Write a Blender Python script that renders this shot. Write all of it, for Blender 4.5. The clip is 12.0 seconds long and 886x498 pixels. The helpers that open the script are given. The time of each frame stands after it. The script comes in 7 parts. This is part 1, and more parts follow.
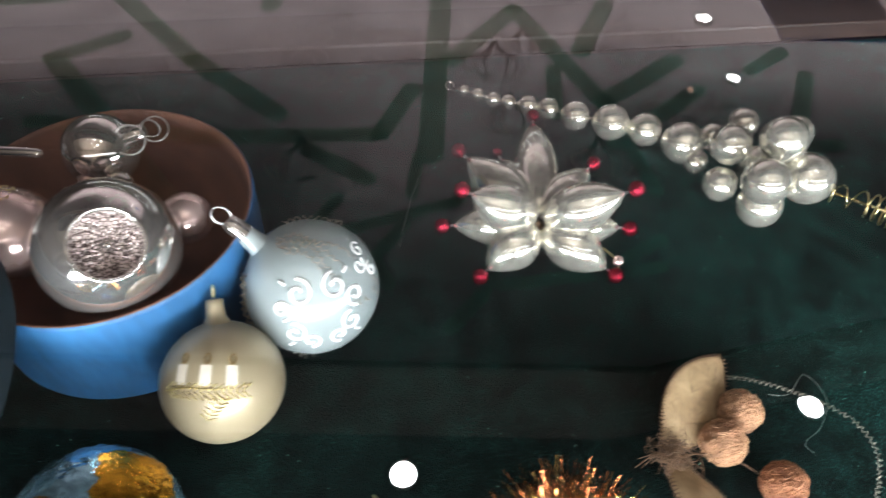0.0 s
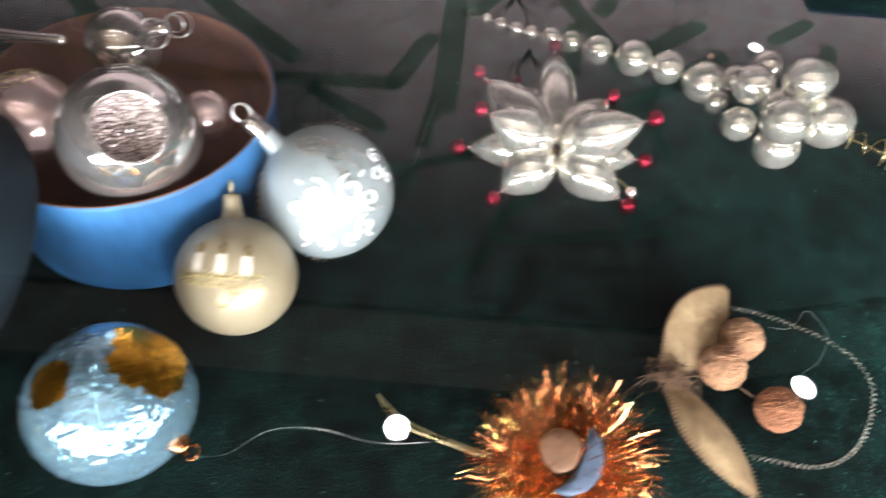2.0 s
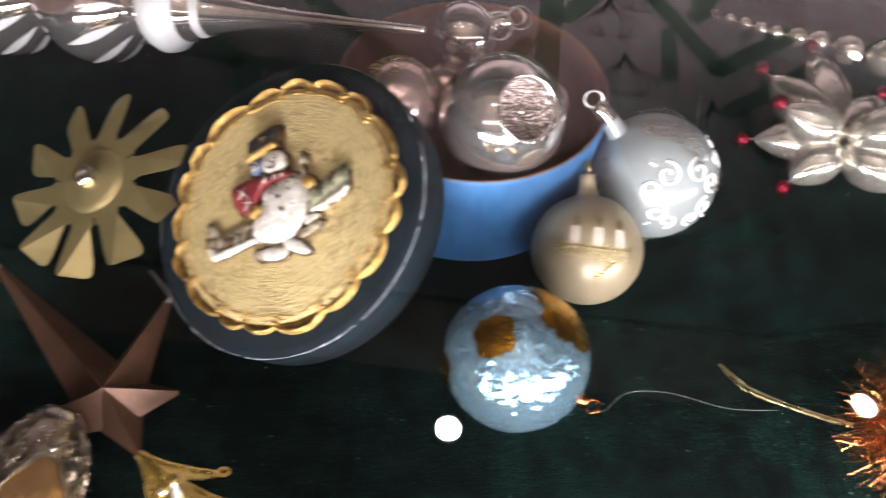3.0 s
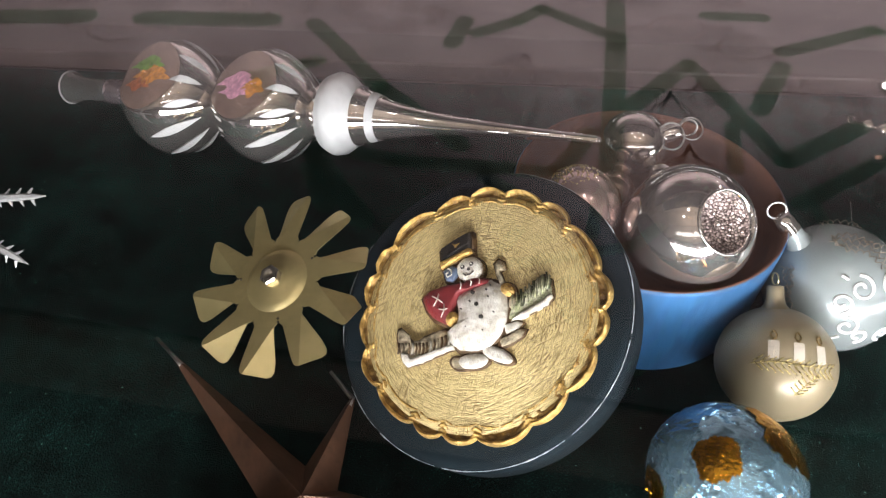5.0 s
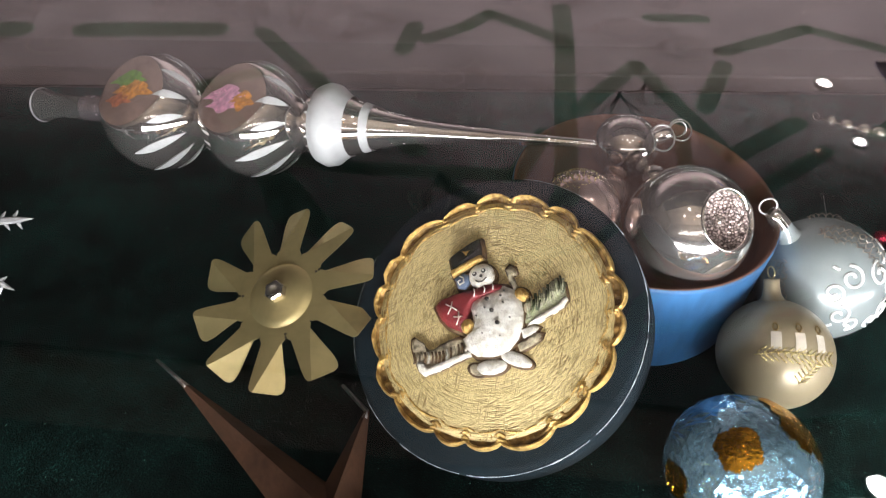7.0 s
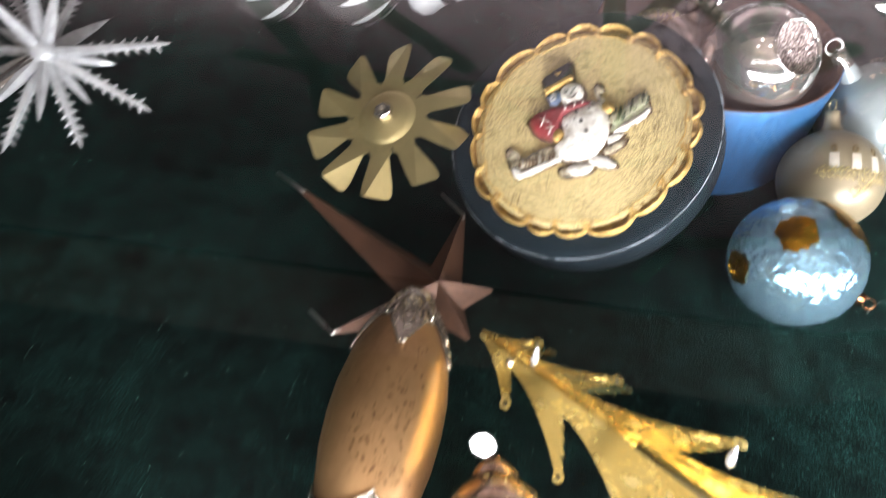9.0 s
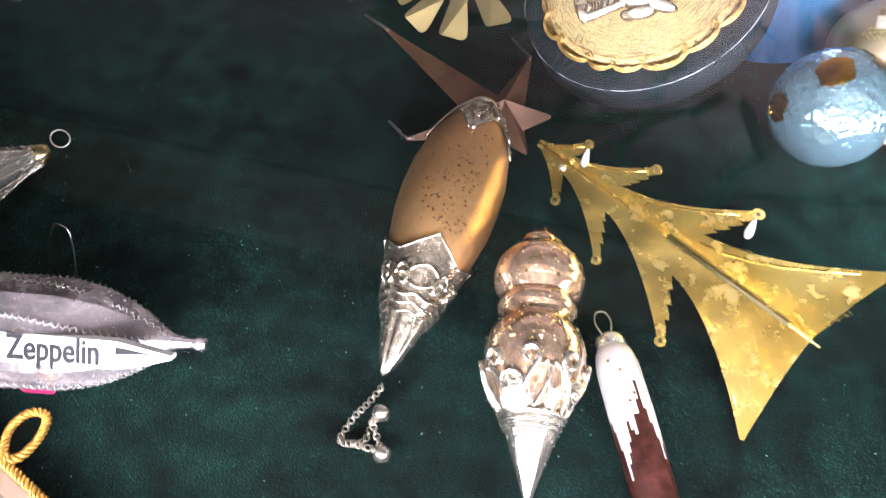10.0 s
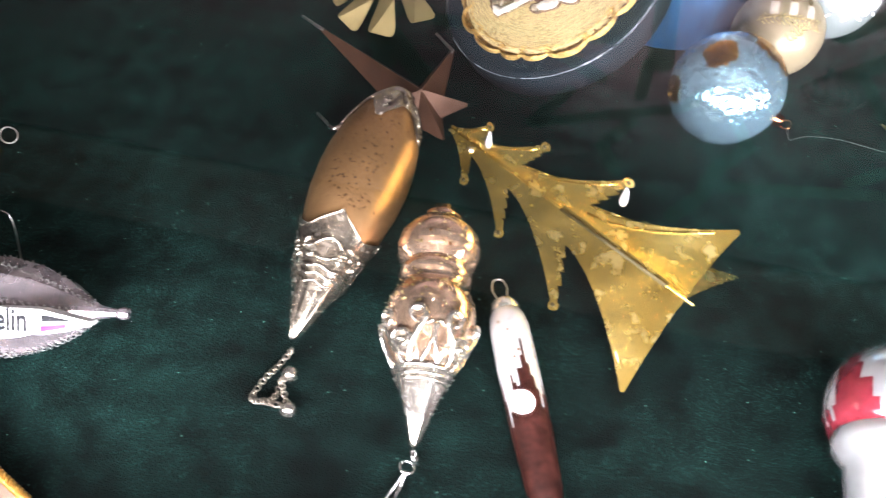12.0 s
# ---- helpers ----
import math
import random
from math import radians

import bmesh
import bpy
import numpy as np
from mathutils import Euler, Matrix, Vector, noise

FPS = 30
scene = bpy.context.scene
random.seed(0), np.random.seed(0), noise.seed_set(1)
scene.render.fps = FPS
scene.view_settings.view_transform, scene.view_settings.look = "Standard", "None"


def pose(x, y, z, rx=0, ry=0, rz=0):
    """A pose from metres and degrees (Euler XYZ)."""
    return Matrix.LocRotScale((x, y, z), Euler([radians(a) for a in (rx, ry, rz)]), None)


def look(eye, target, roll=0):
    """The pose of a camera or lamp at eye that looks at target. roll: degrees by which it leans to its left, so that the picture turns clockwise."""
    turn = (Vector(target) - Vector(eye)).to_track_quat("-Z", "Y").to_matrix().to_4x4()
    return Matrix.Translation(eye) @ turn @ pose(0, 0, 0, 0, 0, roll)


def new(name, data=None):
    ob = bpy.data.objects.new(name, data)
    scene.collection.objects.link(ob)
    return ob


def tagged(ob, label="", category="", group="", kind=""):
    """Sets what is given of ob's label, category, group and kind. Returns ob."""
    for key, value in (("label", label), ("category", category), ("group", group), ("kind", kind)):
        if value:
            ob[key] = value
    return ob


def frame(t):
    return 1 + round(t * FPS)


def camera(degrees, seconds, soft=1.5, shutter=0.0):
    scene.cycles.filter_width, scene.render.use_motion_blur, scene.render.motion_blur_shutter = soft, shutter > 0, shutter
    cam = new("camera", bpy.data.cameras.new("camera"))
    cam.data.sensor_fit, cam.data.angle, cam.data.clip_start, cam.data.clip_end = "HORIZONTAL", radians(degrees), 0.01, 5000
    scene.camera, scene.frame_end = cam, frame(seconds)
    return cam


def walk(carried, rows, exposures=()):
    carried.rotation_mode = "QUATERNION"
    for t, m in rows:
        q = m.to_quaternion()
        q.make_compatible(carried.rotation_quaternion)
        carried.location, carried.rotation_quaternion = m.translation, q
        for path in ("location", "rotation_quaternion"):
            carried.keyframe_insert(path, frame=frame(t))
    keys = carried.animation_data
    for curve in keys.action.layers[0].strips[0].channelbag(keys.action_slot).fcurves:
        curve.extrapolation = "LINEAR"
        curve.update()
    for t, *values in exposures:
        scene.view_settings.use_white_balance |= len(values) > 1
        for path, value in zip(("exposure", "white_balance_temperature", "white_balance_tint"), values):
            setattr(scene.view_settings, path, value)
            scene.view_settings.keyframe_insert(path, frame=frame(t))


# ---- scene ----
cam = camera(65.4, 12.0, soft=1.15, shutter=0.45)
PATH = [
    (0, (-0.002, 0.02, 0.289), (0.045, 1.3, -1.247), 3.1),
    (0.5, (0.047, 0.027, 0.291), (0.059, 1.314, -1.24), 3.5),
    (1, (0.068, 0.036, 0.281), (0.069, 1.296, -1.272), 4.2),
    (1.5, (0.058, 0.028, 0.282), (0.098, 1.289, -1.27), 5.4),
    (2, (-0.005, 0.0, 0.277), (0.035, 1.195, -1.326), 6.5),
    (2.5, (-0.076, -0.02, 0.279), (-0.08, 1.181, -1.321), 5.4),
    (3, (-0.143, -0.036, 0.28), (-0.204, 1.161, -1.321), 4.4),
    (3.5, (-0.191, -0.045, 0.287), (-0.363, 1.219, -1.253), 1.9),
    (3.7, (-0.204, -0.043, 0.290), (-0.391, 1.243, -1.230), 1.5),
    (5.3, (-0.216, -0.035, 0.285), (-0.407, 1.325, -1.169), 1.9),
    (5.5, (-0.221, -0.034, 0.288), (-0.39, 1.324, -1.17), 2.3),
    (6, (-0.222, -0.033, 0.287), (-0.385, 1.325, -1.172), 2.5),
    (6.5, (-0.23, -0.035, 0.286), (-0.347, 1.331, -1.17), 3.1),
    (6.7, (-0.233, -0.038, 0.286), (-0.315, 1.345, -1.156), 3.2),
    (8.3, (-0.251, -0.041, 0.292), (-0.263, 1.327, -1.167), 4.3),
    (8.5, (-0.247, -0.051, 0.286), (-0.258, 1.301, -1.187), 3.8),
    (9, (-0.26, -0.116, 0.277), (-0.379, 1.129, -1.283), 3.1),
    (9.5, (-0.261, -0.174, 0.278), (-0.477, 1.024, -1.309), 2.5),
    (10, (-0.252, -0.202, 0.266), (-0.483, 0.937, -1.362), 3.2),
    (10.5, (-0.238, -0.211, 0.269), (-0.493, 0.933, -1.351), 2.8),
    (11, (-0.23, -0.219, 0.278), (-0.507, 0.942, -1.328), 1.6),
    (11.5, (-0.226, -0.219, 0.277), (-0.516, 0.938, -1.328), 0.4),
    (12, (-0.199, -0.217, 0.279), (-0.467, 0.93, -1.337), 0.5),
]
walk(cam, [(t, look(eye, target, roll)) for t, eye, target, roll in PATH], exposures=[
    (0.0, -0.12, 6300, 8), (0.5, -0.13, 6350, 8), (1.0, 0.24, 6350, 7), (1.5, 0.22, 6350, 9), (2.0, 0.10, 6450, 13), (2.5, -0.22, 6600, 22), (3.5, -0.36, 6950, 22), (5.5, -0.46, 6650, 13),
    (8.5, -0.46, 6600, 13), (9.1, 0.1, 6450, 16), (9.5, 0.80, 6300, 26), (10.1, 0.24, 6400, 19), (11.0, 0.12, 6550, 20), (12.0, 0.14, 6500, 20)])

# ---- world and light ----
GLASS_Z = 0.20        # underside of the case's top pane
CANOPY_Z = 1.20       # painted low ceiling over the back of the case
CEIL_Z = 4.30
FLOOR_Z = -0.86
ANG = math.atan(0.138)
CASE = Matrix.Translation((0.0, 0.435, 0.0)) @ Matrix.Rotation(ANG, 4, "Z")   # u along the back edge, v to the back

world = bpy.data.worlds.new("world")
scene.world = world
world.use_nodes = True
world.node_tree.nodes["Background"].inputs[0].default_value = (0.9, 0.85, 0.85, 1)
world.node_tree.nodes["Background"].inputs[1].default_value = 0.04


def area_lamp(name, m, sx, sy, watts, colour, spread=180):
    data = bpy.data.lights.new(name, "AREA")
    data.shape, data.size, data.size_y, data.energy, data.color = "RECTANGLE", sx, sy, watts, colour
    data.spread = radians(spread)
    ob = new(name, data)
    ob.matrix_basis = m
    return ob


# light strip low on the front board, facing the back of the case
area_lamp("panel_light", CASE @ Matrix.Translation((0.06, -0.603, 0.088)) @ Euler((radians(90), 0, 0)).to_matrix().to_4x4(), 1.13, 0.06, 9.6, (0.95, 0.98, 1.0), 140)
# added, unseen lamps closed in above the painted low ceiling shine through its cloth
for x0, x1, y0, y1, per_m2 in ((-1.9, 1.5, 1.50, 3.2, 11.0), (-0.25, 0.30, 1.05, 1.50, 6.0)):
    area_lamp("canopy_fill", pose((x0 + x1) / 2, (y0 + y1) / 2, 1.40), x1 - x0, y1 - y0, per_m2 * (x1 - x0) * (y1 - y0), (1.0, 0.97, 0.97))
# added fill lamp behind the visitor, unseen, aimed up to brighten the front ceiling
area_lamp("room_fill", look((0.0, -2.4, 1.5), (0.0, -2.4001, 4.25)), 5.0, 1.6, 190.0, (1.0, 0.94, 0.87))


# ---- materials ----
def nodes_of(name):
    m = bpy.data.materials.new(name)
    m.use_nodes = True
    return m, m.node_tree.nodes, m.node_tree.links, m.node_tree.nodes["Principled BSDF"]


def surf(name, base, rough=0.5, metal=0.0, var=0.15, scale=60.0, bump=0.0, bscale=400.0, rvar=0.1, stretch=(1, 1, 1), tint=None, **extra):
    """A surface with two scales of variation; tint is a second colour that stains it."""
    m, nd, ln, bsdf = nodes_of(name)
    tc = nd.new("ShaderNodeTexCoord")
    mp = nd.new("ShaderNodeMapping")
    mp.inputs["Scale"].default_value = stretch
    ln.new(tc.outputs["Object"], mp.inputs["Vector"])
    n1 = nd.new("ShaderNodeTexNoise")
    n1.inputs["Scale"].default_value, n1.inputs["Detail"].default_value = scale, 6
    n2 = nd.new("ShaderNodeTexNoise")
    n2.inputs["Scale"].default_value, n2.inputs["Detail"].default_value = bscale, 4
    for n in (n1, n2):
        ln.new(mp.outputs["Vector"], n.inputs["Vector"])
    ramp = nd.new("ShaderNodeValToRGB")
    ramp.color_ramp.elements[0].position, ramp.color_ramp.elements[1].position = 0.3, 0.7
    lo = tint or tuple(c * (1 - var) for c in base)
    ramp.color_ramp.elements[0].color = (*lo, 1)
    ramp.color_ramp.elements[1].color = (*[min(1, c * (1 + var)) for c in base], 1)
    ln.new(n1.outputs["Fac"], ramp.inputs["Fac"])
    mix = nd.new("ShaderNodeMix")
    mix.data_type, mix.blend_type = "RGBA", "MULTIPLY"
    mix.inputs["Factor"].default_value = min(1.0, var * 1.5)
    r2 = nd.new("ShaderNodeValToRGB")
    r2.color_ramp.elements[0].position, r2.color_ramp.elements[1].position = 0.35, 0.6
    r2.color_ramp.elements[0].color = (0.55, 0.55, 0.55, 1)
    ln.new(n2.outputs["Fac"], r2.inputs["Fac"])
    ln.new(ramp.outputs["Color"], mix.inputs["A"])
    ln.new(r2.outputs["Color"], mix.inputs["B"])
    ln.new(mix.outputs["Result"], bsdf.inputs["Base Color"])
    mr = nd.new("ShaderNodeMapRange")
    mr.inputs["To Min"].default_value, mr.inputs["To Max"].default_value = max(0.0, rough - rvar), min(1.0, rough + rvar)
    ln.new(n1.outputs["Fac"], mr.inputs["Value"])
    ln.new(mr.outputs["Result"], bsdf.inputs["Roughness"])
    bsdf.inputs["Metallic"].default_value = metal
    if bump:
        b = nd.new("ShaderNodeBump")
        b.inputs["Strength"].default_value, b.inputs["Distance"].default_value = bump, 0.001
        ln.new(n2.outputs["Fac"], b.inputs["Height"])
        ln.new(b.outputs["Normal"], bsdf.inputs["Normal"])
    for key, value in extra.items():
        bsdf.inputs[key.replace("_", " ")].default_value = value
    return m


def foil(name, base, cells=90.0, rough=0.18, strength=0.9, metal=1.0):
    """Crumpled metal foil: flat cells that each lean a little another way."""
    m, nd, ln, bsdf = nodes_of(name)
    tc = nd.new("ShaderNodeTexCoord")
    v = nd.new("ShaderNodeTexVoronoi")
    v.inputs["Scale"].default_value = cells
    n = nd.new("ShaderNodeTexNoise")
    n.inputs["Scale"].default_value, n.inputs["Detail"].default_value = cells * 2, 3
    w = nd.new("ShaderNodeTexVoronoi")
    w.feature = "DISTANCE_TO_EDGE"
    w.inputs["Scale"].default_value = cells * 0.8
    for k in (v, n, w):
        ln.new(tc.outputs["Object"], k.inputs["Vector"])
    add = nd.new("ShaderNodeMath")
    add.operation = "ADD"
    ln.new(v.outputs["Distance"], add.inputs[0])
    ln.new(n.outputs["Fac"], add.inputs[1])
    add2 = nd.new("ShaderNodeMath")
    add2.operation = "MULTIPLY_ADD"
    add2.inputs[1].default_value = 0.6
    ln.new(w.outputs["Distance"], add2.inputs[0])
    ln.new(add.outputs[0], add2.inputs[2])
    b = nd.new("ShaderNodeBump")
    b.inputs["Strength"].default_value, b.inputs["Distance"].default_value = strength, 0.0012
    ln.new(add2.outputs[0], b.inputs["Height"])
    ln.new(b.outputs["Normal"], bsdf.inputs["Normal"])
    ramp = nd.new("ShaderNodeValToRGB")
    ramp.color_ramp.elements[0].position, ramp.color_ramp.elements[1].position = 0.35, 0.65
    ramp.color_ramp.elements[0].color = (*[c * 0.8 for c in base], 1)
    ramp.color_ramp.elements[1].color = (*base, 1)
    ln.new(n.outputs["Fac"], ramp.inputs["Fac"])
    ln.new(ramp.outputs["Color"], bsdf.inputs["Base Color"])
    bsdf.inputs["Metallic"].default_value, bsdf.inputs["Roughness"].default_value = metal, rough
    return m


def netted(name, bright, dark, cells):
    """Pressed metal net: bright cushions, dark along the creases between them."""
    m, nd, ln, bsdf = nodes_of(name)
    tc = nd.new("ShaderNodeTexCoord")
    v = nd.new("ShaderNodeTexVoronoi")
    v.feature = "DISTANCE_TO_EDGE"
    v.inputs["Scale"].default_value = cells
    ln.new(tc.outputs["Object"], v.inputs["Vector"])
    ramp = nd.new("ShaderNodeValToRGB")
    ramp.color_ramp.elements[0].position, ramp.color_ramp.elements[1].position = 0.06, 0.22
    ramp.color_ramp.elements[0].color, ramp.color_ramp.elements[1].color = (*dark, 1), (*bright, 1)
    ln.new(v.outputs["Distance"], ramp.inputs["Fac"])
    ln.new(ramp.outputs["Color"], bsdf.inputs["Base Color"])
    b = nd.new("ShaderNodeBump")
    b.inputs["Strength"].default_value, b.inputs["Distance"].default_value = 0.9, 0.0012
    ln.new(v.outputs["Distance"], b.inputs["Height"])
    ln.new(b.outputs["Normal"], bsdf.inputs["Normal"])
    bsdf.inputs["Metallic"].default_value, bsdf.inputs["Roughness"].default_value = 0.8, 0.3
    return m


def velvet_material():
    m, nd, ln, bsdf = nodes_of("velvet")
    tc = nd.new("ShaderNodeTexCoord")
    big = nd.new("ShaderNodeTexNoise")
    big.inputs["Scale"].default_value, big.inputs["Detail"].default_value = 9, 5
    mid = nd.new("ShaderNodeTexNoise")
    mid.inputs["Scale"].default_value, mid.inputs["Detail"].default_value = 75, 7
    pile = nd.new("ShaderNodeTexNoise")
    pile.inputs["Scale"].default_value, pile.inputs["Detail"].default_value = 1300, 4
    for k in (big, mid, pile):
        ln.new(tc.outputs["Object"], k.inputs["Vector"])
    mul = nd.new("ShaderNodeMath")
    mul.operation = "MULTIPLY"
    ln.new(big.outputs["Fac"], mul.inputs[0])
    ln.new(mid.outputs["Fac"], mul.inputs[1])
    ramp = nd.new("ShaderNodeValToRGB")
    ramp.color_ramp.elements[0].position, ramp.color_ramp.elements[1].position = 0.14, 0.38
    ramp.color_ramp.elements[0].color = (0.0003, 0.0012, 0.0011, 1)
    ramp.color_ramp.elements[1].color = (0.0026, 0.0108, 0.0094, 1)
    ln.new(mul.outputs[0], ramp.inputs["Fac"])
    tuft = nd.new("ShaderNodeMapRange")
    tuft.inputs["From Min"].default_value, tuft.inputs["From Max"].default_value = 0.53, 0.74
    tuft.inputs["To Min"].default_value, tuft.inputs["To Max"].default_value = 0.85, 6.2
    ln.new(pile.outputs["Fac"], tuft.inputs["Value"])
    shade = nd.new("ShaderNodeVectorMath")
    shade.operation = "SCALE"
    ln.new(ramp.outputs["Color"], shade.inputs[0])
    ln.new(tuft.outputs["Result"], shade.inputs["Scale"])
    # lint: sparse pale specks in the pile
    lint = nd.new("ShaderNodeTexVoronoi")
    lint.inputs["Scale"].default_value = 420
    ln.new(tc.outputs["Object"], lint.inputs["Vector"])
    cut = nd.new("ShaderNodeMath")
    cut.operation = "LESS_THAN"
    cut.inputs[1].default_value = 0.13
    ln.new(lint.outputs["Distance"], cut.inputs[0])
    pick = nd.new("ShaderNodeMath")
    pick.operation = "GREATER_THAN"
    pick.inputs[1].default_value = 0.84
    ln.new(lint.outputs["Color"], pick.inputs[0])
    both = nd.new("ShaderNodeMath")
    both.operation = "MULTIPLY"
    ln.new(cut.outputs[0], both.inputs[0])
    ln.new(pick.outputs[0], both.inputs[1])
    mix = nd.new("ShaderNodeMix")
    mix.data_type = "RGBA"
    mix.inputs["B"].default_value = (0.11, 0.24, 0.20, 1)
    ln.new(both.outputs[0], mix.inputs["Factor"])
    ln.new(shade.outputs["Vector"], mix.inputs["A"])
    ln.new(mix.outputs["Result"], bsdf.inputs["Base Color"])
    b = nd.new("ShaderNodeBump")
    b.inputs["Strength"].default_value, b.inputs["Distance"].default_value = 1.0, 0.0014
    ln.new(pile.outputs["Fac"], b.inputs["Height"])
    ln.new(b.outputs["Normal"], bsdf.inputs["Normal"])
    bsdf.inputs["Roughness"].default_value = 0.95
    bsdf.inputs["Specular IOR Level"].default_value = 0.1
    nap = nd.new("ShaderNodeVectorMath")
    nap.operation = "SCALE"
    nap.inputs["Scale"].default_value = 17.0
    ln.new(mix.outputs["Result"], nap.inputs[0])
    ln.new(nap.outputs["Vector"], bsdf.inputs["Sheen Tint"])
    bsdf.inputs["Sheen Weight"].default_value = 0.8
    bsdf.inputs["Sheen Roughness"].default_value = 0.33
    return m


def scratched(name, base, groove):
    """Gold paint dragged with a brush and scored by curved and straight scratches; needs a UV map in metres."""
    m, nd, ln, bsdf = nodes_of(name)
    uv = nd.new("ShaderNodeUVMap")
    uv.uv_map = "plan"
    sep = nd.new("ShaderNodeSeparateXYZ")
    ln.new(uv.outputs["UV"], sep.inputs[0])
    ln_ = nd.new("ShaderNodeVectorMath")
    ln_.operation = "LENGTH"
    ln.new(uv.outputs["UV"], ln_.inputs[0])
    at = nd.new("ShaderNodeMath")
    at.operation = "ARCTAN2"
    ln.new(sep.outputs["Y"], at.inputs[0])
    ln.new(sep.outputs["X"], at.inputs[1])
    polar = nd.new("ShaderNodeCombineXYZ")
    ln.new(ln_.outputs["Value"], polar.inputs[0])
    ln.new(at.outputs[0], polar.inputs[1])
    outs = []
    for src, turn, scale in ((polar.outputs[0], 0, (1150, 5, 1)), (polar.outputs[0], 0, (1700, 16, 1)), (uv.outputs["UV"], 62, (1300, 90, 1)), (uv.outputs["UV"], 10, (1300, 90, 1))):
        mp = nd.new("ShaderNodeMapping")
        mp.inputs["Rotation"].default_value = (0, 0, radians(turn))
        mp2 = nd.new("ShaderNodeMapping")
        mp2.inputs["Scale"].default_value = scale
        ln.new(src, mp.inputs["Vector"])
        ln.new(mp.outputs["Vector"], mp2.inputs["Vector"])
        n = nd.new("ShaderNodeTexNoise")
        n.inputs["Scale"].default_value, n.inputs["Detail"].default_value = 1.0, 2
        ln.new(mp2.outputs["Vector"], n.inputs["Vector"])
        mr = nd.new("ShaderNodeMapRange")
        mr.inputs["From Min"].default_value, mr.inputs["From Max"].default_value = (0.50, 0.66) if turn == 0 else (0.55, 0.70)
        ln.new(n.outputs["Fac"], mr.inputs["Value"])
        outs.append(mr.outputs["Result"])
    top_ = outs[0]
    for o in outs[1:]:
        mx = nd.new("ShaderNodeMath")
        mx.operation = "MAXIMUM"
        ln.new(top_, mx.inputs[0])
        ln.new(o, mx.inputs[1])
        top_ = mx.outputs[0]
    patch = nd.new("ShaderNodeTexNoise")
    patch.inputs["Scale"].default_value, patch.inputs["Detail"].default_value = 45, 5
    ln.new(uv.outputs["UV"], patch.inputs["Vector"])
    pr = nd.new("ShaderNodeMapRange")
    pr.inputs["From Min"].default_value, pr.inputs["From Max"].default_value = 0.3, 0.65
    pr.inputs["To Min"].default_value, pr.inputs["To Max"].default_value = 0.25, 0.95
    ln.new(patch.outputs["Fac"], pr.inputs["Value"])
    wt = nd.new("ShaderNodeMath")
    wt.operation = "MULTIPLY"
    ln.new(top_, wt.inputs[0])
    ln.new(pr.outputs["Result"], wt.inputs[1])
    mix = nd.new("ShaderNodeMix")
    mix.data_type = "RGBA"
    mix.inputs["A"].default_value, mix.inputs["B"].default_value = (*base, 1), (*groove, 1)
    ln.new(wt.outputs[0], mix.inputs["Factor"])
    ln.new(mix.outputs["Result"], bsdf.inputs["Base Color"])
    b = nd.new("ShaderNodeBump")
    b.invert = True
    b.inputs["Strength"].default_value, b.inputs["Distance"].default_value = 0.7, 0.0006
    ln.new(wt.outputs[0], b.inputs["Height"])
    ln.new(b.outputs["Normal"], bsdf.inputs["Normal"])
    bsdf.inputs["Metallic"].default_value, bsdf.inputs["Roughness"].default_value = 0.4, 0.48
    return m


def gilt_material():
    """Gilt brass sheet, dented, rubbed pale in hard-edged patches and stained amber."""
    m, nd, ln, bsdf = nodes_of("gilt_sheet")
    tc = nd.new("ShaderNodeTexCoord")
    layers = []
    for scale, detail, lo, hi in ((130, 9, 0.56, 0.66), (28, 4, 0.42, 0.70), (420, 5, 0.70, 0.74)):
        n = nd.new("ShaderNodeTexNoise")
        n.inputs["Scale"].default_value, n.inputs["Detail"].default_value = scale, detail
        ln.new(tc.outputs["Object"], n.inputs["Vector"])
        mr = nd.new("ShaderNodeMapRange")
        mr.inputs["From Min"].default_value, mr.inputs["From Max"].default_value = lo, hi
        ln.new(n.outputs["Fac"], mr.inputs["Value"])
        layers.append(mr.outputs["Result"])
    under = None
    for fac, a, b in ((layers[1], (0.66, 0.50, 0.16), (0.54, 0.36, 0.075)), (layers[0], None, (0.76, 0.61, 0.25)), (layers[2], None, (0.20, 0.12, 0.04))):
        mix = nd.new("ShaderNodeMix")
        mix.data_type = "RGBA"
        if under:
            ln.new(under, mix.inputs["A"])
        else:
            mix.inputs["A"].default_value = (*a, 1)
        mix.inputs["B"].default_value = (*b, 1)
        ln.new(fac, mix.inputs["Factor"])
        under = mix.outputs["Result"]
    ln.new(under, bsdf.inputs["Base Color"])
    rough = nd.new("ShaderNodeMapRange")
    rough.inputs["To Min"].default_value, rough.inputs["To Max"].default_value = 0.26, 0.34
    ln.new(layers[0], rough.inputs["Value"])
    ln.new(rough.outputs["Result"], bsdf.inputs["Roughness"])
    dent = nd.new("ShaderNodeTexNoise")
    dent.inputs["Scale"].default_value, dent.inputs["Detail"].default_value = 22, 2
    ln.new(tc.outputs["Object"], dent.inputs["Vector"])
    b1 = nd.new("ShaderNodeBump")
    b1.inputs["Strength"].default_value, b1.inputs["Distance"].default_value = 0.40, 0.010
    ln.new(dent.outputs["Fac"], b1.inputs["Height"])
    b2 = nd.new("ShaderNodeBump")
    b2.inputs["Strength"].default_value, b2.inputs["Distance"].default_value = 0.05, 0.0004
    ln.new(layers[0], b2.inputs["Height"])
    ln.new(b1.outputs["Normal"], b2.inputs["Normal"])
    ln.new(b2.outputs["Normal"], bsdf.inputs["Normal"])
    bsdf.inputs["Metallic"].default_value = 0.95
    return m


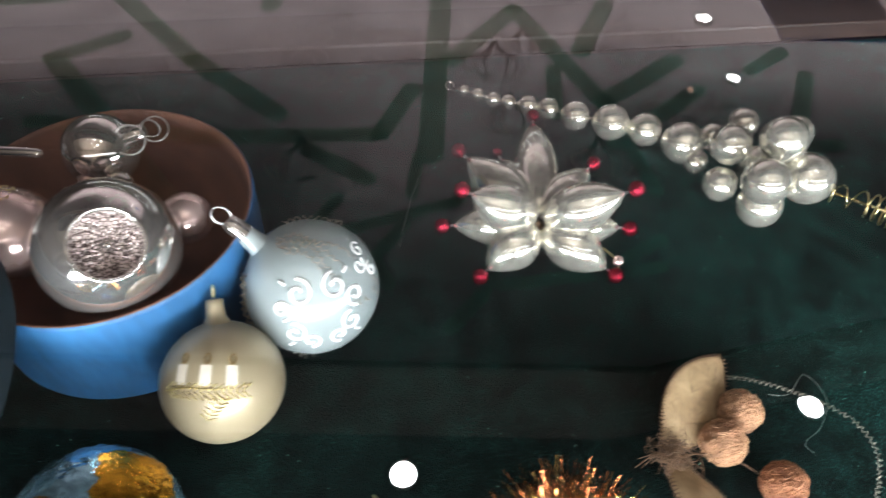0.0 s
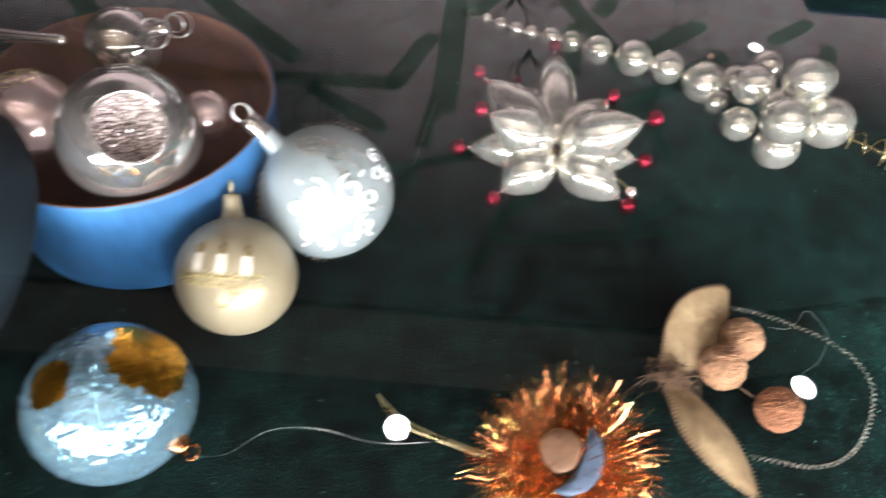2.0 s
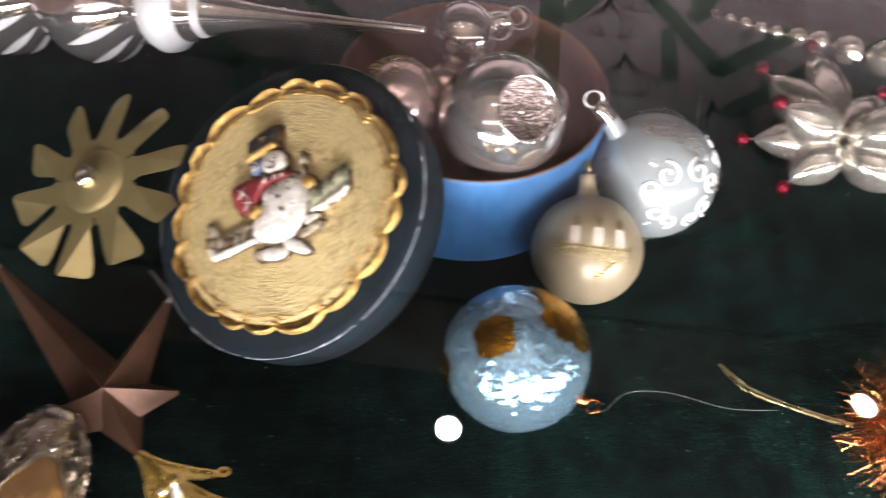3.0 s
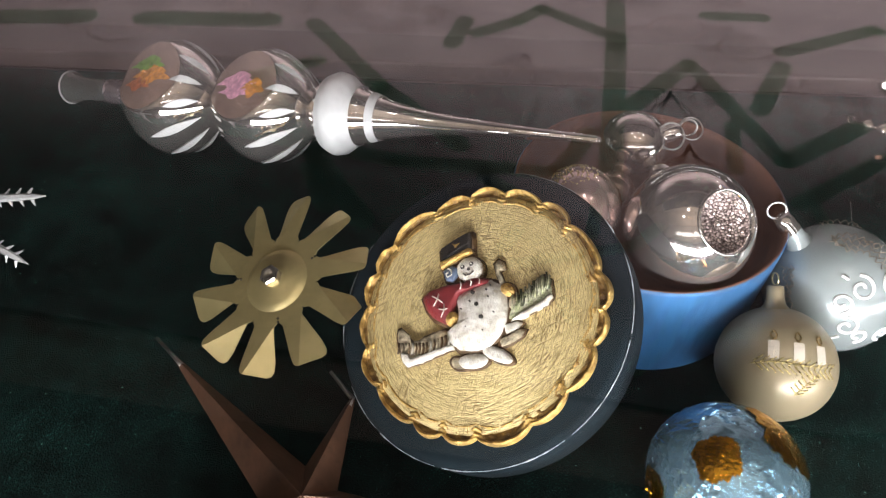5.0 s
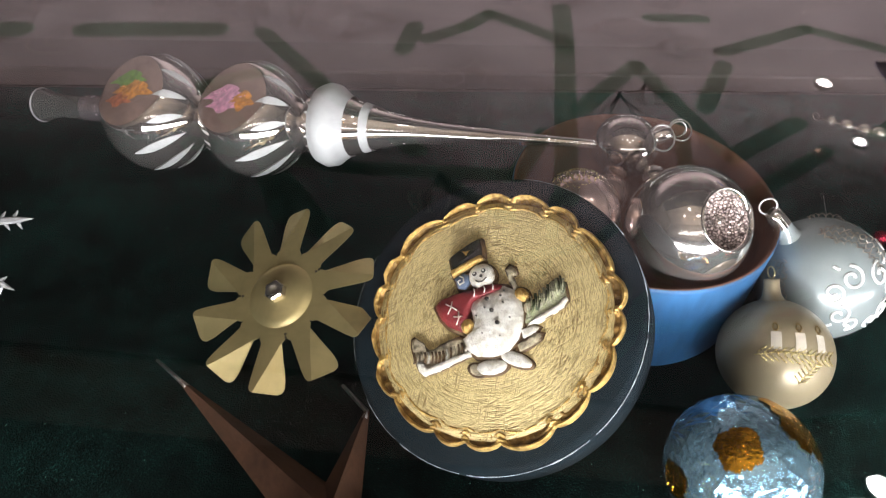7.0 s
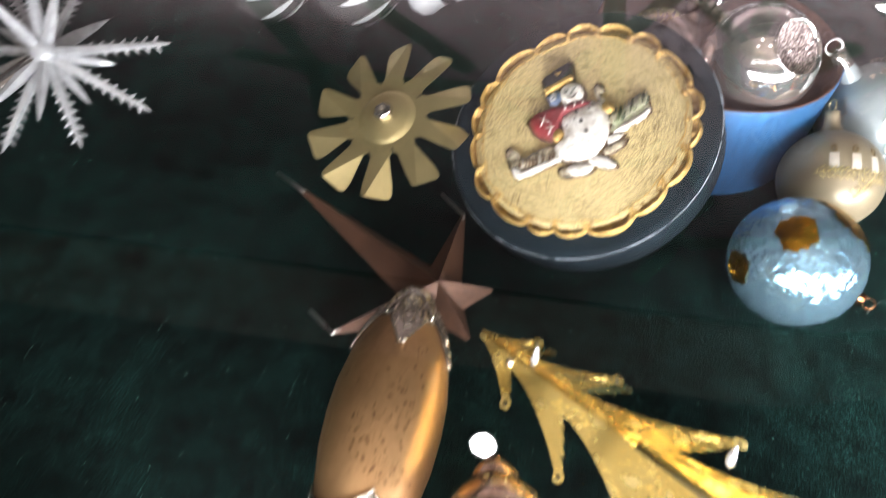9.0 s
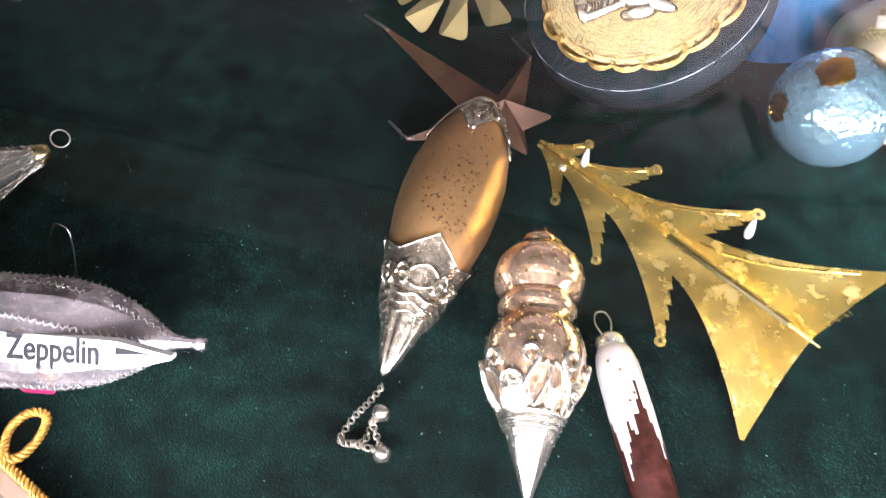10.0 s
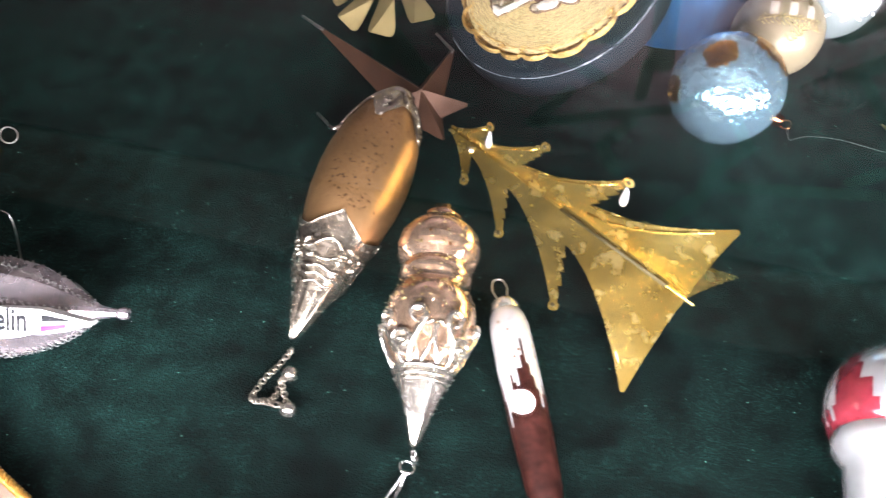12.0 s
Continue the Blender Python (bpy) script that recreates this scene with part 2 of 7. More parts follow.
def glow(name, colour, strength):
    m, nd, ln, bsdf = nodes_of(name)
    bsdf.inputs["Emission Color"].default_value = (*colour, 1)
    bsdf.inputs["Emission Strength"].default_value = strength
    return m


def cloth(name, base, var):
    """Painted cloth that lets part of the light above it through."""
    m, nd, ln, bsdf = nodes_of(name)
    tc = nd.new("ShaderNodeTexCoord")
    n = nd.new("ShaderNodeTexNoise")
    n.inputs["Scale"].default_value, n.inputs["Detail"].default_value = 5, 6
    ln.new(tc.outputs["Object"], n.inputs["Vector"])
    ramp = nd.new("ShaderNodeValToRGB")
    ramp.color_ramp.elements[0].position, ramp.color_ramp.elements[1].position = 0.3, 0.7
    ramp.color_ramp.elements[0].color = (*[c * (1 - var) for c in base], 1)
    ramp.color_ramp.elements[1].color = (*base, 1)
    ln.new(n.outputs["Fac"], ramp.inputs["Fac"])
    tr = nd.new("ShaderNodeBsdfTranslucent")
    mx = nd.new("ShaderNodeMixShader")
    mx.inputs[0].default_value = 0.94
    ln.new(ramp.outputs["Color"], bsdf.inputs["Base Color"])
    ln.new(ramp.outputs["Color"], tr.inputs["Color"])
    bsdf.inputs["Roughness"].default_value = 0.9
    ln.new(bsdf.outputs[0], mx.inputs[1])
    ln.new(tr.outputs[0], mx.inputs[2])
    ln.new(mx.outputs[0], nd["Material Output"].inputs["Surface"])
    return m


def flat_glass(name):
    """Plane glass: clear straight through, with mirror gloss that grows towards grazing, on either face."""
    m, nd, ln, bsdf = nodes_of(name)
    lw = nd.new("ShaderNodeLayerWeight")
    lw.inputs["Blend"].default_value = 0.5
    p = nd.new("ShaderNodeMath")
    p.operation = "POWER"
    p.inputs[1].default_value = 5.0
    ln.new(lw.outputs["Facing"], p.inputs[0])
    s = nd.new("ShaderNodeMath")
    s.operation = "MULTIPLY_ADD"
    s.inputs[1].default_value, s.inputs[2].default_value = 0.9, 0.07
    ln.new(p.outputs[0], s.inputs[0])
    tr = nd.new("ShaderNodeBsdfTransparent")
    gl = nd.new("ShaderNodeBsdfAnisotropic")
    gl.inputs["Roughness"].default_value = 0.0
    mx = nd.new("ShaderNodeMixShader")
    ln.new(s.outputs[0], mx.inputs[0])
    ln.new(tr.outputs[0], mx.inputs[1])
    ln.new(gl.outputs[0], mx.inputs[2])
    ln.new(mx.outputs[0], nd["Material Output"].inputs["Surface"])
    return m


VELVET = velvet_material()
PANE = flat_glass("pane_glass")
NECK_GLASS = surf("thin_grey_glass", (0.40, 0.43, 0.41), 0.10, 0.0, var=0.06, scale=80, rvar=0.03, Transmission_Weight=0.86, IOR=1.25, Coat_Weight=0.4, Coat_Roughness=0.03)
DARK_WOOD = surf("dark_wood", (0.05, 0.028, 0.022), 0.5, var=0.3, scale=20, bump=0.2, stretch=(1, 8, 8))
# paler plaster for unseen front surfaces, so ornaments mirror something bright
PALE_WALL = surf("pale_plaster", (0.46, 0.40, 0.34), 0.9, var=0.1, scale=3, bump=0.1, bscale=80)
WALL = surf("plaster", (0.30, 0.26, 0.24), 0.9, var=0.1, scale=3, bump=0.1, bscale=80)
PARQUET = surf("parquet", (0.16, 0.135, 0.13), 0.6, var=0.2, scale=4, bscale=60, stretch=(1, 6, 1))
ALU = surf("aluminium", (0.6, 0.6, 0.6), 0.4, 1.0, var=0.05)
MAUVE = cloth("mauve_paint", (0.40, 0.335, 0.345), 0.3)
GREEN_BAND = cloth("green_paint", (0.42, 0.60, 0.47), 0.2)
SCROLL = cloth("brown_paint", (0.66, 0.58, 0.56), 0.2)
LAMP_WHITE = glow("lamp_glow", (1.0, 0.96, 0.92), 60.0)
LAMP_AMBER = glow("amber_glow", (1.0, 0.62, 0.45), 4.0)

BLUE_PAPER = surf("blue_paper", (0.019, 0.100, 0.235), 0.55, var=0.38, scale=45, bump=0.4, bscale=260, stretch=(1, 1, 0.3))
BROWN_CARD = surf("brown_card", (0.18, 0.078, 0.047), 0.7, var=0.35, scale=40, bump=0.2)
LID_PAPER = surf("slate_paper", (0.0060, 0.0130, 0.0175), 0.85, Specular_IOR_Level=0.15, var=0.25, scale=60, bump=0.25, bscale=250)
GOLD_PAINT = scratched("gold_paint", (0.74, 0.60, 0.29), (0.22, 0.145, 0.045))
# deeper gold that puts the shade of the border's bowls into the colour
GOLD_SHADE = surf("gold_recess_shade", (0.32, 0.19, 0.055), 0.5, 0.6, var=0.4, scale=220, bump=0.5, bscale=500, tint=(0.12, 0.065, 0.02))
SLATE_WORN = surf("rubbed_paper", (0.42, 0.46, 0.50), 0.8, var=0.3, scale=200)
GOLD_EDGE = surf("gold_leaf", (0.68, 0.47, 0.16), 0.42, 0.7, var=0.30, scale=260, bump=0.9, bscale=900, tint=(0.34, 0.19, 0.05))
# near-black stand-in for the shade inside dents, holes and the slot
BRASS_DARK = surf("brass_shadow_gap", (0.05, 0.04, 0.015), 0.6, 0.3, var=0.2)
DARK_BROWN = surf("dark_brown", (0.10, 0.055, 0.020), 0.6, 0.1, var=0.4, scale=300)
CANDLE = surf("candle_paint", (0.66, 0.60, 0.50), 0.5, var=0.1, scale=200)
SNOW = surf("chalk_white", (0.68, 0.67, 0.62), 0.7, var=0.2, scale=260, bump=0.6, bscale=600, tint=(0.40, 0.36, 0.28))
RED_PAINT = surf("red_paint", (0.21, 0.025, 0.028), 0.5, var=0.3, scale=200, bump=0.4)
BLACK_PAINT = surf("black_paint", (0.02, 0.018, 0.016), 0.5, var=0.3, scale=200, bump=0.4)
MOSS = surf("moss_green", (0.20, 0.23, 0.11), 0.7, var=0.5, scale=350, bump=0.9, bscale=700, tint=(0.5, 0.47, 0.36))
FIR_DARK = surf("fir_dark", (0.06, 0.075, 0.03), 0.7, var=0.4, scale=350)
SKI = surf("worn_brown", (0.42, 0.36, 0.25), 0.6, var=0.5, scale=300, bump=0.7, tint=(0.07, 0.055, 0.03))
SLATE_BLUE = surf("blue_grey_paint", (0.10, 0.14, 0.22), 0.6, var=0.2)

SILVER = surf("silvered_glass", (0.92, 0.89, 0.86), 0.06, 0.93, var=0.08, scale=50, rvar=0.03, tint=(0.72, 0.67, 0.63), Coat_Weight=0.5, Coat_Roughness=0.02)
SILVER_HAZY = surf("hazy_silvered_glass", (0.90, 0.86, 0.83), 0.08, 0.92, var=0.10, scale=50, rvar=0.04, tint=(0.68, 0.62, 0.58), Coat_Weight=0.8, Coat_Roughness=0.02)
SILVER_ROSE = surf("rose_silvered_glass", (0.74, 0.55, 0.51), 0.14, 0.72, var=0.15, scale=80, rvar=0.06, bump=0.12, Coat_Weight=0.6, Coat_Roughness=0.02)
DISH = netted("netted_silver", (0.80, 0.68, 0.64), (0.10, 0.07, 0.065), 640)
HOLLOW = surf("rose_lacquer", (0.38, 0.27, 0.23), 0.2, 0.3, var=0.2, scale=60, rvar=0.05, Coat_Weight=0.6, Coat_Roughness=0.03)
CHAMPAGNE = surf("champagne_glass", (0.90, 0.87, 0.77), 0.17, 0.80, var=0.12, scale=200, rvar=0.08, tint=(0.64, 0.61, 0.53), Coat_Weight=1.0, Coat_Roughness=0.03)
RED_BEAD = surf("red_glass", (0.23, 0.007, 0.025), 0.14, 0.8, var=0.35, scale=420, bump=0.8, bscale=700)
RED_GLAZE = surf("red_glaze", (0.26, 0.030, 0.045), 0.14, 0.3, var=0.25, scale=90, Coat_Weight=0.8, Coat_Roughness=0.03)
PEARL = surf("pearl_glass", (0.33, 0.38, 0.385), 0.22, 0.25, var=0.06, scale=40, rvar=0.05, Coat_Weight=0.35, Coat_Roughness=0.12)
FROST_WHITE = surf("frosted_white_band", (0.56, 0.575, 0.58), 0.45, 0.1, var=0.08, scale=140, rvar=0.06, bump=0.1)
WHITE_PAINT = surf("white_enamel", (0.85, 0.86, 0.86), 0.5, var=0.06, scale=200)
CREAM = surf("cream_glass", (0.35, 0.29, 0.185), 0.34, 0.25, var=0.03, scale=60, rvar=0.05, Coat_Weight=0.06, Coat_Roughness=0.25)
GLITTER = surf("gold_glitter", (0.75, 0.56, 0.26), 0.3, 1.0, var=0.5, scale=900, bump=1.0, bscale=1500)
GLITTER_DARK = surf("bronze_glitter", (0.35, 0.24, 0.10), 0.4, 0.8, var=0.5, scale=900, bump=1.0, bscale=1500)
BLUE_FOIL = foil("blue_foil", (0.33, 0.57, 0.71), 260, 0.15, 0.24, 0.8)
GOLD_FOIL = foil("gold_foil", (0.62, 0.31, 0.03), 120, 0.25, 0.08)
BRASS = surf("brass_sheet", (0.58, 0.48, 0.23), 0.40, 0.85, var=0.12, scale=60, rvar=0.06, bump=0.08)
GILT = gilt_material()
COPPER = surf("dull_copper", (0.115, 0.057, 0.034), 0.5, 0.5, var=0.3, scale=60, bump=0.15)
STEEL = surf("grey_wire", (0.55, 0.54, 0.52), 0.3, 1.0, var=0.1)
GOLD_WIRE = surf("brass_wire", (0.70, 0.58, 0.30), 0.28, 1.0, var=0.15)
FILIGREE = surf("aged_silver", (0.50, 0.475, 0.43), 0.25, 0.95, var=0.2, scale=260, bump=0.12, bscale=500, tint=(0.50, 0.46, 0.40))
AGED_NICKEL = surf("aged_nickel", (0.44, 0.40, 0.34), 0.25, 0.95, var=0.25, scale=240, bump=0.15, bscale=500, tint=(0.28, 0.24, 0.19))
# for tarnished wire, and as painted shade in the mounts' openings and recesses
FILIGREE_DARK = surf("tarnished_and_shaded_silver", (0.40, 0.35, 0.29), 0.34, 0.9, var=0.35, scale=300, bump=0.4, bscale=600, tint=(0.14, 0.11, 0.085))
BRONZE_FROST = surf("frosted_bronze_glass", (0.42, 0.24, 0.11), 0.43, 0.9, var=0.16, scale=50, rvar=0.08)
ROSE_GOLD = surf("rose_gold_glass", (0.82, 0.58, 0.42), 0.12, 0.88, var=0.18, scale=240, rvar=0.06, tint=(0.52, 0.32, 0.20), bump=0.12, bscale=500, Coat_Weight=1.0, Coat_Roughness=0.03)
SPOT_BROWN = surf("brown_spots", (0.16, 0.08, 0.03), 0.5, 0.5, var=0.3)
PEARL_WHITE = surf("white_silvering", (0.63, 0.62, 0.62), 0.20, 0.45, var=0.15, scale=160, rvar=0.06, bump=0.3, bscale=300)
MILKY = surf("milky_silvered_glass", (0.62, 0.62, 0.63), 0.16, 0.6, var=0.15, scale=120, rvar=0.06, bump=0.1, Coat_Weight=0.8, Coat_Roughness=0.03)
WINE = surf("wine_glass_paint", (0.030, 0.0085, 0.0065), 0.45, 0.0, Specular_IOR_Level=0.12, var=0.5, scale=200, bump=0.4, stretch=(1, 1, 0.1))
PALE_LEAF = surf("parchment_leaf", (0.38, 0.27, 0.15), 0.7, var=0.25, scale=90, bump=0.3, tint=(0.24, 0.15, 0.07))
TWINE = surf("brown_twine", (0.15, 0.085, 0.045), 0.6, 0.2, var=0.4, scale=300)
SHAVING = surf("wood_shaving", (0.52, 0.29, 0.16), 0.7, var=0.35, scale=300, bump=0.8, bscale=700)
SHAVING_DARK = surf("brown_shaving", (0.36, 0.15, 0.07), 0.7, var=0.35, scale=300, bump=0.8, bscale=700)
TINSEL = surf("copper_tinsel", (0.58, 0.24, 0.10), 0.22, 1.0, var=0.4, scale=400)
TINSEL_GOLD = surf("gold_tinsel", (0.80, 0.52, 0.20), 0.22, 1.0, var=0.4, scale=400)
PAPER_BLUE = surf("blue_scrap", (0.045, 0.072, 0.115), 0.6, var=0.3, scale=120)
PAPER_ROSE = surf("gold_scrap", (0.13, 0.060, 0.026), 0.6, var=0.3, scale=120)
ZEP_SILVER = surf("lilac_silver", (0.60, 0.53, 0.56), 0.26, 0.8, var=0.2, scale=110, bump=0.5, bscale=300, tint=(0.40, 0.35, 0.38))
MAGENTA = surf("magenta_glass", (0.55, 0.03, 0.14), 0.3, 0.4, var=0.3)
CORD = surf("gold_cord", (0.60, 0.31, 0.06), 0.38, 0.65, var=0.35, scale=500, bump=0.5)
BEIGE = surf("beige_card", (0.27, 0.19, 0.14), 0.6, var=0.15, scale=60, bump=0.2)
INK = surf("ink", (0.02, 0.02, 0.024), 0.85, var=0.1, Specular_IOR_Level=0.15)
LABEL_PAPER = surf("label_paper", (0.43, 0.43, 0.42), 0.8, var=0.12, scale=120, bump=0.2)
FROST_PLASTIC = surf("frosted_white", (0.62, 0.635, 0.645), 0.2, 0.15, var=0.2, scale=120, rvar=0.08, Transmission_Weight=0.25)
SOFT_PINK = surf("pink_paint", (0.72, 0.36, 0.50), 0.5, var=0.3, scale=300)
LEAF_GREEN = surf("green_flock", (0.16, 0.30, 0.06), 0.7, var=0.3, scale=300)
ORANGE = surf("orange_paint", (0.62, 0.26, 0.06), 0.6, var=0.4, scale=300)
RUST = surf("rust_paint", (0.45, 0.14, 0.06), 0.6, var=0.4, scale=300)


# ---- building tools ----
def thing(name, place, label, category, group=""):
    ob = new(name)
    ob.location = place
    ob.empty_display_size = 0.01
    return tagged(ob, label, category, group)


def part(name, bm, material, parent, label="", smooth=True):
    """Links a mesh built in world coordinates as one object under a thing or a part."""
    root = parent
    while root.parent:
        root = root.parent
    bmesh.ops.transform(bm, matrix=Matrix.Translation(-Vector(root.location)), verts=bm.verts)
    return mesh_ob(name, bm, material, parent, label, smooth)


def mesh_ob(name, bm, material, parent=None, label="", smooth=True):
    me = bpy.data.meshes.new(name)
    bmesh.ops.recalc_face_normals(bm, faces=bm.faces)
    bm.to_mesh(me)
    bm.free()
    for mm in (material if isinstance(material, (list, tuple)) else [material]):
        me.materials.append(mm)
    for p in me.polygons:
        p.use_smooth = smooth
    ob = new(name, me)
    if parent:
        ob.parent = parent
    if label:
        tagged(ob, label)
    return ob


def frame_z(origin, z, x=(1, 0, 0)):
    """A frame whose z axis is z and whose x axis lies near x."""
    z = Vector(z).normalized()
    y = z.cross(Vector(x))
    if y.length < 1e-6:
        y = z.cross(Vector((0, 1, 0.1)))
    y.normalize()
    x = y.cross(z)
    return Matrix.Translation(origin) @ Matrix((x, y, z)).transposed().to_4x4()


def lathe(bm, m, profile, seg=40, wobble=None, index=0):
    """Turns (z, r) pairs round the local z axis; wobble(z, r, angle) gives another radius."""
    rings = []
    for z, r in profile:
        if r <= 1e-6:
            rings.append([bm.verts.new(m @ Vector((0, 0, z)))])
        else:
            ring = []
            for k in range(seg):
                a = 2 * math.pi * k / seg
                q = wobble(z, r, a) if wobble else r
                ring.append(bm.verts.new(m @ Vector((q * math.cos(a), q * math.sin(a), z))))
            rings.append(ring)
    for a, b in zip(rings, rings[1:]):
        for k in range(seg):
            j = (k + 1) % seg
            if len(a) == 1 and len(b) == 1:
                continue
            if len(a) == 1:
                f = (a[0], b[j], b[k])
            elif len(b) == 1:
                f = (a[k], a[j], b[0])
            else:
                f = (a[k], a[j], b[j], b[k])
            bm.faces.new(f).material_index = index
    return bm


def sphere(bm, centre, r, seg=32, rings=18, squash=1.0, index=0):
    pr = [(-r * squash * math.cos(math.pi * k / rings), r * math.sin(math.pi * k / rings)) for k in range(rings + 1)]
    return lathe(bm, Matrix.Translation(centre), pr, seg, index=index)


def smooth_path(points, steps=6, closed=False):
    """Catmull-Rom through the points."""
    p = [Vector(q) for q in points]
    n, out = len(p), []
    for k in range(n if closed else n - 1):
        if closed:
            a, b, c, d = p[k - 1], p[k], p[(k + 1) % n], p[(k + 2) % n]
        else:
            a, b, c, d = p[max(k - 1, 0)], p[k], p[k + 1], p[min(k + 2, n - 1)]
        for s in range(steps):
            t = s / steps
            out.append(0.5 * (2 * b + (c - a) * t + (2 * a - 5 * b + 4 * c - d) * t * t + (3 * b - a - 3 * c + d) * t ** 3))
    if not closed:
        out.append(p[-1])
    return out


def tube(bm, points, r, seg=6, closed=False, index=0):
    pts = [Vector(q) for q in points]
    n = len(pts)
    side, rings = None, []
    for k in range(n):
        a = pts[(k - 1) % n] if closed or k else pts[0]
        b = pts[(k + 1) % n] if closed or k < n - 1 else pts[-1]
        d = (b - a).normalized() if (b - a).length > 1e-9 else Vector((0, 0, 1))
        if side is None:
            side = d.orthogonal().normalized()
        side = (side - side.dot(d) * d)
        side = side.normalized() if side.length > 1e-6 else d.orthogonal().normalized()
        up = d.cross(side)
        q = r[k] if isinstance(r, (list, tuple)) else r
        rings.append([bm.verts.new(pts[k] + q * (math.cos(t) * side + math.sin(t) * up)) for t in (2 * math.pi * i / seg for i in range(seg))])
    pairs = list(zip(rings, rings[1:])) + ([(rings[-1], rings[0])] if closed else [])
    for a, b in pairs:
        for i in range(seg):
            j = (i + 1) % seg
            bm.faces.new((a[i], a[j], b[j], b[i])).material_index = index
    if not closed:
        bm.faces.new(rings[0][::-1]).material_index = index
        bm.faces.new(rings[-1]).material_index = index
    return bm


def ring_wire(bm, m, R, r, seg=20, index=0):
    return tube(bm, [m @ Vector((R * math.cos(a), R * math.sin(a), 0)) for a in (2 * math.pi * k / seg for k in range(seg))], r, 6, True, index)


def plate(bm, m, outline, thick, index=0):
    """A flat sheet with that outline in the local xy plane, from z = 0 down to -thick."""
    top = [bm.verts.new(m @ Vector((x, y, 0))) for x, y in outline]
    low = [bm.verts.new(m @ Vector((x, y, -thick))) for x, y in outline]
    bm.faces.new(top).material_index = index
    bm.faces.new(low[::-1]).material_index = index
    for k in range(len(top)):
        j = (k + 1) % len(top)
        bm.faces.new((top[j], top[k], low[k], low[j])).material_index = index
    return bm


def pillow(bm, m, outline, height, index=0, inset=0.35):
    """A raised relief: the outline at z = 0, stepping in and up to a rounded top."""
    cx = sum(p[0] for p in outline) / len(outline)
    cy = sum(p[1] for p in outline) / len(outline)
    rings = []
    for f, z in ((1.0, -0.0006), (0.97, height * 0.55), (1 - inset * 0.5, height * 0.9), (1 - inset * 1.6, height)):
        f = max(f, 0.15)
        rings.append([bm.verts.new(m @ Vector((cx + (x - cx) * f, cy + (y - cy) * f, z))) for x, y in outline])
    n = len(outline)
    for a, b in zip(rings, rings[1:]):
        for k in range(n):
            j = (k + 1) % n
            bm.faces.new((a[k], a[j], b[j], b[k])).material_index = index
    bm.faces.new(rings[-1]).material_index = index
    return bm


def box(bm, m, x0, x1, y0, y1, z0, z1, bevel=0.0):
    v = [bm.verts.new(m @ Vector(p)) for p in ((x0, y0, z0), (x1, y0, z0), (x1, y1, z0), (x0, y1, z0), (x0, y0, z1), (x1, y0, z1), (x1, y1, z1), (x0, y1, z1))]
    fs = [bm.faces.new([v[i] for i in f]) for f in ((0, 3, 2, 1), (4, 5, 6, 7), (0, 1, 5, 4), (1, 2, 6, 5), (2, 3, 7, 6), (3, 0, 4, 7))]
    if bevel:
        edges = {e for f in fs for e in f.edges}
        bmesh.ops.bevel(bm, geom=list(edges), offset=bevel, segments=2, affect="EDGES", profile=0.5)
    return bm


def ellipse(cx, cy, rx, ry, turn=0.0, n=20):
    c, s = math.cos(radians(turn)), math.sin(radians(turn))
    return [(cx + rx * math.cos(a) * c - ry * math.sin(a) * s, cy + rx * math.cos(a) * s + ry * math.sin(a) * c) for a in (2 * math.pi * k / n for k in range(n))]


def spiral(cx, cy, r, turns=1.3, start=0.0, sign=1, n=16):
    return [(cx + r * (1 - 0.8 * k / n) * math.cos(start + sign * 2 * math.pi * turns * k / n), cy + r * (1 - 0.8 * k / n) * math.sin(start + sign * 2 * math.pi * turns * k / n)) for k in range(n + 1)]


def on_ball(m, R, x, y, lift=0.0):
    """The place on a ball round m's origin, x and y metres along its surface from the point where local z comes out."""
    d = math.hypot(x, y)
    if d < 1e-9:
        return m @ Vector((0, 0, R + lift))
    t = d / R
    return m @ (Vector((x / d * math.sin(t), y / d * math.sin(t), math.cos(t))) * (R + lift))


def cap_and_hook(owner, at, way, r, metal, wire):
    """The crimped cap of a glass ball with its wire loop; at lies on the ball's surface."""
    m = frame_z(at, way)
    c = part("cap", lathe(bmesh.new(), m, [(-0.002, r * 1.05), (0.0, r), (0.004, r * 0.95), (0.0075, r * 0.8), (0.008, r * 0.4), (0.008, 0)], 20), metal, owner)
    loop = m @ Matrix.Translation((0, 0, 0.011)) @ Matrix.Rotation(radians(90), 4, "X")
    part("hook", ring_wire(bmesh.new(), loop, 0.0042, 0.0005), wire, c)
    return c


# ---- the room and the case ----
def setting(name, bm, material, label, category, smooth=False):
    return tagged(mesh_ob(name, bm, material, None, "", smooth), label, category, kind="structure")


I4 = Matrix.Identity(4)
setting("room_floor", box(bmesh.new(), I4, -6, 6, -4, 8.5, FLOOR_Z - 0.1, FLOOR_Z), PARQUET, "worn mauve-brown parquet floor of the room", "floor")
setting("wall_north", box(bmesh.new(), I4, -6, 6, 8.5, 8.6, FLOOR_Z, CEIL_Z), WALL, "plain grey plaster wall of the room", "wall")
setting("wall_south", box(bmesh.new(), I4, -6, 6, -4.1, -4, FLOOR_Z, CEIL_Z), PALE_WALL, "plain grey plaster wall of the room", "wall")
setting("wall_east", box(bmesh.new(), I4, 6, 6.1, -4, 8.5, FLOOR_Z, CEIL_Z), WALL, "plain grey plaster wall of the room", "wall")
setting("wall_west", box(bmesh.new(), I4, -6.1, -6, -4, 8.5, FLOOR_Z, CEIL_Z), WALL, "plain grey plaster wall of the room", "wall")
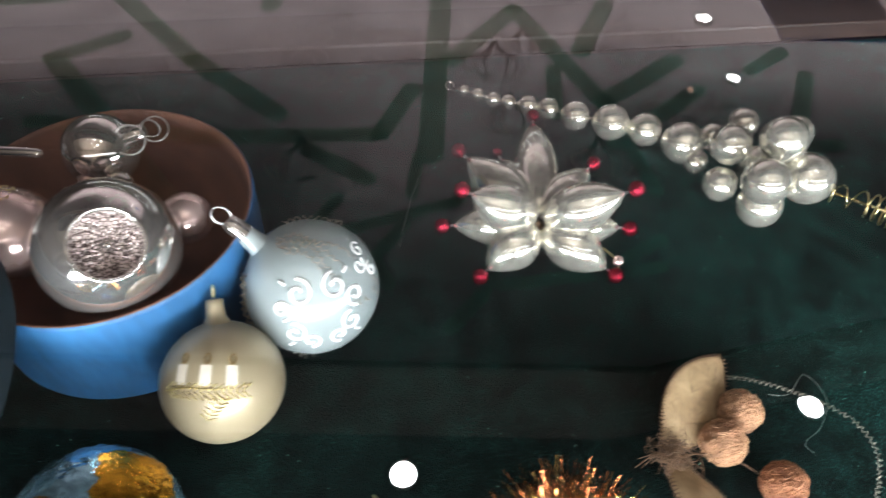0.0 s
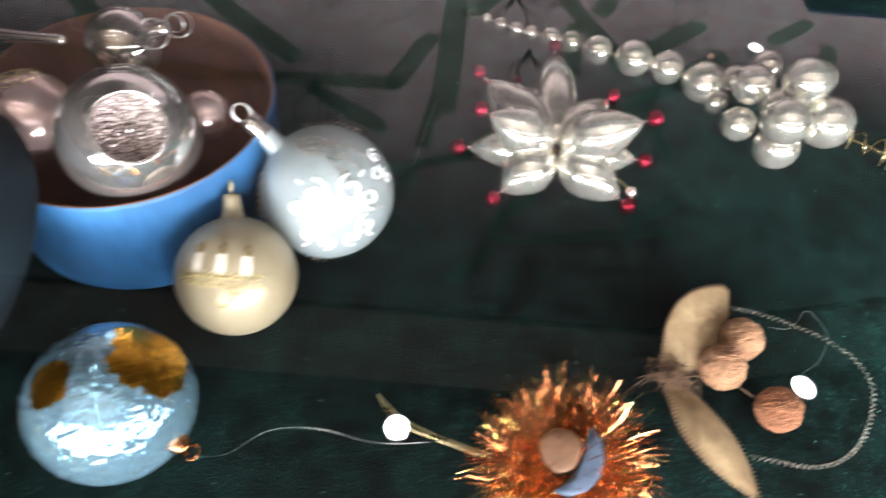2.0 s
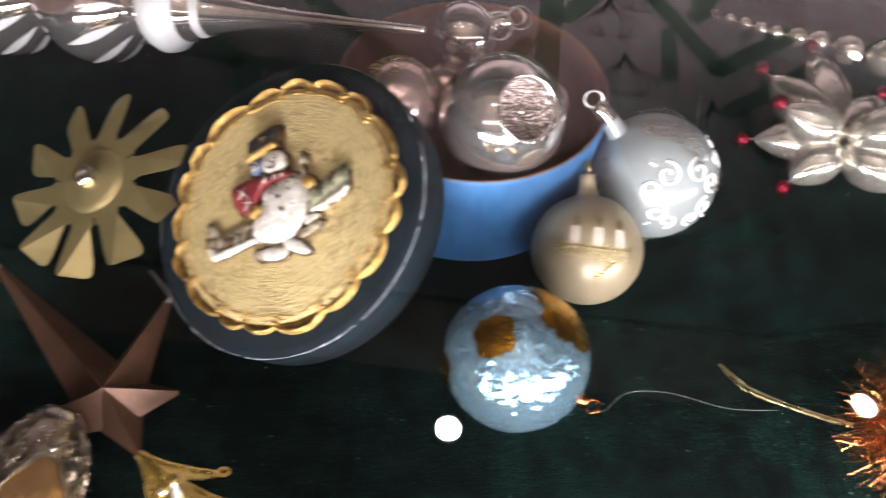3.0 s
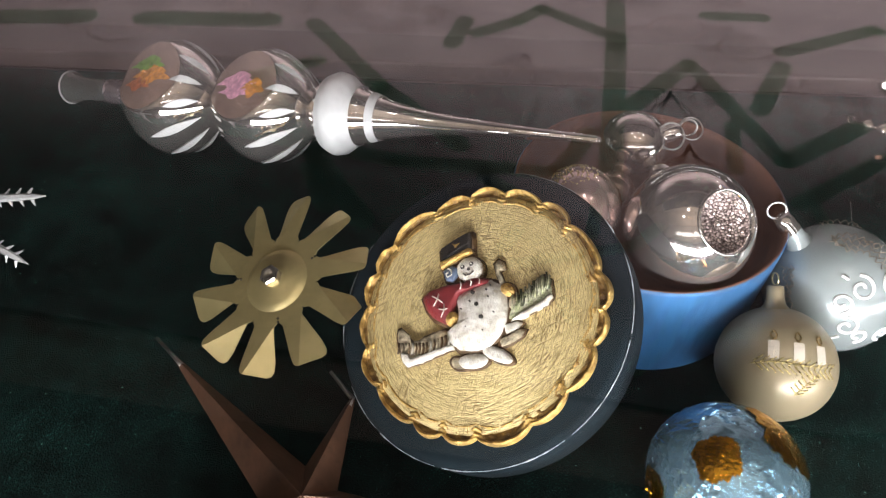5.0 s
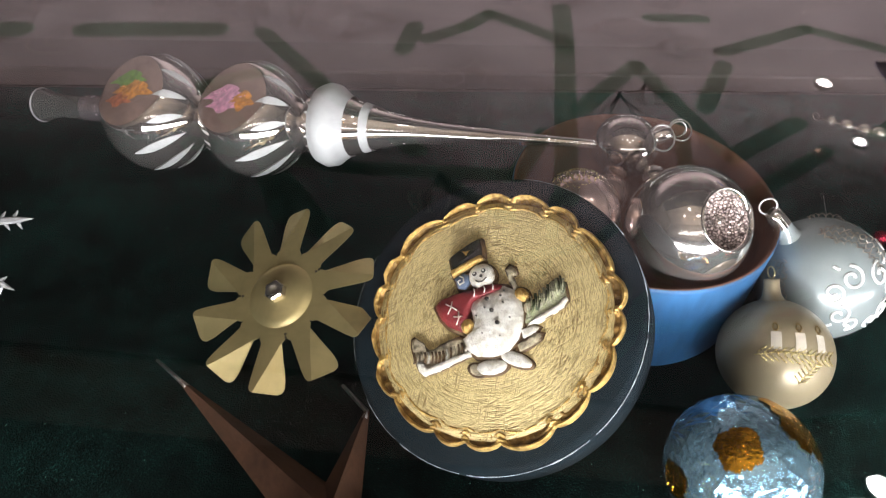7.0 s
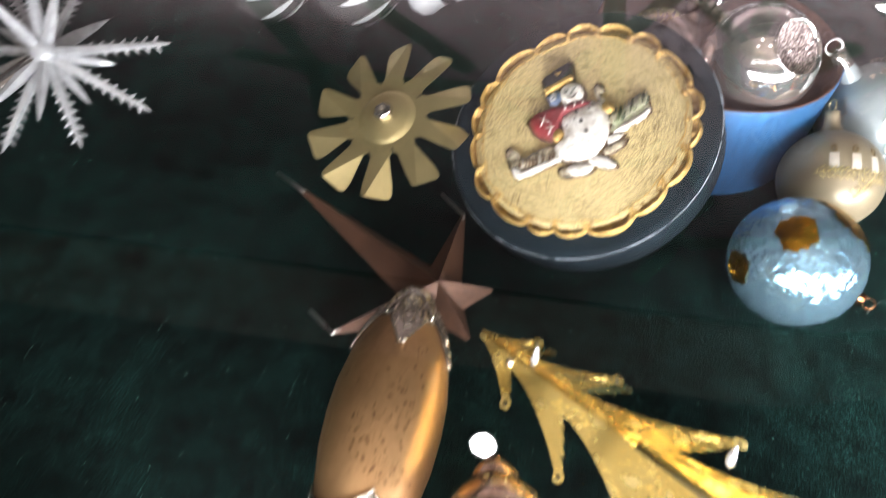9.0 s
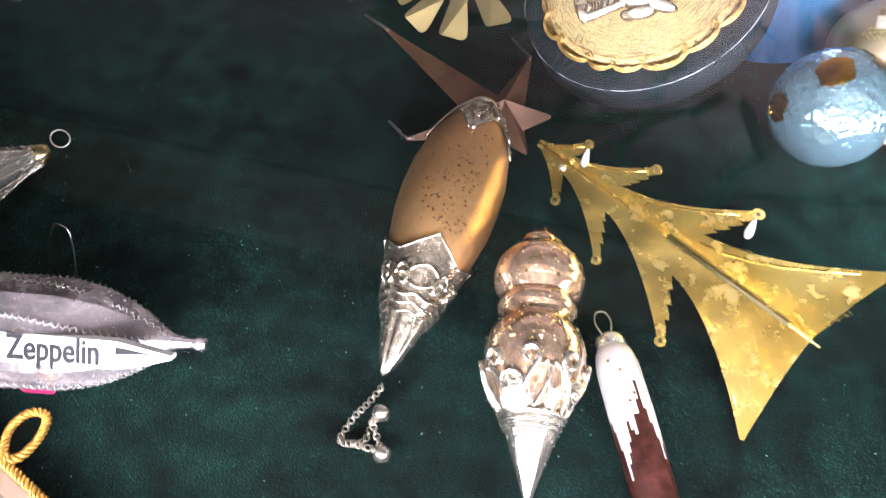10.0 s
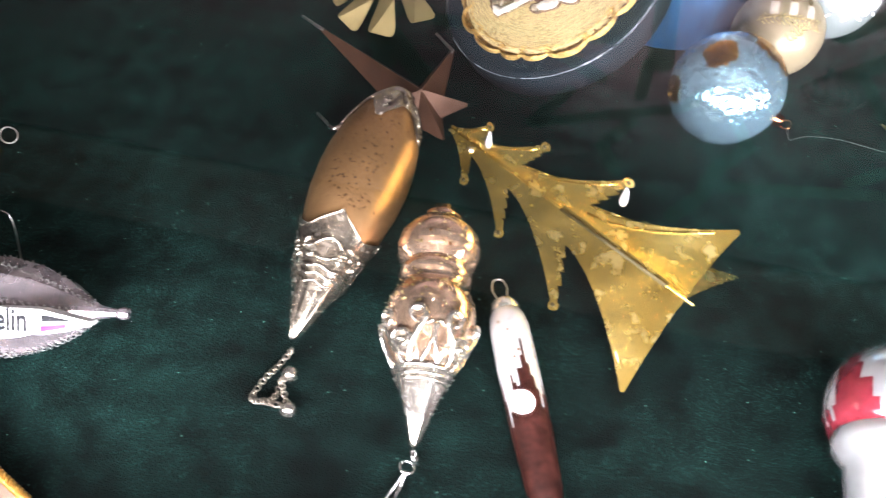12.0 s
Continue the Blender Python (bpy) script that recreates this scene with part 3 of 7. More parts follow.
# near-black colour stands in for the visitor's dark reflection in the pane
setting("ceiling", box(bmesh.new(), I4, -6, 6, -0.5, 8.5, CEIL_Z, CEIL_Z + 0.1), surf("darkened_ceiling", (0.03, 0.028, 0.028), 0.9, var=0.1, scale=2), "plain ceiling darkened so that the pane mirrors little of it", "ceiling")
# added pale stretch, unseen, that brightens the ornaments' reflections
setting("ceiling_front", box(bmesh.new(), I4, -6, 6, -4, -0.5, CEIL_Z, CEIL_Z + 0.1), PALE_WALL, "added pale front ceiling for the ornaments to mirror", "ceiling")


def band(bm, points, width, z):
    """A painted stripe of that width along the points with soft-cornered bends, as a thin layer under the low ceiling."""
    for k, (a, b) in enumerate(zip(points, points[1:])):
        a, b = Vector((*a, 0)), Vector((*b, 0))
        turn = math.atan2(b.y - a.y, b.x - a.x)
        ring = [b + Vector((math.cos(turn + t), math.sin(turn + t), 0)) * width * 0.5 for t in (-1.57, -0.9, -0.3, 0.3, 0.9, 1.57)]
        ring += [a + Vector((math.cos(turn + t), math.sin(turn + t), 0)) * width * 0.5 for t in (1.57, 2.2, 2.8, 3.4, 4.0, 4.71)]
        bm.faces.new([bm.verts.new(Vector((p.x, p.y, z - 0.0006 * (k % 3)))) for p in ring])
    return bm


CANOPY = [(-2.6, 0.66), (0.40, 0.66), (2.2, 1.10), (2.2, 3.4), (-2.6, 3.4)]
canopy = bmesh.new()
canopy.faces.new([canopy.verts.new((x, y, CANOPY_Z)) for x, y in CANOPY])
setting("low_ceiling", canopy, MAUVE, "mauve painted cloth ceiling with dark green star bands", "ceiling")
# added, unseen boards above and round the cloth block the room's light
setting("ceiling_light_block", plate(bmesh.new(), Matrix.Translation((0, 0, 1.48)), CANOPY, 0.02), DARK_WOOD, "added dark boards that keep room light off the cloth", "ceiling")
for (x0, y0), (x1, y1) in zip(CANOPY, CANOPY[1:] + CANOPY[:1]):
    edge = Matrix.Translation((x0, y0, 0)) @ Matrix.Rotation(math.atan2(y1 - y0, x1 - x0), 4, "Z")
    setting("ceiling_side_block", box(bmesh.new(), edge, 0, math.hypot(x1 - x0, y1 - y0), -0.014, -0.001, CANOPY_Z - 0.002, 1.48), DARK_WOOD, "added dark board that shuts room light out at the side", "trim")
STRIPES = [
    (0.056, [(-0.83, 1.634), (-0.974, 1.529), (-0.544, 1.024)]), (0.056, [(-0.90, 1.84), (-0.62, 1.54), (-0.37, 1.33)]),
    (0.050, [(-0.93, 1.28), (-0.51, 1.24), (-0.12, 1.268), (-0.05, 1.443)]), (0.062, [(0.02, 2.15), (0.02, 1.88), (0.0, 1.20)]),
    (0.056, [(0.05, 1.57), (0.23, 1.83), (0.43, 1.415), (0.65, 1.60)]), (0.040, [(0.318, 1.55), (0.306, 1.36)]),
    (0.045, [(0.993, 1.553), (0.874, 1.26), (0.978, 1.279)]), (0.045, [(0.44, 1.262), (0.69, 1.48)]), (0.045, [(0.85, 1.57), (0.96, 1.66)]), (0.045, [(-0.294, 1.22), (-0.14, 1.119)]),
    (0.056, [(-0.465, 1.80), (-0.445, 1.95)]), (0.056, [(-0.40, 1.88), (-0.284, 1.977), (-0.215, 2.07), (0.03, 1.93)]),
    (0.056, [(0.50, 1.87), (0.40, 1.63)]), (0.056, [(0.51, 1.95), (0.82, 2.147), (1.05, 2.05)]), (0.056, [(0.31, 2.134), (0.485, 2.157)]),
    (0.030, [(-0.198, 1.057), (-0.266, 0.928), (0.055, 1.054), (0.11, 1.124)]), (0.030, [(-0.026, 1.20), (-0.038, 1.074)]),
    (0.030, [(-0.051, 0.986), (-0.107, 0.894), (-0.075, 0.827)]), (0.032, [(0.156, 1.106), (0.20, 0.96), (0.137, 0.89), (0.103, 0.80), (0.047, 0.731)]),
    (0.030, [(0.145, 0.833), (0.475, 0.889)]), (0.030, [(0.404, 0.907), (0.49, 0.963)]), (0.034, [(0.471, 1.263), (0.505, 1.107)]),
    (0.090, [(-1.95, 1.66), (-1.60, 1.735)]), (0.085, [(-1.41, 1.765), (-1.04, 1.83)]), (0.050, [(-0.711, 1.177), (-0.637, 1.052)]),
]
stripes = bmesh.new()
for width, line in STRIPES:
    band(stripes, line, width, CANOPY_Z - 0.004)
setting("painted_bands", stripes, GREEN_BAND, "dark green painted star bands on mauve ground", "ceiling pattern")


def drawn(bm, lines, z, half=0.0042):
    """Painted lines of that half width along smoothed plans."""
    for line in lines:
        pts = smooth_path([(x, y, z) for x, y in line], 3)
        for a, b in zip(pts, pts[1:]):
            d = b - a
            if d.length < 1e-6:
                continue
            d.normalize()
            o = Vector((-d.y, d.x, 0)) * half
            bm.faces.new([bm.verts.new(p) for p in (a + o, b + o, b - o, a - o)])
    return bm


def cartouche(cx, cy, s):
    """A broad ornament of mirrored scrolls under a pointed bud."""
    lines = []
    for sx in (-1, 1):
        lines += [spiral(cx + sx * x * s, cy + y * s, r * s, 1.3, a, sx * g) for x, y, r, a, g in ((0.42, 0.30, 0.30, math.pi / 2, 1), (0.95, 0.22, 0.26, math.pi, -1), (0.50, -0.36, 0.34, 0.0, -1), (1.08, -0.30, 0.20, math.pi / 2, 1), (0.24, -0.80, 0.18, 0.0, 1))]
        lines += [[(cx, cy + 1.0 * s), (cx + sx * 0.12 * s, cy + 0.72 * s), (cx + sx * 0.30 * s, cy + 0.64 * s)], [(cx + sx * 0.72 * s, cy + 0.5 * s), (cx + sx * 1.0 * s, cy + 0.52 * s), (cx + sx * 1.28 * s, cy + 0.30 * s), (cx + sx * 1.22 * s, cy - 0.02 * s)]]
    return lines


def lotus(cx, cy, s):
    """A pointed bud inside two open petals."""
    lines = []
    for k in (0.28, 0.52, 0.80):
        for sx in (-1, 1):
            lines.append([(cx, cy + (1.15 - 0.35 * k) * s), (cx + sx * 0.35 * k * s, cy + (0.60 - 0.2 * k) * s), (cx + sx * k * s, cy + 0.10 * s), (cx + sx * 0.75 * k * s, cy - 0.42 * s), (cx + sx * 0.25 * k * s, cy - 0.55 * s)])
    return lines


def rosette(cx, cy, s):
    """An eye-shaped double ring with side leaves."""
    return [ellipse(cx, cy, s, s * 0.8, 20) + [ellipse(cx, cy, s, s * 0.8, 20)[0]], spiral(cx, cy, s * 0.6, 1.4), [(cx + s, cy), (cx + 1.5 * s, cy + 0.4 * s), (cx + 2.0 * s, cy + 0.1 * s)], [(cx - s, cy), (cx - 1.5 * s, cy - 0.4 * s), (cx - 2.0 * s, cy)]]


scrolls = bmesh.new()
for cx, cy, s in ((-0.245, 1.62, 0.17), (-0.69, 1.41, 0.12), (0.55, 1.69, 0.12), (-1.10, 1.94, 0.14), (-0.68, 1.95, 0.13), (0.66, 1.38, 0.10), (-0.05, 2.25, 0.14), (-1.75, 1.88, 0.13)):
    drawn(scrolls, cartouche(cx, cy, s), CANOPY_Z - 0.003)
for cx, cy, s in ((0.168, 1.565, 0.11), (0.25, 1.67, 0.07), (0.20, 1.34, 0.10), (-0.30, 1.16, 0.09), (0.40, 1.20, 0.09)):
    drawn(scrolls, lotus(cx, cy, s), CANOPY_Z - 0.003)
for cx, cy, s in ((0.21, 2.04, 0.085), (0.41, 1.96, 0.085), (-1.457, 1.694, 0.09), (0.36, 2.28, 0.09), (-0.86, 1.40, 0.06)):
    drawn(scrolls, rosette(cx, cy, s), CANOPY_Z - 0.003)
setting("painted_scrolls", scrolls, SCROLL, "fine brown painted scrolls and palmettes on mauve ground", "ceiling pattern")


def disc_lamp(x, y, z, r, glowing, label):
    lamp = thing("ceiling_lamp", (x, y, z), label, "lamp", "lamps of the room")
    part("rim", lathe(bmesh.new(), Matrix.Translation((x, y, z)), [(0, r * 1.15), (-0.012, r * 1.15), (-0.014, r * 1.02), (-0.004, r)], 32), ALU, lamp)
    part("diffuser", lathe(bmesh.new(), Matrix.Translation((x, y, z)), [(-0.004, r), (-0.010, r * 0.7), (-0.012, 0)], 32), glowing, lamp, "glowing white diffuser")
    return lamp


disc_lamp(-0.11, 1.68, CEIL_Z, 0.085, LAMP_WHITE, "round white ceiling lamp, switched on")
disc_lamp(2.62, 2.20, CEIL_Z, 0.085, LAMP_WHITE, "round white ceiling lamp, switched on")
for lx, ly in ((-1.3, -0.9), (0.3, -0.8), (1.6, -1.0), (-0.5, -2.0), (1.0, -2.2), (-2.1, -2.0), (0.2, -3.2)):
    disc_lamp(lx, ly, CEIL_Z, 0.085, LAMP_WHITE, "round white ceiling lamp, switched on")
disc_lamp(0.775, 1.80, CANOPY_Z - 0.006, 0.024, LAMP_WHITE, "small round white lamp in the low ceiling, switched on")
disc_lamp(0.785, 1.518, CANOPY_Z - 0.006, 0.019, LAMP_WHITE, "small round white lamp in the low ceiling, switched on")
setting("ceiling_panel", box(bmesh.new(), I4, 0.98, 1.34, 1.72, 1.96, CANOPY_Z - 0.012, CANOPY_Z - 0.003), surf("blue_panel_paint", (0.05, 0.09, 0.30), 0.6, var=0.15, scale=3), "dark blue panel under the cloth ceiling", "panel")
disc_lamp(0.659, 1.463, CANOPY_Z - 0.006, 0.011, LAMP_AMBER, "small dim amber lamp in the low ceiling")

# velvet bottom with a soft unevenness
bm = bmesh.new()
NU, NV = 120, 60
grid = []
for i in range(NU + 1):
    row = []
    for j in range(NV + 1):
        u, v = -0.95 + 1.9 * i / NU, -0.61 + 0.61 * j / NV
        row.append(bm.verts.new(CASE @ Vector((u, v, -0.0012 + 0.0012 * noise.noise(Vector((u * 9, v * 9, 3)))))))
    grid.append(row)
for i in range(NU):
    for j in range(NV):
        bm.faces.new((grid[i][j], grid[i + 1][j], grid[i + 1][j + 1], grid[i][j + 1]))
tagged(mesh_ob("floor", bm, VELVET, None, "", True), "dark green velvet bottom of the display case", "velvet", kind="structure")

setting("case_base", box(bmesh.new(), CASE, -0.97, 0.97, -0.63, 0.05, FLOOR_Z, -0.004, 0.003), DARK_WOOD, "dark wooden cabinet under the display case", "cabinet")
setting("back_rail", box(bmesh.new(), CASE, -0.97, 0.97, 0.004, 0.046, -0.003, 0.012, 0.002), DARK_WOOD, "dark wooden rail along the back of the case", "rail")
setting("front_rail", box(bmesh.new(), CASE, -0.97, 0.97, -0.632, -0.612, -0.003, GLASS_Z + 0.002, 0.002), DARK_WOOD, "dark wooden front board of the display case", "rail")
setting("wall_case_1", box(bmesh.new(), CASE, -0.97, -0.95, -0.612, 0.046, -0.003, GLASS_Z, 0.002), DARK_WOOD, "dark wooden side board of the display case", "rail")
setting("wall_case_2", box(bmesh.new(), CASE, 0.95, 0.97, -0.612, 0.046, -0.003, GLASS_Z, 0.002), DARK_WOOD, "dark wooden side board of the display case", "rail")
top = setting("window_1", box(bmesh.new(), CASE, -0.97, 0.97, -0.612, 0.34, GLASS_Z, GLASS_Z + 0.003), PANE, "clear glass top pane of the display case", "glass pane")
top.visible_shadow = False
back = setting("window_2", box(bmesh.new(), CASE, -0.949, 0.949, 0.020, 0.024, 0.012, GLASS_Z - 0.001), PANE, "clear upright glass pane at the back of the case", "glass pane")
back.visible_shadow = False
strip = thing("light_panel", CASE @ Vector((0.06, -0.606, 0.052)), "white luminous strip on the front board, switched on", "light panel")
part("housing", box(bmesh.new(), CASE, -0.515, 0.635, -0.6115, -0.606, 0.052, 0.124, 0.0008), ALU, strip, smooth=False)


# ---- round blue box with glass balls ----
BOX = Vector((-0.148, 0.232, 0.0))
bm = Matrix.Translation(BOX)
blue_box = thing("round_box", BOX, "round blue paper-covered box, open, brown inside, on green velvet", "box")
part("wall", lathe(bmesh.new(), bm, [(0.0, 0.0), (0.0, 0.0645), (0.001, 0.0655), (0.058, 0.0668), (0.0596, 0.0666), (0.0601, 0.0661)], 80), BLUE_PAPER, blue_box, "worn blue paper-covered wall")
part("lining", lathe(bmesh.new(), bm, [(0.0601, 0.0661), (0.0605, 0.0655), (0.0596, 0.0647), (0.058, 0.0640), (0.004, 0.0630), (0.003, 0.0)], 80), BROWN_CARD, blue_box, "bare brown cardboard lining")


def plain_ball(name, centre, r, material, label, cap_way=None, metal=None, squash=1.0, seg=40):
    ob = thing(name, Vector(centre) - Vector((0, 0, r)), label, "bauble", "glass balls in the case")
    part("ball", sphere(bmesh.new(), centre, r, seg, 24), material, ob)
    if cap_way:
        w = Vector(cap_way).normalized()
        cap_and_hook(ob, Vector(centre) + w * r * 0.985, w, 0.0055 * min(1, r / 0.02), metal or FILIGREE, STEEL)
    return ob


def reflector_ball(centre, r, way):
    """A silvered ball with a pressed, fluted dish."""
    m = frame_z(centre, way)
    ob = thing("reflector_ball", Vector(centre) - Vector((0, 0, r)), "large silvered glass ball with pressed sparkling dish, in blue box", "bauble", "glass balls in the case")
    edge = math.radians(30)
    n = 24
    pr = [(r * math.cos(edge + (math.pi - edge) * k / n), r * math.sin(edge + (math.pi - edge) * k / n)) for k in range(n + 1)]
    part("ball", lathe(bmesh.new(), m, pr, 64), SILVER_HAZY, ob)
    ze, re = r * math.cos(edge), r * math.sin(edge)
    part("rim", lathe(bmesh.new(), m, [(ze, re), (ze + 0.0012, re * 0.985), (ze + 0.0010, re * 0.93), (ze - 0.001, re * 0.88)], 64), SILVER, ob)
    dish = bmesh.new()
    rings = []
    R = re * 0.89
    for i in range(19):
        q = R * i / 18
        if i == 0:
            rings.append([dish.verts.new(m @ Vector((0, 0, ze - 0.007)))])
            continue
        ring = []
        for k in range(96):
            a = 2 * math.pi * k / 96
            flute = 0.0011 * math.cos(16 * a + (math.pi if (i // 3) % 2 else 0)) * math.sin(math.pi * ((i % 6) / 6))
            ring.append(dish.verts.new(m @ Vector((q * math.cos(a), q * math.sin(a), ze - 0.001 - 0.006 * (1 - (q / R) ** 2) + flute))))
        rings.append(ring)
    for a, b in zip(rings, rings[1:]):
        for k in range(96):
            j = (k + 1) % 96
            dish.faces.new((a[0], b[k], b[j]) if len(a) == 1 else (a[k], b[k], b[j], a[j]))
    d = part("dish", dish, DISH, ob, "sparkling rose-silver pressed dish")
    part("boss", sphere(bmesh.new(), m @ Vector((0, 0, ze - 0.0055)), 0.0017, 14, 8), SILVER, d)
    return ob


reflector_ball(Vector((-0.133, 0.202, 0.066)), 0.0290, (0.38, -0.55, 0.74))
plain_ball("small_ball", (-0.156, 0.262, 0.064), 0.0174, SILVER_HAZY, "small clear-silvered glass ball in the blue box", (0.75, 0.1, 0.35), SILVER)
plain_ball("rose_ball", (-0.1815, 0.2150, 0.058), 0.0205, SILVER_ROSE, "small rose-silvered glass ball with gold glitter, in blue box")
rose = bpy.data.objects["rose_ball"]
glit = bmesh.new()
rm = frame_z((-0.1815, 0.2150, 0.058), (-0.25, 0.30, 0.92))
for k in range(150):
    a, q = random.uniform(0, 6.28), random.uniform(0.003, 0.012)
    sphere(glit, on_ball(rm, 0.0205, q * math.cos(a), q * math.sin(a), 0.0001), random.uniform(0.0002, 0.0005), 6, 4)
part("glitter", glit, GLITTER, rose, "gold glitter crust")
plain_ball("tiny_ball", (-0.112, 0.232, 0.052), 0.0122, SILVER_ROSE, "tiny rose-silvered glass ball in the blue box")
plain_ball("tiny_ball", (-0.163, 0.242, 0.048), 0.0110, SILVER_ROSE, "tiny rose-silvered glass ball in the blue box")
plain_ball("tiny_ball", (-0.142, 0.243, 0.061), 0.0062, SILVER, "tiny silvered glass ball in the blue box")
loops = thing("wire_hook", (-0.135, 0.262, 0.064), "two thin wire hooks lying over glass balls in the box", "hook")
part("wire", ring_wire(bmesh.new(), frame_z((-0.139, 0.259, 0.074), (0.2, -0.6, 0.7)), 0.0068, 0.0005), STEEL, loops)
part("wire", ring_wire(bmesh.new(), frame_z((-0.129, 0.266, 0.075), (0.1, -0.5, 0.8)), 0.0060, 0.0004), STEEL, loops)

# ---- lid with a gold relief ----
LC, LN = Vector((-0.222, 0.1475, 0.0535)), Vector((-0.373, -0.368, 0.853))
LID = frame_z(LC, LN, (0.1265, -0.0135, 0.05))
lid = thing("box_lid", (LC.x, LC.y, 0.0), "slate-grey round lid, gold snowman plaque, leaning on blue box", "lid")
part("cover", lathe(bmesh.new(), LID @ Matrix.Translation((-0.0008, 0.0003, 0)), [(0, 0), (0, 0.0625), (-0.0004, 0.0650), (-0.0022, 0.0663), (-0.0205, 0.0667), (-0.021, 0.0655), (-0.0035, 0.0640), (-0.003, 0)], 96), LID_PAPER, lid, "slate-grey paper-covered lid with worn edge")
plaque = part("plaque", lathe(bmesh.new(), LID, [(0.0, 0.0), (0.0, 0.0525), (0.0018, 0.0525), (0.0020, 0.049), (0.0020, 0.043), (0.0020, 0.02), (0.0020, 0.0)], 96), GOLD_PAINT, lid, "scratched gold painted plaque")
flat = (Matrix.Translation(-Vector(lid.location)) @ LID).inverted()
plan = plaque.data.uv_layers.new(name="plan")
for lp in plaque.data.loops:
    q = flat @ plaque.data.vertices[lp.vertex_index].co
    plan.data[lp.index].uv = (q.x, q.y)
worn = bmesh.new()
for a0, a1, q in ((-2.2, -1.75, 0.0003), (-1.7, -0.9, 0.0004), (-0.85, -0.2, 0.00036), (-0.16, 0.35, 0.0003), (0.5, 0.62, 0.0003), (0.9, 1.35, 0.0002), (2.6, 3.4, 0.0002), (-2.6, -2.25, 0.00025)):
    n_ = max(4, int(40 * (a1 - a0)))
    tube(worn, [LID @ Vector((0.0662 * math.cos(a) - 0.0008, 0.0662 * math.sin(a) + 0.0003, -0.0014 + 0.0001 * math.sin(37 * a))) for a in (a0 + (a1 - a0) * k / n_ for k in range(n_ + 1))], [q * (0.35 + 0.65 * abs(noise.noise(Vector((k * 0.31, a0, 0))) * 1.6)) for k in range(n_ + 1)], 5)
part("worn_edge", worn, SLATE_WORN, lid, "pale rubbed edge of the paper")


def scalloped_rim(m, R, n):
    """A moulded border of shells that meet in small knots."""
    out = bmesh.new()
    rows = 16
    seg = n * 20
    rings = []
    for i in range(rows + 1):
        s = i / rows
        ring = []
        for k in range(seg):
            a = 2 * math.pi * k / seg
            aj = a + 0.05 * math.sin(4 * a + 0.7) + 0.03 * math.sin(7 * a)
            lobe = abs(math.sin(n * aj / 2))
            wave = 0.0007 * math.sin(5 * a + 1.3) + 0.0004 * math.sin(9 * a)
            ro = R - 0.0032 + 0.0034 * lobe ** 0.6 + wave
            ri = R - 0.0096 + 0.0014 * lobe + wave * 0.8
            q = ri + (ro - ri) * s
            edge = math.sin(math.pi * s) ** 0.5
            bowl = 0.0032 * math.exp(-((s - 0.86) / 0.10) ** 2) + 0.0018 * math.exp(-((s - 0.10) / 0.10) ** 2) + 0.0005
            knot = 0.0034 * edge * (0.75 + 0.25 * math.sin(22 * s))
            w = lobe ** 0.55
            z = 0.0004 + bowl * w * min(1, edge * 1.6) + knot * (1 - w)
            g = Vector((q * math.cos(a), q * math.sin(a), 0))
            z += (0.0013 * noise.noise(g * 300) + 0.0013 * noise.noise(g * 800)) * edge
            ring.append(out.verts.new(m @ Vector((q * math.cos(a), q * math.sin(a), z))))
        rings.append(ring)
    for a, b in zip(rings, rings[1:]):
        for k in range(seg):
            j = (k + 1) % seg
            f = out.faces.new((a[k], a[j], b[j], b[k]))
            # faces inside the bowls get the darker gold as painted recess shade
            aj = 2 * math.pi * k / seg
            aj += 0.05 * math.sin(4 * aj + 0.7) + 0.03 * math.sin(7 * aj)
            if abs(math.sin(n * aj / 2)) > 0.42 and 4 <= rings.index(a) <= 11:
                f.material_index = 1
    return out


part("border", scalloped_rim(LID, 0.0570, 18), [GOLD_EDGE, GOLD_SHADE], lid, "aged gold scalloped border")
K = 0.000164


def L2(points):
    """Plan of the relief: units of K metres from its own corner, y down."""
    return [((x - 437) * K, (420 - y) * K) for x, y in points]


RELIEF = LID @ Matrix.Translation((0.0012, -0.0016, 0.0019)) @ Matrix.Diagonal((0.93, 0.93, 1, 1))
sm = bmesh.new()


def raised(points, height, index, base=0.0, inset=0.35, margin=7):
    """One moulded piece of the relief with a dark brown margin round its foot."""
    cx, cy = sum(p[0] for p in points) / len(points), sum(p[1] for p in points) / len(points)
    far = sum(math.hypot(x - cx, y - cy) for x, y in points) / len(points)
    grown = [(cx + (x - cx) * (1 + margin / far), cy + (y - cy) * (1 + margin / far)) for x, y in points]
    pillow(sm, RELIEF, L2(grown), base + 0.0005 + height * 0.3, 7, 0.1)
    fine = []
    for k, (x, y) in enumerate(points):
        x2, y2 = points[(k + 1) % len(points)]
        fine += [(x + (x2 - x) * t + random.uniform(-1, 1), y + (y2 - y) * t + random.uniform(-1, 1)) for t in (0, 0.33, 0.67)]
    pillow(sm, RELIEF @ Matrix.Translation((0, 0, base)), L2(fine), height, index, inset)


def scribble(lines, z, r, index):
    for line in lines:
        tube(sm, [RELIEF @ Vector((*p, z)) for p in L2(line)], r, 5, index=index)


raised([(200, 472), (210, 466), (216, 486), (245, 505), (270, 505), (292, 490), (318, 478), (345, 470), (372, 480), (384, 522), (330, 545), (290, 560), (245, 576), (228, 560), (210, 525), (200, 495)], 0.0026, 4)
raised([(218, 540), (245, 562), (290, 548), (340, 528), (384, 515), (386, 526), (330, 550), (290, 568), (245, 580), (228, 566)], 0.0034, 0, 0.0002, 0.2, 2)
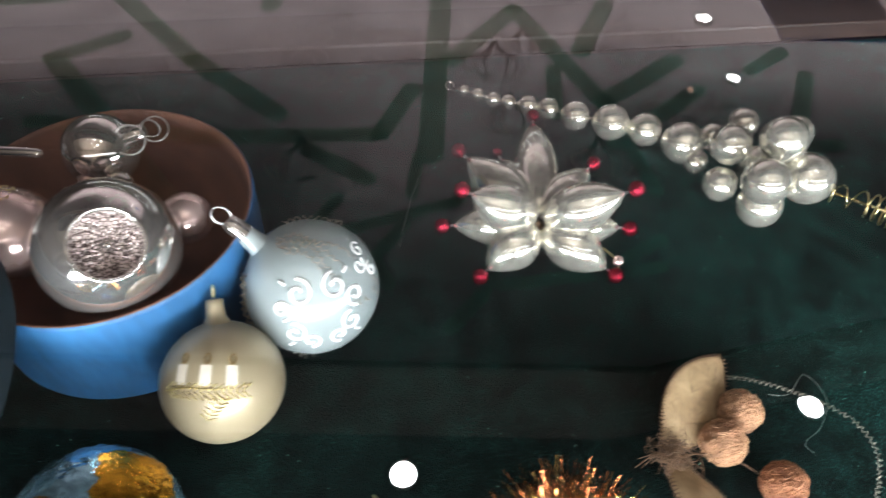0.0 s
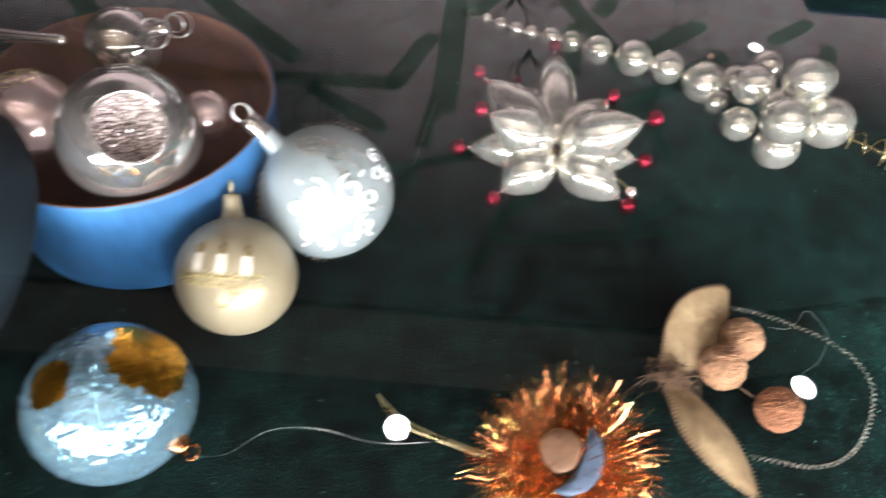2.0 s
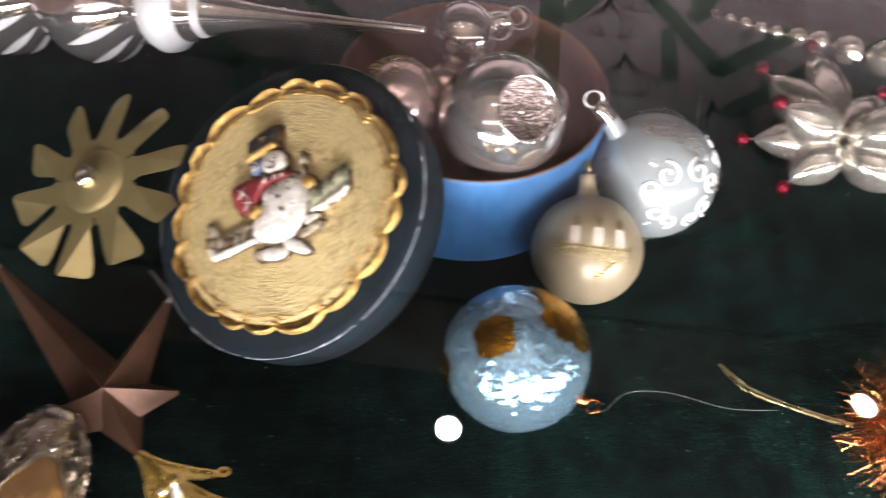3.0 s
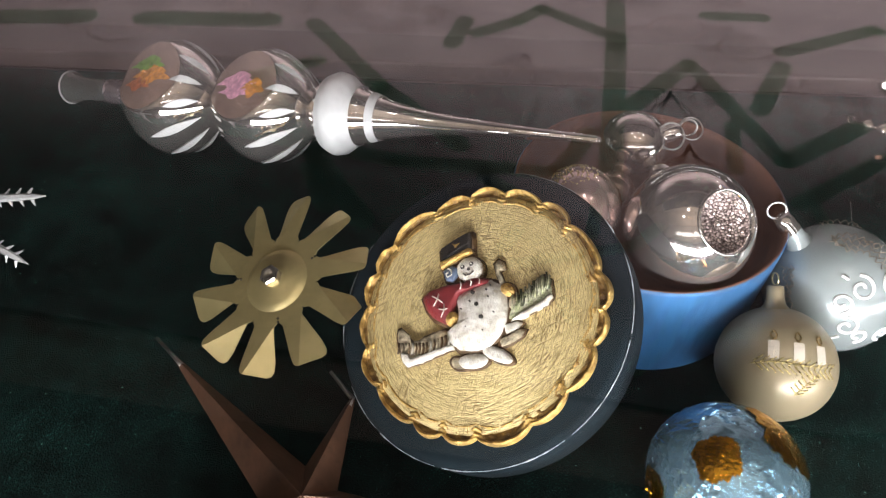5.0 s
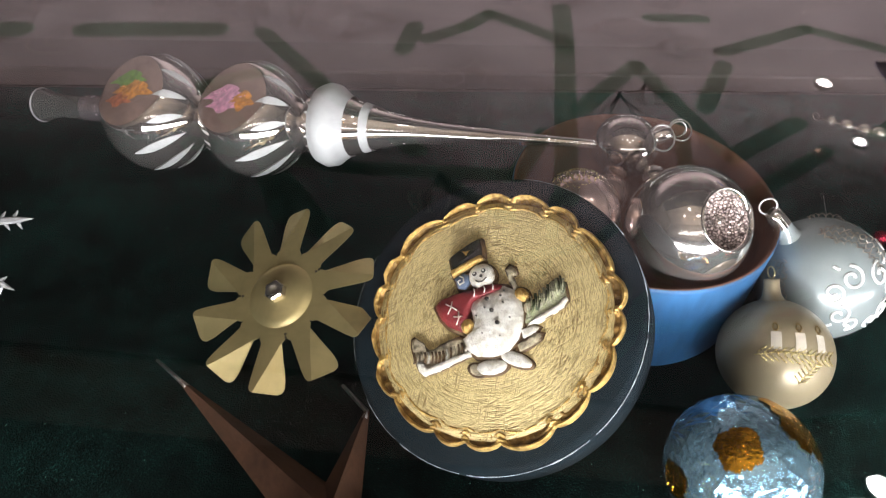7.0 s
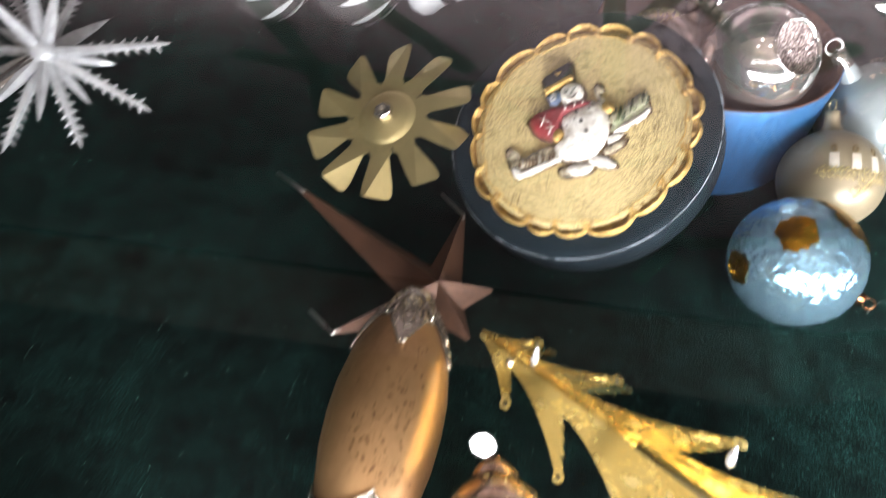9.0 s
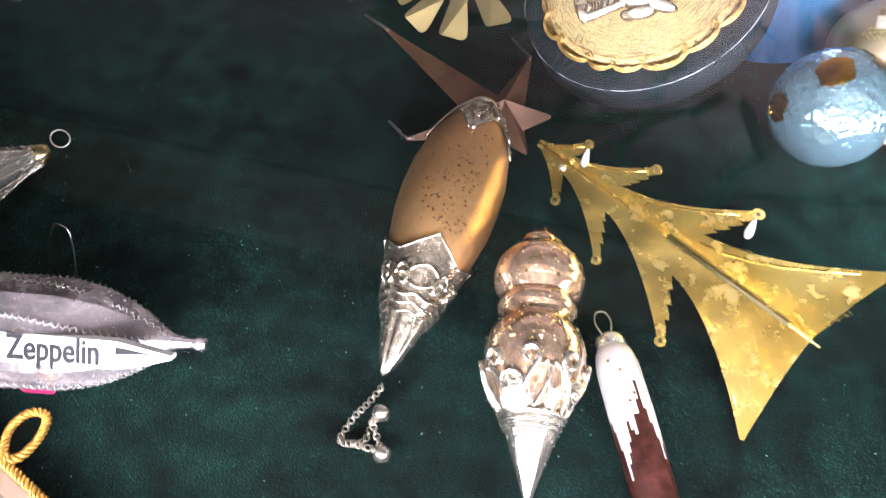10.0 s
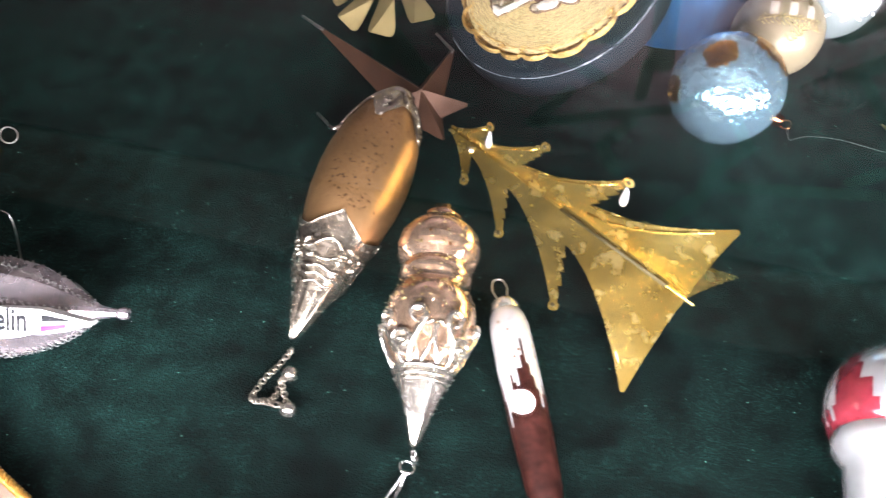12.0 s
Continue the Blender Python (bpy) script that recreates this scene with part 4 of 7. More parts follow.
raised([(528, 446), (545, 392), (580, 362), (606, 330), (622, 322), (645, 338), (652, 380), (640, 398), (600, 420), (565, 440)], 0.0026, 3)
raised([(540, 450), (566, 432), (602, 412), (640, 392), (652, 376), (656, 386), (642, 404), (602, 426), (566, 446)], 0.0034, 0, 0.0002, 0.2, 2)
raised(ellipse(400, 566, 24, 16, 20), 0.0020, 4)
raised(ellipse(440, 560, 46, 22, -5), 0.0024, 0)
raised(ellipse(508, 540, 50, 19, 22), 0.0024, 0)
raised([(512, 500), (540, 488), (560, 470), (582, 474), (575, 492), (545, 512), (518, 522)], 0.0024, 4)
raised([(516, 460), (540, 455), (560, 448), (575, 456), (560, 474), (530, 486)], 0.0024, 0)
raised([(376, 380), (400, 362), (440, 344), (478, 330), (505, 345), (524, 372), (534, 410), (532, 450), (518, 490), (490, 522), (450, 536), (400, 534), (368, 510), (356, 482), (380, 466), (386, 430)], 0.0052, 0, 0.0, 0.5)
raised([(268, 382), (290, 360), (340, 344), (400, 336), (432, 322), (470, 328), (474, 342), (432, 356), (388, 372), (376, 410), (372, 452), (352, 462), (312, 444), (286, 418)], 0.0056, 1)
raised(ellipse(410, 300, 40, 38, 10), 0.0048, 0, 0.001)
raised([(312, 240), (350, 214), (404, 187), (410, 215), (412, 244), (370, 262), (322, 282)], 0.0040, 2, 0.002, 0.2)
raised([(318, 284), (365, 262), (412, 240), (418, 254), (370, 280), (326, 302)], 0.0040, 5, 0.003, 0.2, 4)
raised([(330, 305), (360, 288), (376, 296), (380, 318), (366, 340), (342, 334)], 0.0034, 6, 0.002, 0.2)
raised([(478, 285), (490, 272), (506, 280), (512, 300), (500, 306), (516, 340), (504, 350), (490, 320)], 0.0034, 4)
raised(ellipse(526, 362, 22, 18, 40), 0.0044, 5)
raised(ellipse(544, 398, 14, 18, 10), 0.0030, 4)
raised(ellipse(374, 446, 17, 22, 20), 0.0062, 5)
for x, y, q in ((394, 298, 7), (420, 290, 7), (413, 305, 5), (430, 372, 6), (446, 407, 6), (463, 443, 6), (470, 365, 3), (478, 386, 2), (425, 398, 2), (480, 352, 3), (402, 420, 2), (498, 430, 2), (420, 470, 2), (470, 480, 2)):
    h = 0.0066 if y < 330 else 0.0066 if 380 < y < 450 else 0.0061
    pillow(sm, RELIEF @ Matrix.Translation((0, 0, h - 0.0010)), L2(ellipse(x, y, q, q, 0, 10)), 0.0006, 2)
for x, y in ((394, 297), (420, 289)):
    pillow(sm, RELIEF @ Matrix.Translation((0, 0, 0.0062)), L2(ellipse(x, y, 3, 3, 0, 8)), 0.0002, 0)
scribble([[(398, 318), (408, 324), (420, 321), (430, 311)]], 0.0060, 0.0003, 2)
scribble([[(310, 382), (330, 392), (345, 402)], [(330, 375), (326, 395), (318, 412)], [(350, 405), (352, 425), (345, 445)], [(335, 420), (350, 422), (362, 420)], [(392, 342), (396, 352), (394, 364)], [(420, 334), (426, 344), (424, 356)], [(446, 330), (450, 338), (449, 350)]], 0.0058, 0.0003, 0)
scribble([[(345 + 8 * k, 258 - 5 * k), (350 + 8 * k, 266 - 5 * k), (354 + 8 * k, 254 - 5 * k)] for k in range(8)], 0.0072, 0.0003, 2)
scribble([[(348, 300), (360, 306), (362, 320), (350, 326), (344, 316), (352, 312)]], 0.0056, 0.0004, 0)
for k in range(9):
    t = k / 8
    x, y = 548 + 92 * t, 412 - 62 * t
    for dx, dy in ((-8, -34), (2, -26), (10, -14)):
        scribble([[(x, y + 14), (x + dx * 0.5, y + dy * 0.4 + 6), (x + dx * 0.8, y + dy)]], 0.0026, random.uniform(0.0004, 0.0007), 3 if (k + dx) % 3 else 8)
for k in range(16):
    t = k / 15
    x, y = 212 + 165 * t, 500 + (25 if t < 0.5 else 25 - 60 * (t - 0.5))
    scribble([[(x, y - 12), (x + 4, y + 2), (x + 2, y + 20)]], 0.0027, random.uniform(0.0003, 0.0006), random.choice((4, 7, 7, 0)))
star = [(366 + (15 if k % 2 else 5) * math.sin(k * math.pi / 3), 232 - (15 if k % 2 else 5) * math.cos(k * math.pi / 3)) for k in range(6)]
pillow(sm, RELIEF @ Matrix.Translation((0, 0, 0.0055)), L2(star), 0.0010, 5)
part("snowman_relief", sm, [SNOW, RED_PAINT, BLACK_PAINT, MOSS, SKI, GOLD_EDGE, SLATE_BLUE, DARK_BROWN, FIR_DARK], lid, "worn painted plaster snowman on skis")

# ---- brass fan wheel ----
FC, FN = Vector((-0.3215, 0.1675, 0.0290)), Vector((-0.278, -0.319, 0.906))
FAN = frame_z(FC, FN, Vector((-0.3254, 0.2052, 0.049)) - FC)
fan = thing("fan_wheel", (FC.x, FC.y, 0.0), "brass fan wheel of a candle pyramid with ten bent blades", "fan wheel")
hub = part("hub", lathe(bmesh.new(), FAN, [(-0.00047, 0.0), (-0.00047, 0.0216), (-0.00002, 0.0216), (-0.00002, 0.0)], 60), BRASS, fan, smooth=False)
part("dome", lathe(bmesh.new(), FAN, [(0.0, 0.0165), (0.0003, 0.0160), (0.0012, 0.0150), (0.0022, 0.0125), (0.0024, 0.0105), (0.0032, 0.0085), (0.0036, 0.006), (0.0037, 0.0)], 48), BRASS, hub, "pressed dome of the hub")
for k in range(10):
    # small dark balls stand in for the shade in punched dents
    if k % 3 == 1:
        for q in (0.0205, 0.0222):
            part("dent", sphere(bmesh.new(), FAN @ Vector((q * math.cos(radians(-36 * k - 20)), q * math.sin(radians(-36 * k - 20)), 0.0)), 0.0007, 10, 6), BRASS_DARK, hub)
part("nut", lathe(bmesh.new(), FAN, [(0.003, 0.0052), (0.0072, 0.0052), (0.0080, 0.0044), (0.0080, 0.0026), (0.0060, 0.0024), (0.006, 0)], 6), FILIGREE, hub, "worn steel hexagon nut", False)
part("axle", lathe(bmesh.new(), FAN, [(-0.0005, 0.0022), (-0.028, 0.0022), (-0.036, 0.0004), (-0.036, 0)], 12), FILIGREE, fan)


def blade(m, bent):
    """A blade from the hub outwards along local x, its trailing half bent up along a slanting fold."""
    bm = bmesh.new()
    base = [(0.0205, -0.0066), (0.0205, 0.0066)]
    fold = [(0.0238, 0.0052), (0.0300, 0.0024), (0.0390, -0.0016), (0.0470, -0.0052)]
    lead = [(0.0218, -0.0066), (0.0228, -0.0061), (0.0238, -0.0053), (0.0300, -0.0060), (0.0400, -0.0072), (0.0446, -0.0074), (0.0462, -0.0067)]
    trail = [(0.0238, 0.0053), (0.0300, 0.0062), (0.0395, 0.0078), (0.0440, 0.0078), (0.0460, 0.0068), (0.0470, 0.0048)]
    t = 0.00045

    def sheet(pts, z):
        top_ = [bm.verts.new(m @ Vector((x, y, z(x, y)))) for x, y in pts]
        low_ = [bm.verts.new(m @ Vector((x, y, z(x, y) - t))) for x, y in pts]
        bm.faces.new(top_)
        bm.faces.new(low_[::-1])
        for k in range(len(pts)):
            j = (k + 1) % len(pts)
            bm.faces.new((top_[j], top_[k], low_[k], low_[j]))

    def rise(x, y):
        fy = 0.0052 - 0.448 * (x - 0.0238)
        return max(0.0, y - fy) * bent
    sheet([base[0]] + lead + fold[::-1] + [(0.0228, 0.0061), (0.0218, 0.0066), base[1]], lambda x, y: 0.0)
    sheet(fold + trail[::-1][:-1], rise)
    return bm


for k in range(10):
    part("blade", blade(FAN @ Matrix.Rotation(radians(-36 * k - 2), 4, "Z"), -0.5), BRASS, fan, smooth=False)

# ---- dull copper star ----
SC = Vector((-0.279, 0.069, 0.016))
copper_star = thing("folded_star", (SC.x, SC.y, 0.0), "folded dull copper star with wire tips, on green velvet", "star")
ARMS = [((-0.362, 0.130, 0.004), (-0.379, 0.142, 0.002)), ((-0.273, 0.121, 0.010), (-0.286, 0.132, 0.012)), ((-0.254, 0.076, 0.010), None), ((-0.262, 0.050, 0.006), None), ((-0.324, 0.044, 0.005), (-0.3375, 0.055, 0.004))]
order = [Vector(a[0]) for a in ARMS]
for k, (tip, wire) in enumerate(ARMS):
    tip = Vector(tip)
    d = (tip - SC).normalized()
    s = Vector((-d.y, d.x, 0)).normalized()
    w = 0.0125 if k == 0 else 0.010
    c0 = SC + d * 0.006
    bm = bmesh.new()
    ridge0, ridge1 = bm.verts.new(SC + Vector((0, 0, 0.006))), bm.verts.new(tip + Vector((0, 0, 0.0012)))
    l0, l1 = bm.verts.new(c0 + s * w - Vector((0, 0, 0.008))), bm.verts.new(tip + s * 0.0012)
    r0, r1 = bm.verts.new(c0 - s * w - Vector((0, 0, 0.008))), bm.verts.new(tip - s * 0.0012)
    b0, b1 = bm.verts.new(SC - Vector((0, 0, 0.012))), bm.verts.new(tip - Vector((0, 0, 0.0010)))
    for f in ((ridge0, ridge1, l1, l0), (ridge1, ridge0, r0, r1), (l0, l1, b1, b0), (b0, b1, r1, r0), (ridge1, r1, b1, l1)):
        bm.faces.new(f)
    arm = part("arm", bm, COPPER, copper_star, smooth=False)
    if wire:
        part("wire_tip", tube(bmesh.new(), [tip - d * 0.004, tip, Vector(wire)], [0.0013, 0.0011, 0.0008], 8), STEEL, arm, "thin grey wire tip")


# ---- long glass tree top ----
S0, S1 = Vector((-0.511, 0.309, 0.022)), Vector((-0.174, 0.248, 0.0745))
SPIRE = frame_z(S0, S1 - S0, (0, -0.6, 0.75))
spire = thing("tree_top", (S0.x, S0.y, 0.0), "long silvered glass tree top with white leaves, resting on the box", "tree top")


def bulge(z0, z1, r, r0, r1, n=40):
    out = []
    for k in range(n + 1):
        t = k / n
        base = r0 + (r1 - r0) * t
        out.append((z0 + (z1 - z0) * t, base + (r - base) * math.sin(math.pi * t) ** 0.72))
    return out


neck = [(0, 0.0096), (0.001, 0.0106), (0.004, 0.0098), (0.009, 0.0076), (0.018, 0.0070), (0.056, 0.0070)]
part("neck", lathe(bmesh.new(), SPIRE, neck + [(0.056, 0.0062), (0.018, 0.0062), (0.009, 0.0068), (0.003, 0.0090), (0.0005, 0.0092)], 32), NECK_GLASS, spire, "clear glass neck with a flared mouth")
part("lip", ring_wire(bmesh.new(), SPIRE @ Matrix.Translation((0, 0, 0.001)), 0.0102, 0.0007, 32), FROST_PLASTIC, spire, "pale ground lip")
part("sleeve", lathe(bmesh.new(), SPIRE, [(0.034, 0.0074), (0.035, 0.0077), (0.055, 0.0077), (0.056, 0.0074)], 32), ZEP_SILVER, spire, "dull silvered sleeve")
B0, B1, B2 = 0.0535, 0.1205, 0.1853
pro1 = bulge(B0, B1, 0.0345, 0.0075, 0.0090)
pro2 = bulge(B1, B2, 0.0330, 0.0090, 0.0090)
DENTS = [(B0 + 0.44 * (B1 - B0), -0.22), (B1 + 0.42 * (B2 - B1), -0.22)]


def sunk(z, r, a):
    """The bulb's radius with the pressed hollow in its side."""
    for zc, ac in DENTS:
        da = (a - ac + math.pi) % (2 * math.pi) - math.pi
        d = math.hypot((z - zc) / 0.0240, da / 0.76)
        if d < 1:
            r -= 0.0085 * (1 - d ** 2.4) * min(1, r / 0.03)
    return r


for pro in (pro1, pro2):
    part("bulb", lathe(bmesh.new(), SPIRE, pro, 120, sunk), SILVER, spire, "silvered bulb with a painted hollow")
spike = [(B2, 0.0090), (0.188, 0.0150), (0.193, 0.0200), (0.200, 0.0228), (0.205, 0.0218), (0.2109, 0.0170), (0.2247, 0.0122), (0.236, 0.0095), (0.2481, 0.0073), (0.264, 0.0057), (0.2802, 0.0046), (0.300, 0.0036), (0.3222, 0.0029), (0.344, 0.0023), (0.346, 0.0016), (0.3468, 0)]
part("spike", lathe(bmesh.new(), SPIRE, spike, 48), SILVER, spire)


def profile_r(pro, z):
    for (a, ra), (b, rb) in zip(pro, pro[1:]):
        if a <= z <= b:
            return ra + (rb - ra) * (z - a) / max(1e-9, b - a)
    return pro[-1][1]


def painted(pro, outline, lift=0.0003, grow=8):
    """A thin painted patch: an outline in (z, angle) laid on a turned body, filled from its middle."""
    bm = bmesh.new()
    cz = sum(p[0] for p in outline) / len(outline)
    ca = sum(p[1] for p in outline) / len(outline)
    rings = []
    for k in range(1, grow + 1):
        f = k / grow
        ring = []
        for z, a in outline:
            zz, aa = cz + (z - cz) * f, ca + (a - ca) * f
            q = sunk(zz, profile_r(pro, zz), aa) + lift
            ring.append(bm.verts.new(SPIRE @ Vector((q * math.cos(aa), q * math.sin(aa), zz))))
        rings.append(ring)
    q = sunk(cz, profile_r(pro, cz), ca) + lift
    mid = bm.verts.new(SPIRE @ Vector((q * math.cos(ca), q * math.sin(ca), cz)))
    n = len(outline)
    for k in range(n):
        bm.faces.new((mid, rings[0][k], rings[0][(k + 1) % n]))
    for a, b in zip(rings, rings[1:]):
        for k in range(n):
            j = (k + 1) % n
            bm.faces.new((a[k], b[k], b[j], a[j]))
    return bm


for pro, (za, zb), colours, (mid, ac) in ((pro1, (B0, B1), (LEAF_GREEN, ORANGE, RUST), DENTS[0]), (pro2, (B1, B2), (SOFT_PINK, SOFT_PINK, ORANGE), DENTS[1])):
    part("hollow", painted(pro, [(mid + 0.0235 * math.cos(t), ac + 0.74 * math.sin(t)) for t in (2 * math.pi * k / 32 for k in range(32))], 0.0003, 14), HOLLOW, spire, "rose-grey lacquered hollow")
    petals = ((-0.002, -0.26, 0.012, 0.16), (0.004, 0.02, 0.013, 0.20), (-0.004, 0.26, 0.009, 0.14)) if pro is pro1 else ((-0.004, -0.08, 0.013, 0.20), (-0.002, 0.20, 0.011, 0.16), (0.010, 0.10, 0.007, 0.20))
    for c, (dz, da, sz, sa) in zip(colours, petals):
        part("flower_paint", painted(pro, [(mid + dz + sz * (1 + 0.25 * math.sin(5 * t)) * math.cos(t), ac + da + sa * (1 + 0.3 * math.sin(4 * t + 1)) * math.sin(t)) for t in (2 * math.pi * k / 24 for k in range(24))], 0.0008), c, spire)
    for k in range(11):
        a = 2 * math.pi * k / 11 + 0.3
        z1 = zb - 0.004
        reach = 0.015 if abs((a - ac + math.pi) % (2 * math.pi) - math.pi) < 0.75 else 0.027
        leaf = [(z1 - reach * t, a + 0.095 * math.sin(math.pi * t ** 0.8) * s + 0.16 * t) for s, ts in ((1, (0, .2, .4, .6, .8, 1)), (-1, (.8, .6, .4, .2))) for t in ts]
        part("white_leaf", painted(pro, leaf, 0.0006, 4), FROST_WHITE, spire)
part("white_band", lathe(bmesh.new(), SPIRE, [(z, profile_r(spike, z) + 0.0005) for z in (0.195, 0.1975, 0.200, 0.2025, 0.205, 0.208, 0.2109, 0.2135)], 48), FROST_WHITE, spire, "frosted white painted band")
part("white_band", lathe(bmesh.new(), SPIRE, [(z, profile_r(spike, z) + 0.0005) for z in (0.2215, 0.2247, 0.2260)], 48), FROST_WHITE, spire, "frosted white painted band")


# ---- three glass balls on the velvet ----
def strokes_on(owner, m, R, lines, r, material, name="paint"):
    bm = bmesh.new()
    for line in lines:
        tube(bm, smooth_path([on_ball(m, R, x, y, 0.0001) for x, y in line], 4), r, 6)
    return part(name, bm, material, owner)


def crinkle(bm, points, r=0.00028, amp=0.0011, pitch=0.0022):
    """A crimped wire along the points."""
    pts, out = smooth_path(points, 10), []
    run = 0.0
    for k, p in enumerate(pts):
        if k:
            run += (p - pts[k - 1]).length
        d = (pts[min(k + 1, len(pts) - 1)] - pts[max(k - 1, 0)]).normalized()
        s = d.orthogonal().normalized()
        out.append((p, s, d.cross(s), run))
    n = max(8, int(run / pitch * 4))
    path = []
    for i in range(n + 1):
        q = run * i / n
        k = min(range(len(out)), key=lambda j: abs(out[j][3] - q))
        p, s, b, _ = out[k]
        if k + 1 < len(out):
            p = p.lerp(out[k + 1][0], min(1, max(0, (q - out[k][3]) / max(1e-9, out[k + 1][3] - out[k][3]))))
        a = 2 * math.pi * q / pitch
        path.append(p + amp * (math.cos(a) * s + math.sin(a) * b))
    return tube(bm, path, r, 4)


WC, WR = Vector((-0.0547, 0.2105, 0.0313)), 0.0313
white = plain_ball("pearl_ball", WC, WR, PEARL, "large pearl-white glass ball with white scrolls, on green velvet", seg=56)
WM = frame_z(WC, (0.29, -0.80, 0.48), (1, 0.3, 0))
wl = []
for sx in (-1, 1):
    wl += [spiral(sx * 0.0062, 0.0082, 0.0048, 1.25, math.pi / 2, sx), spiral(sx * 0.0128, 0.0030, 0.0040, 1.2, -math.pi / 2, -sx), spiral(sx * 0.0100, -0.0062, 0.0042, 1.2, math.pi / 2, sx)]
    wl += [spiral(sx * 0.0050, -0.0105, 0.0036, 1.1, -math.pi / 2, -sx)]
wl += [[(-0.010, 0.0115), (-0.012, 0.013)], [(0.010, 0.0115), (0.012, 0.013)], [(-0.011, -0.0110), (-0.013, -0.0125)], [(0.011, -0.0110), (0.013, -0.0125)]]
wl = [[(x * 1.3, y * 1.3) for x, y in line] for line in wl]
strokes_on(white, WM, WR, wl, 0.00078, WHITE_PAINT, "white_scrolls")
WM2 = frame_z(WC, (0.80, 0.05, 0.62), (0, 1, 0))
strokes_on(white, WM2, WR, [spiral(0.003, 0.004, 0.004, 1.2, 0, 1), spiral(-0.005, 0.002, 0.004, 1.2, 0, -1), spiral(-0.001, -0.006, 0.0036, 1.2, 1, 1)], 0.0005, WHITE_PAINT, "white_scrolls")
wway = Vector((-0.70, 0.20, 0.68)).normalized()
part("neck", lathe(bmesh.new(), frame_z(WC + wway * WR * 0.93, wway), [(0, 0.0070), (0.003, 0.0052), (0.008, 0.0046), (0.013, 0.0045), (0.0135, 0.003), (0.0135, 0)], 24), PEARL, white)
cap_and_hook(white, WC + wway * (WR + 0.0095), wway, 0.0046, SILVER, STEEL)
gar = bmesh.new()
for a0, far in ((-0.26, 1.15), (-0.16, 1.2), (-0.05, 1.25), (0.07, 1.2), (0.95, 0.7), (-1.80, 1.2), (-1.90, 1.3), (-2.02, 1.2)):
    gm = frame_z(WC, wway, (0, 0, 1))
    crinkle(gar, [on_ball(gm, WR, q * math.cos(a0 + 0.1 * math.sin(q * 300 + a0 * 9)), q * math.sin(a0 + 0.1 * math.sin(q * 300 + a0 * 9)), 0.0009) for q in (0.014, 0.022, 0.030, 0.042, 0.055 * far)], 0.00023, 0.0010, 0.0034)
part("crinkle_wire", gar, FILIGREE_DARK, white, "thin crimped grey wire garland")

CC, CR = Vector((-0.0865, 0.1635, 0.0257)), 0.0257
cream = plain_ball("cream_ball", CC, CR, CREAM, "cream satin glass ball with painted candles, on green velvet", seg=56)
CMX = frame_z(CC, (0.02, -0.62, 0.78), (1, 0, 0))
for dx in (-0.0105, -0.0005, 0.0095):
    quad = [(dx - 0.0022, 0.0035), (dx + 0.0022, 0.0035), (dx + 0.0022, 0.0105), (dx - 0.0022, 0.0105)]
    cb = bmesh.new()
    rows = [[cb.verts.new(on_ball(CMX, CR, dx - 0.0022 + 0.0044 * i / 3, 0.0025 + 0.0080 * j / 4, 0.0003)) for j in range(5)] for i in range(4)]
    for i in range(3):
        for j in range(4):
            cb.faces.new((rows[i][j], rows[i + 1][j], rows[i + 1][j + 1], rows[i][j + 1]))
    part("candle_paint", cb, CANDLE, cream)
    strokes_on(cream, CMX, CR, [[(dx, 0.0110), (dx - 0.0013, 0.0130), (dx, 0.0155), (dx + 0.0013, 0.0130), (dx, 0.0110)]], 0.0004, GLITTER_DARK, "flame_paint")
twigs = [[(-0.0150, -0.0010), (-0.006, 0.0012), (0.004, 0.0010), (0.0150, 0.0025)], [(0.001, -0.0105), (0.004, -0.0060), (0.0080, -0.0015)]]
for k in range(13):
    x = -0.014 + 0.0022 * k
    twigs += [[(x, 0.0003), (x + 0.0030, 0.0030)], [(x, 0.0000), (x + 0.0032, -0.0028)]]
for k in range(6):
    twigs += [[(0.0015 + 0.001 * k, -0.0100 + 0.0014 * k), (-0.0010 + 0.001 * k, -0.0075 + 0.0014 * k)], [(0.0015 + 0.001 * k, -0.0100 + 0.0014 * k), (0.0040 + 0.001 * k, -0.0095 + 0.0014 * k)]]
twigs = [[(x * 1.22 - 0.001, y * 1.15) for x, y in line] for line in twigs]
strokes_on(cream, CMX, CR, twigs, 0.00036, GLITTER, "twig_paint")
cway = Vector((-0.12, 0.72, 0.68)).normalized()
part("neck", lathe(bmesh.new(), frame_z(CC + cway * CR * 0.95, cway), [(0, 0.0062), (0.003, 0.0042), (0.007, 0.0036), (0.0105, 0.0036), (0.011, 0.002), (0.011, 0)], 20), CREAM, cream)
part("hook", ring_wire(bmesh.new(), frame_z(CC + cway * (CR + 0.0125), (1, 0.2, 0)), 0.0028, 0.0004), GOLD_WIRE, cream)

FBC, FBR = Vector((-0.1170, 0.1006, 0.0297)), 0.0297
foilball = thing("foil_ball", FBC - Vector((0, 0, FBR)), "ball wrapped in crumpled light blue foil with gold patches", "bauble", "glass balls in the case")


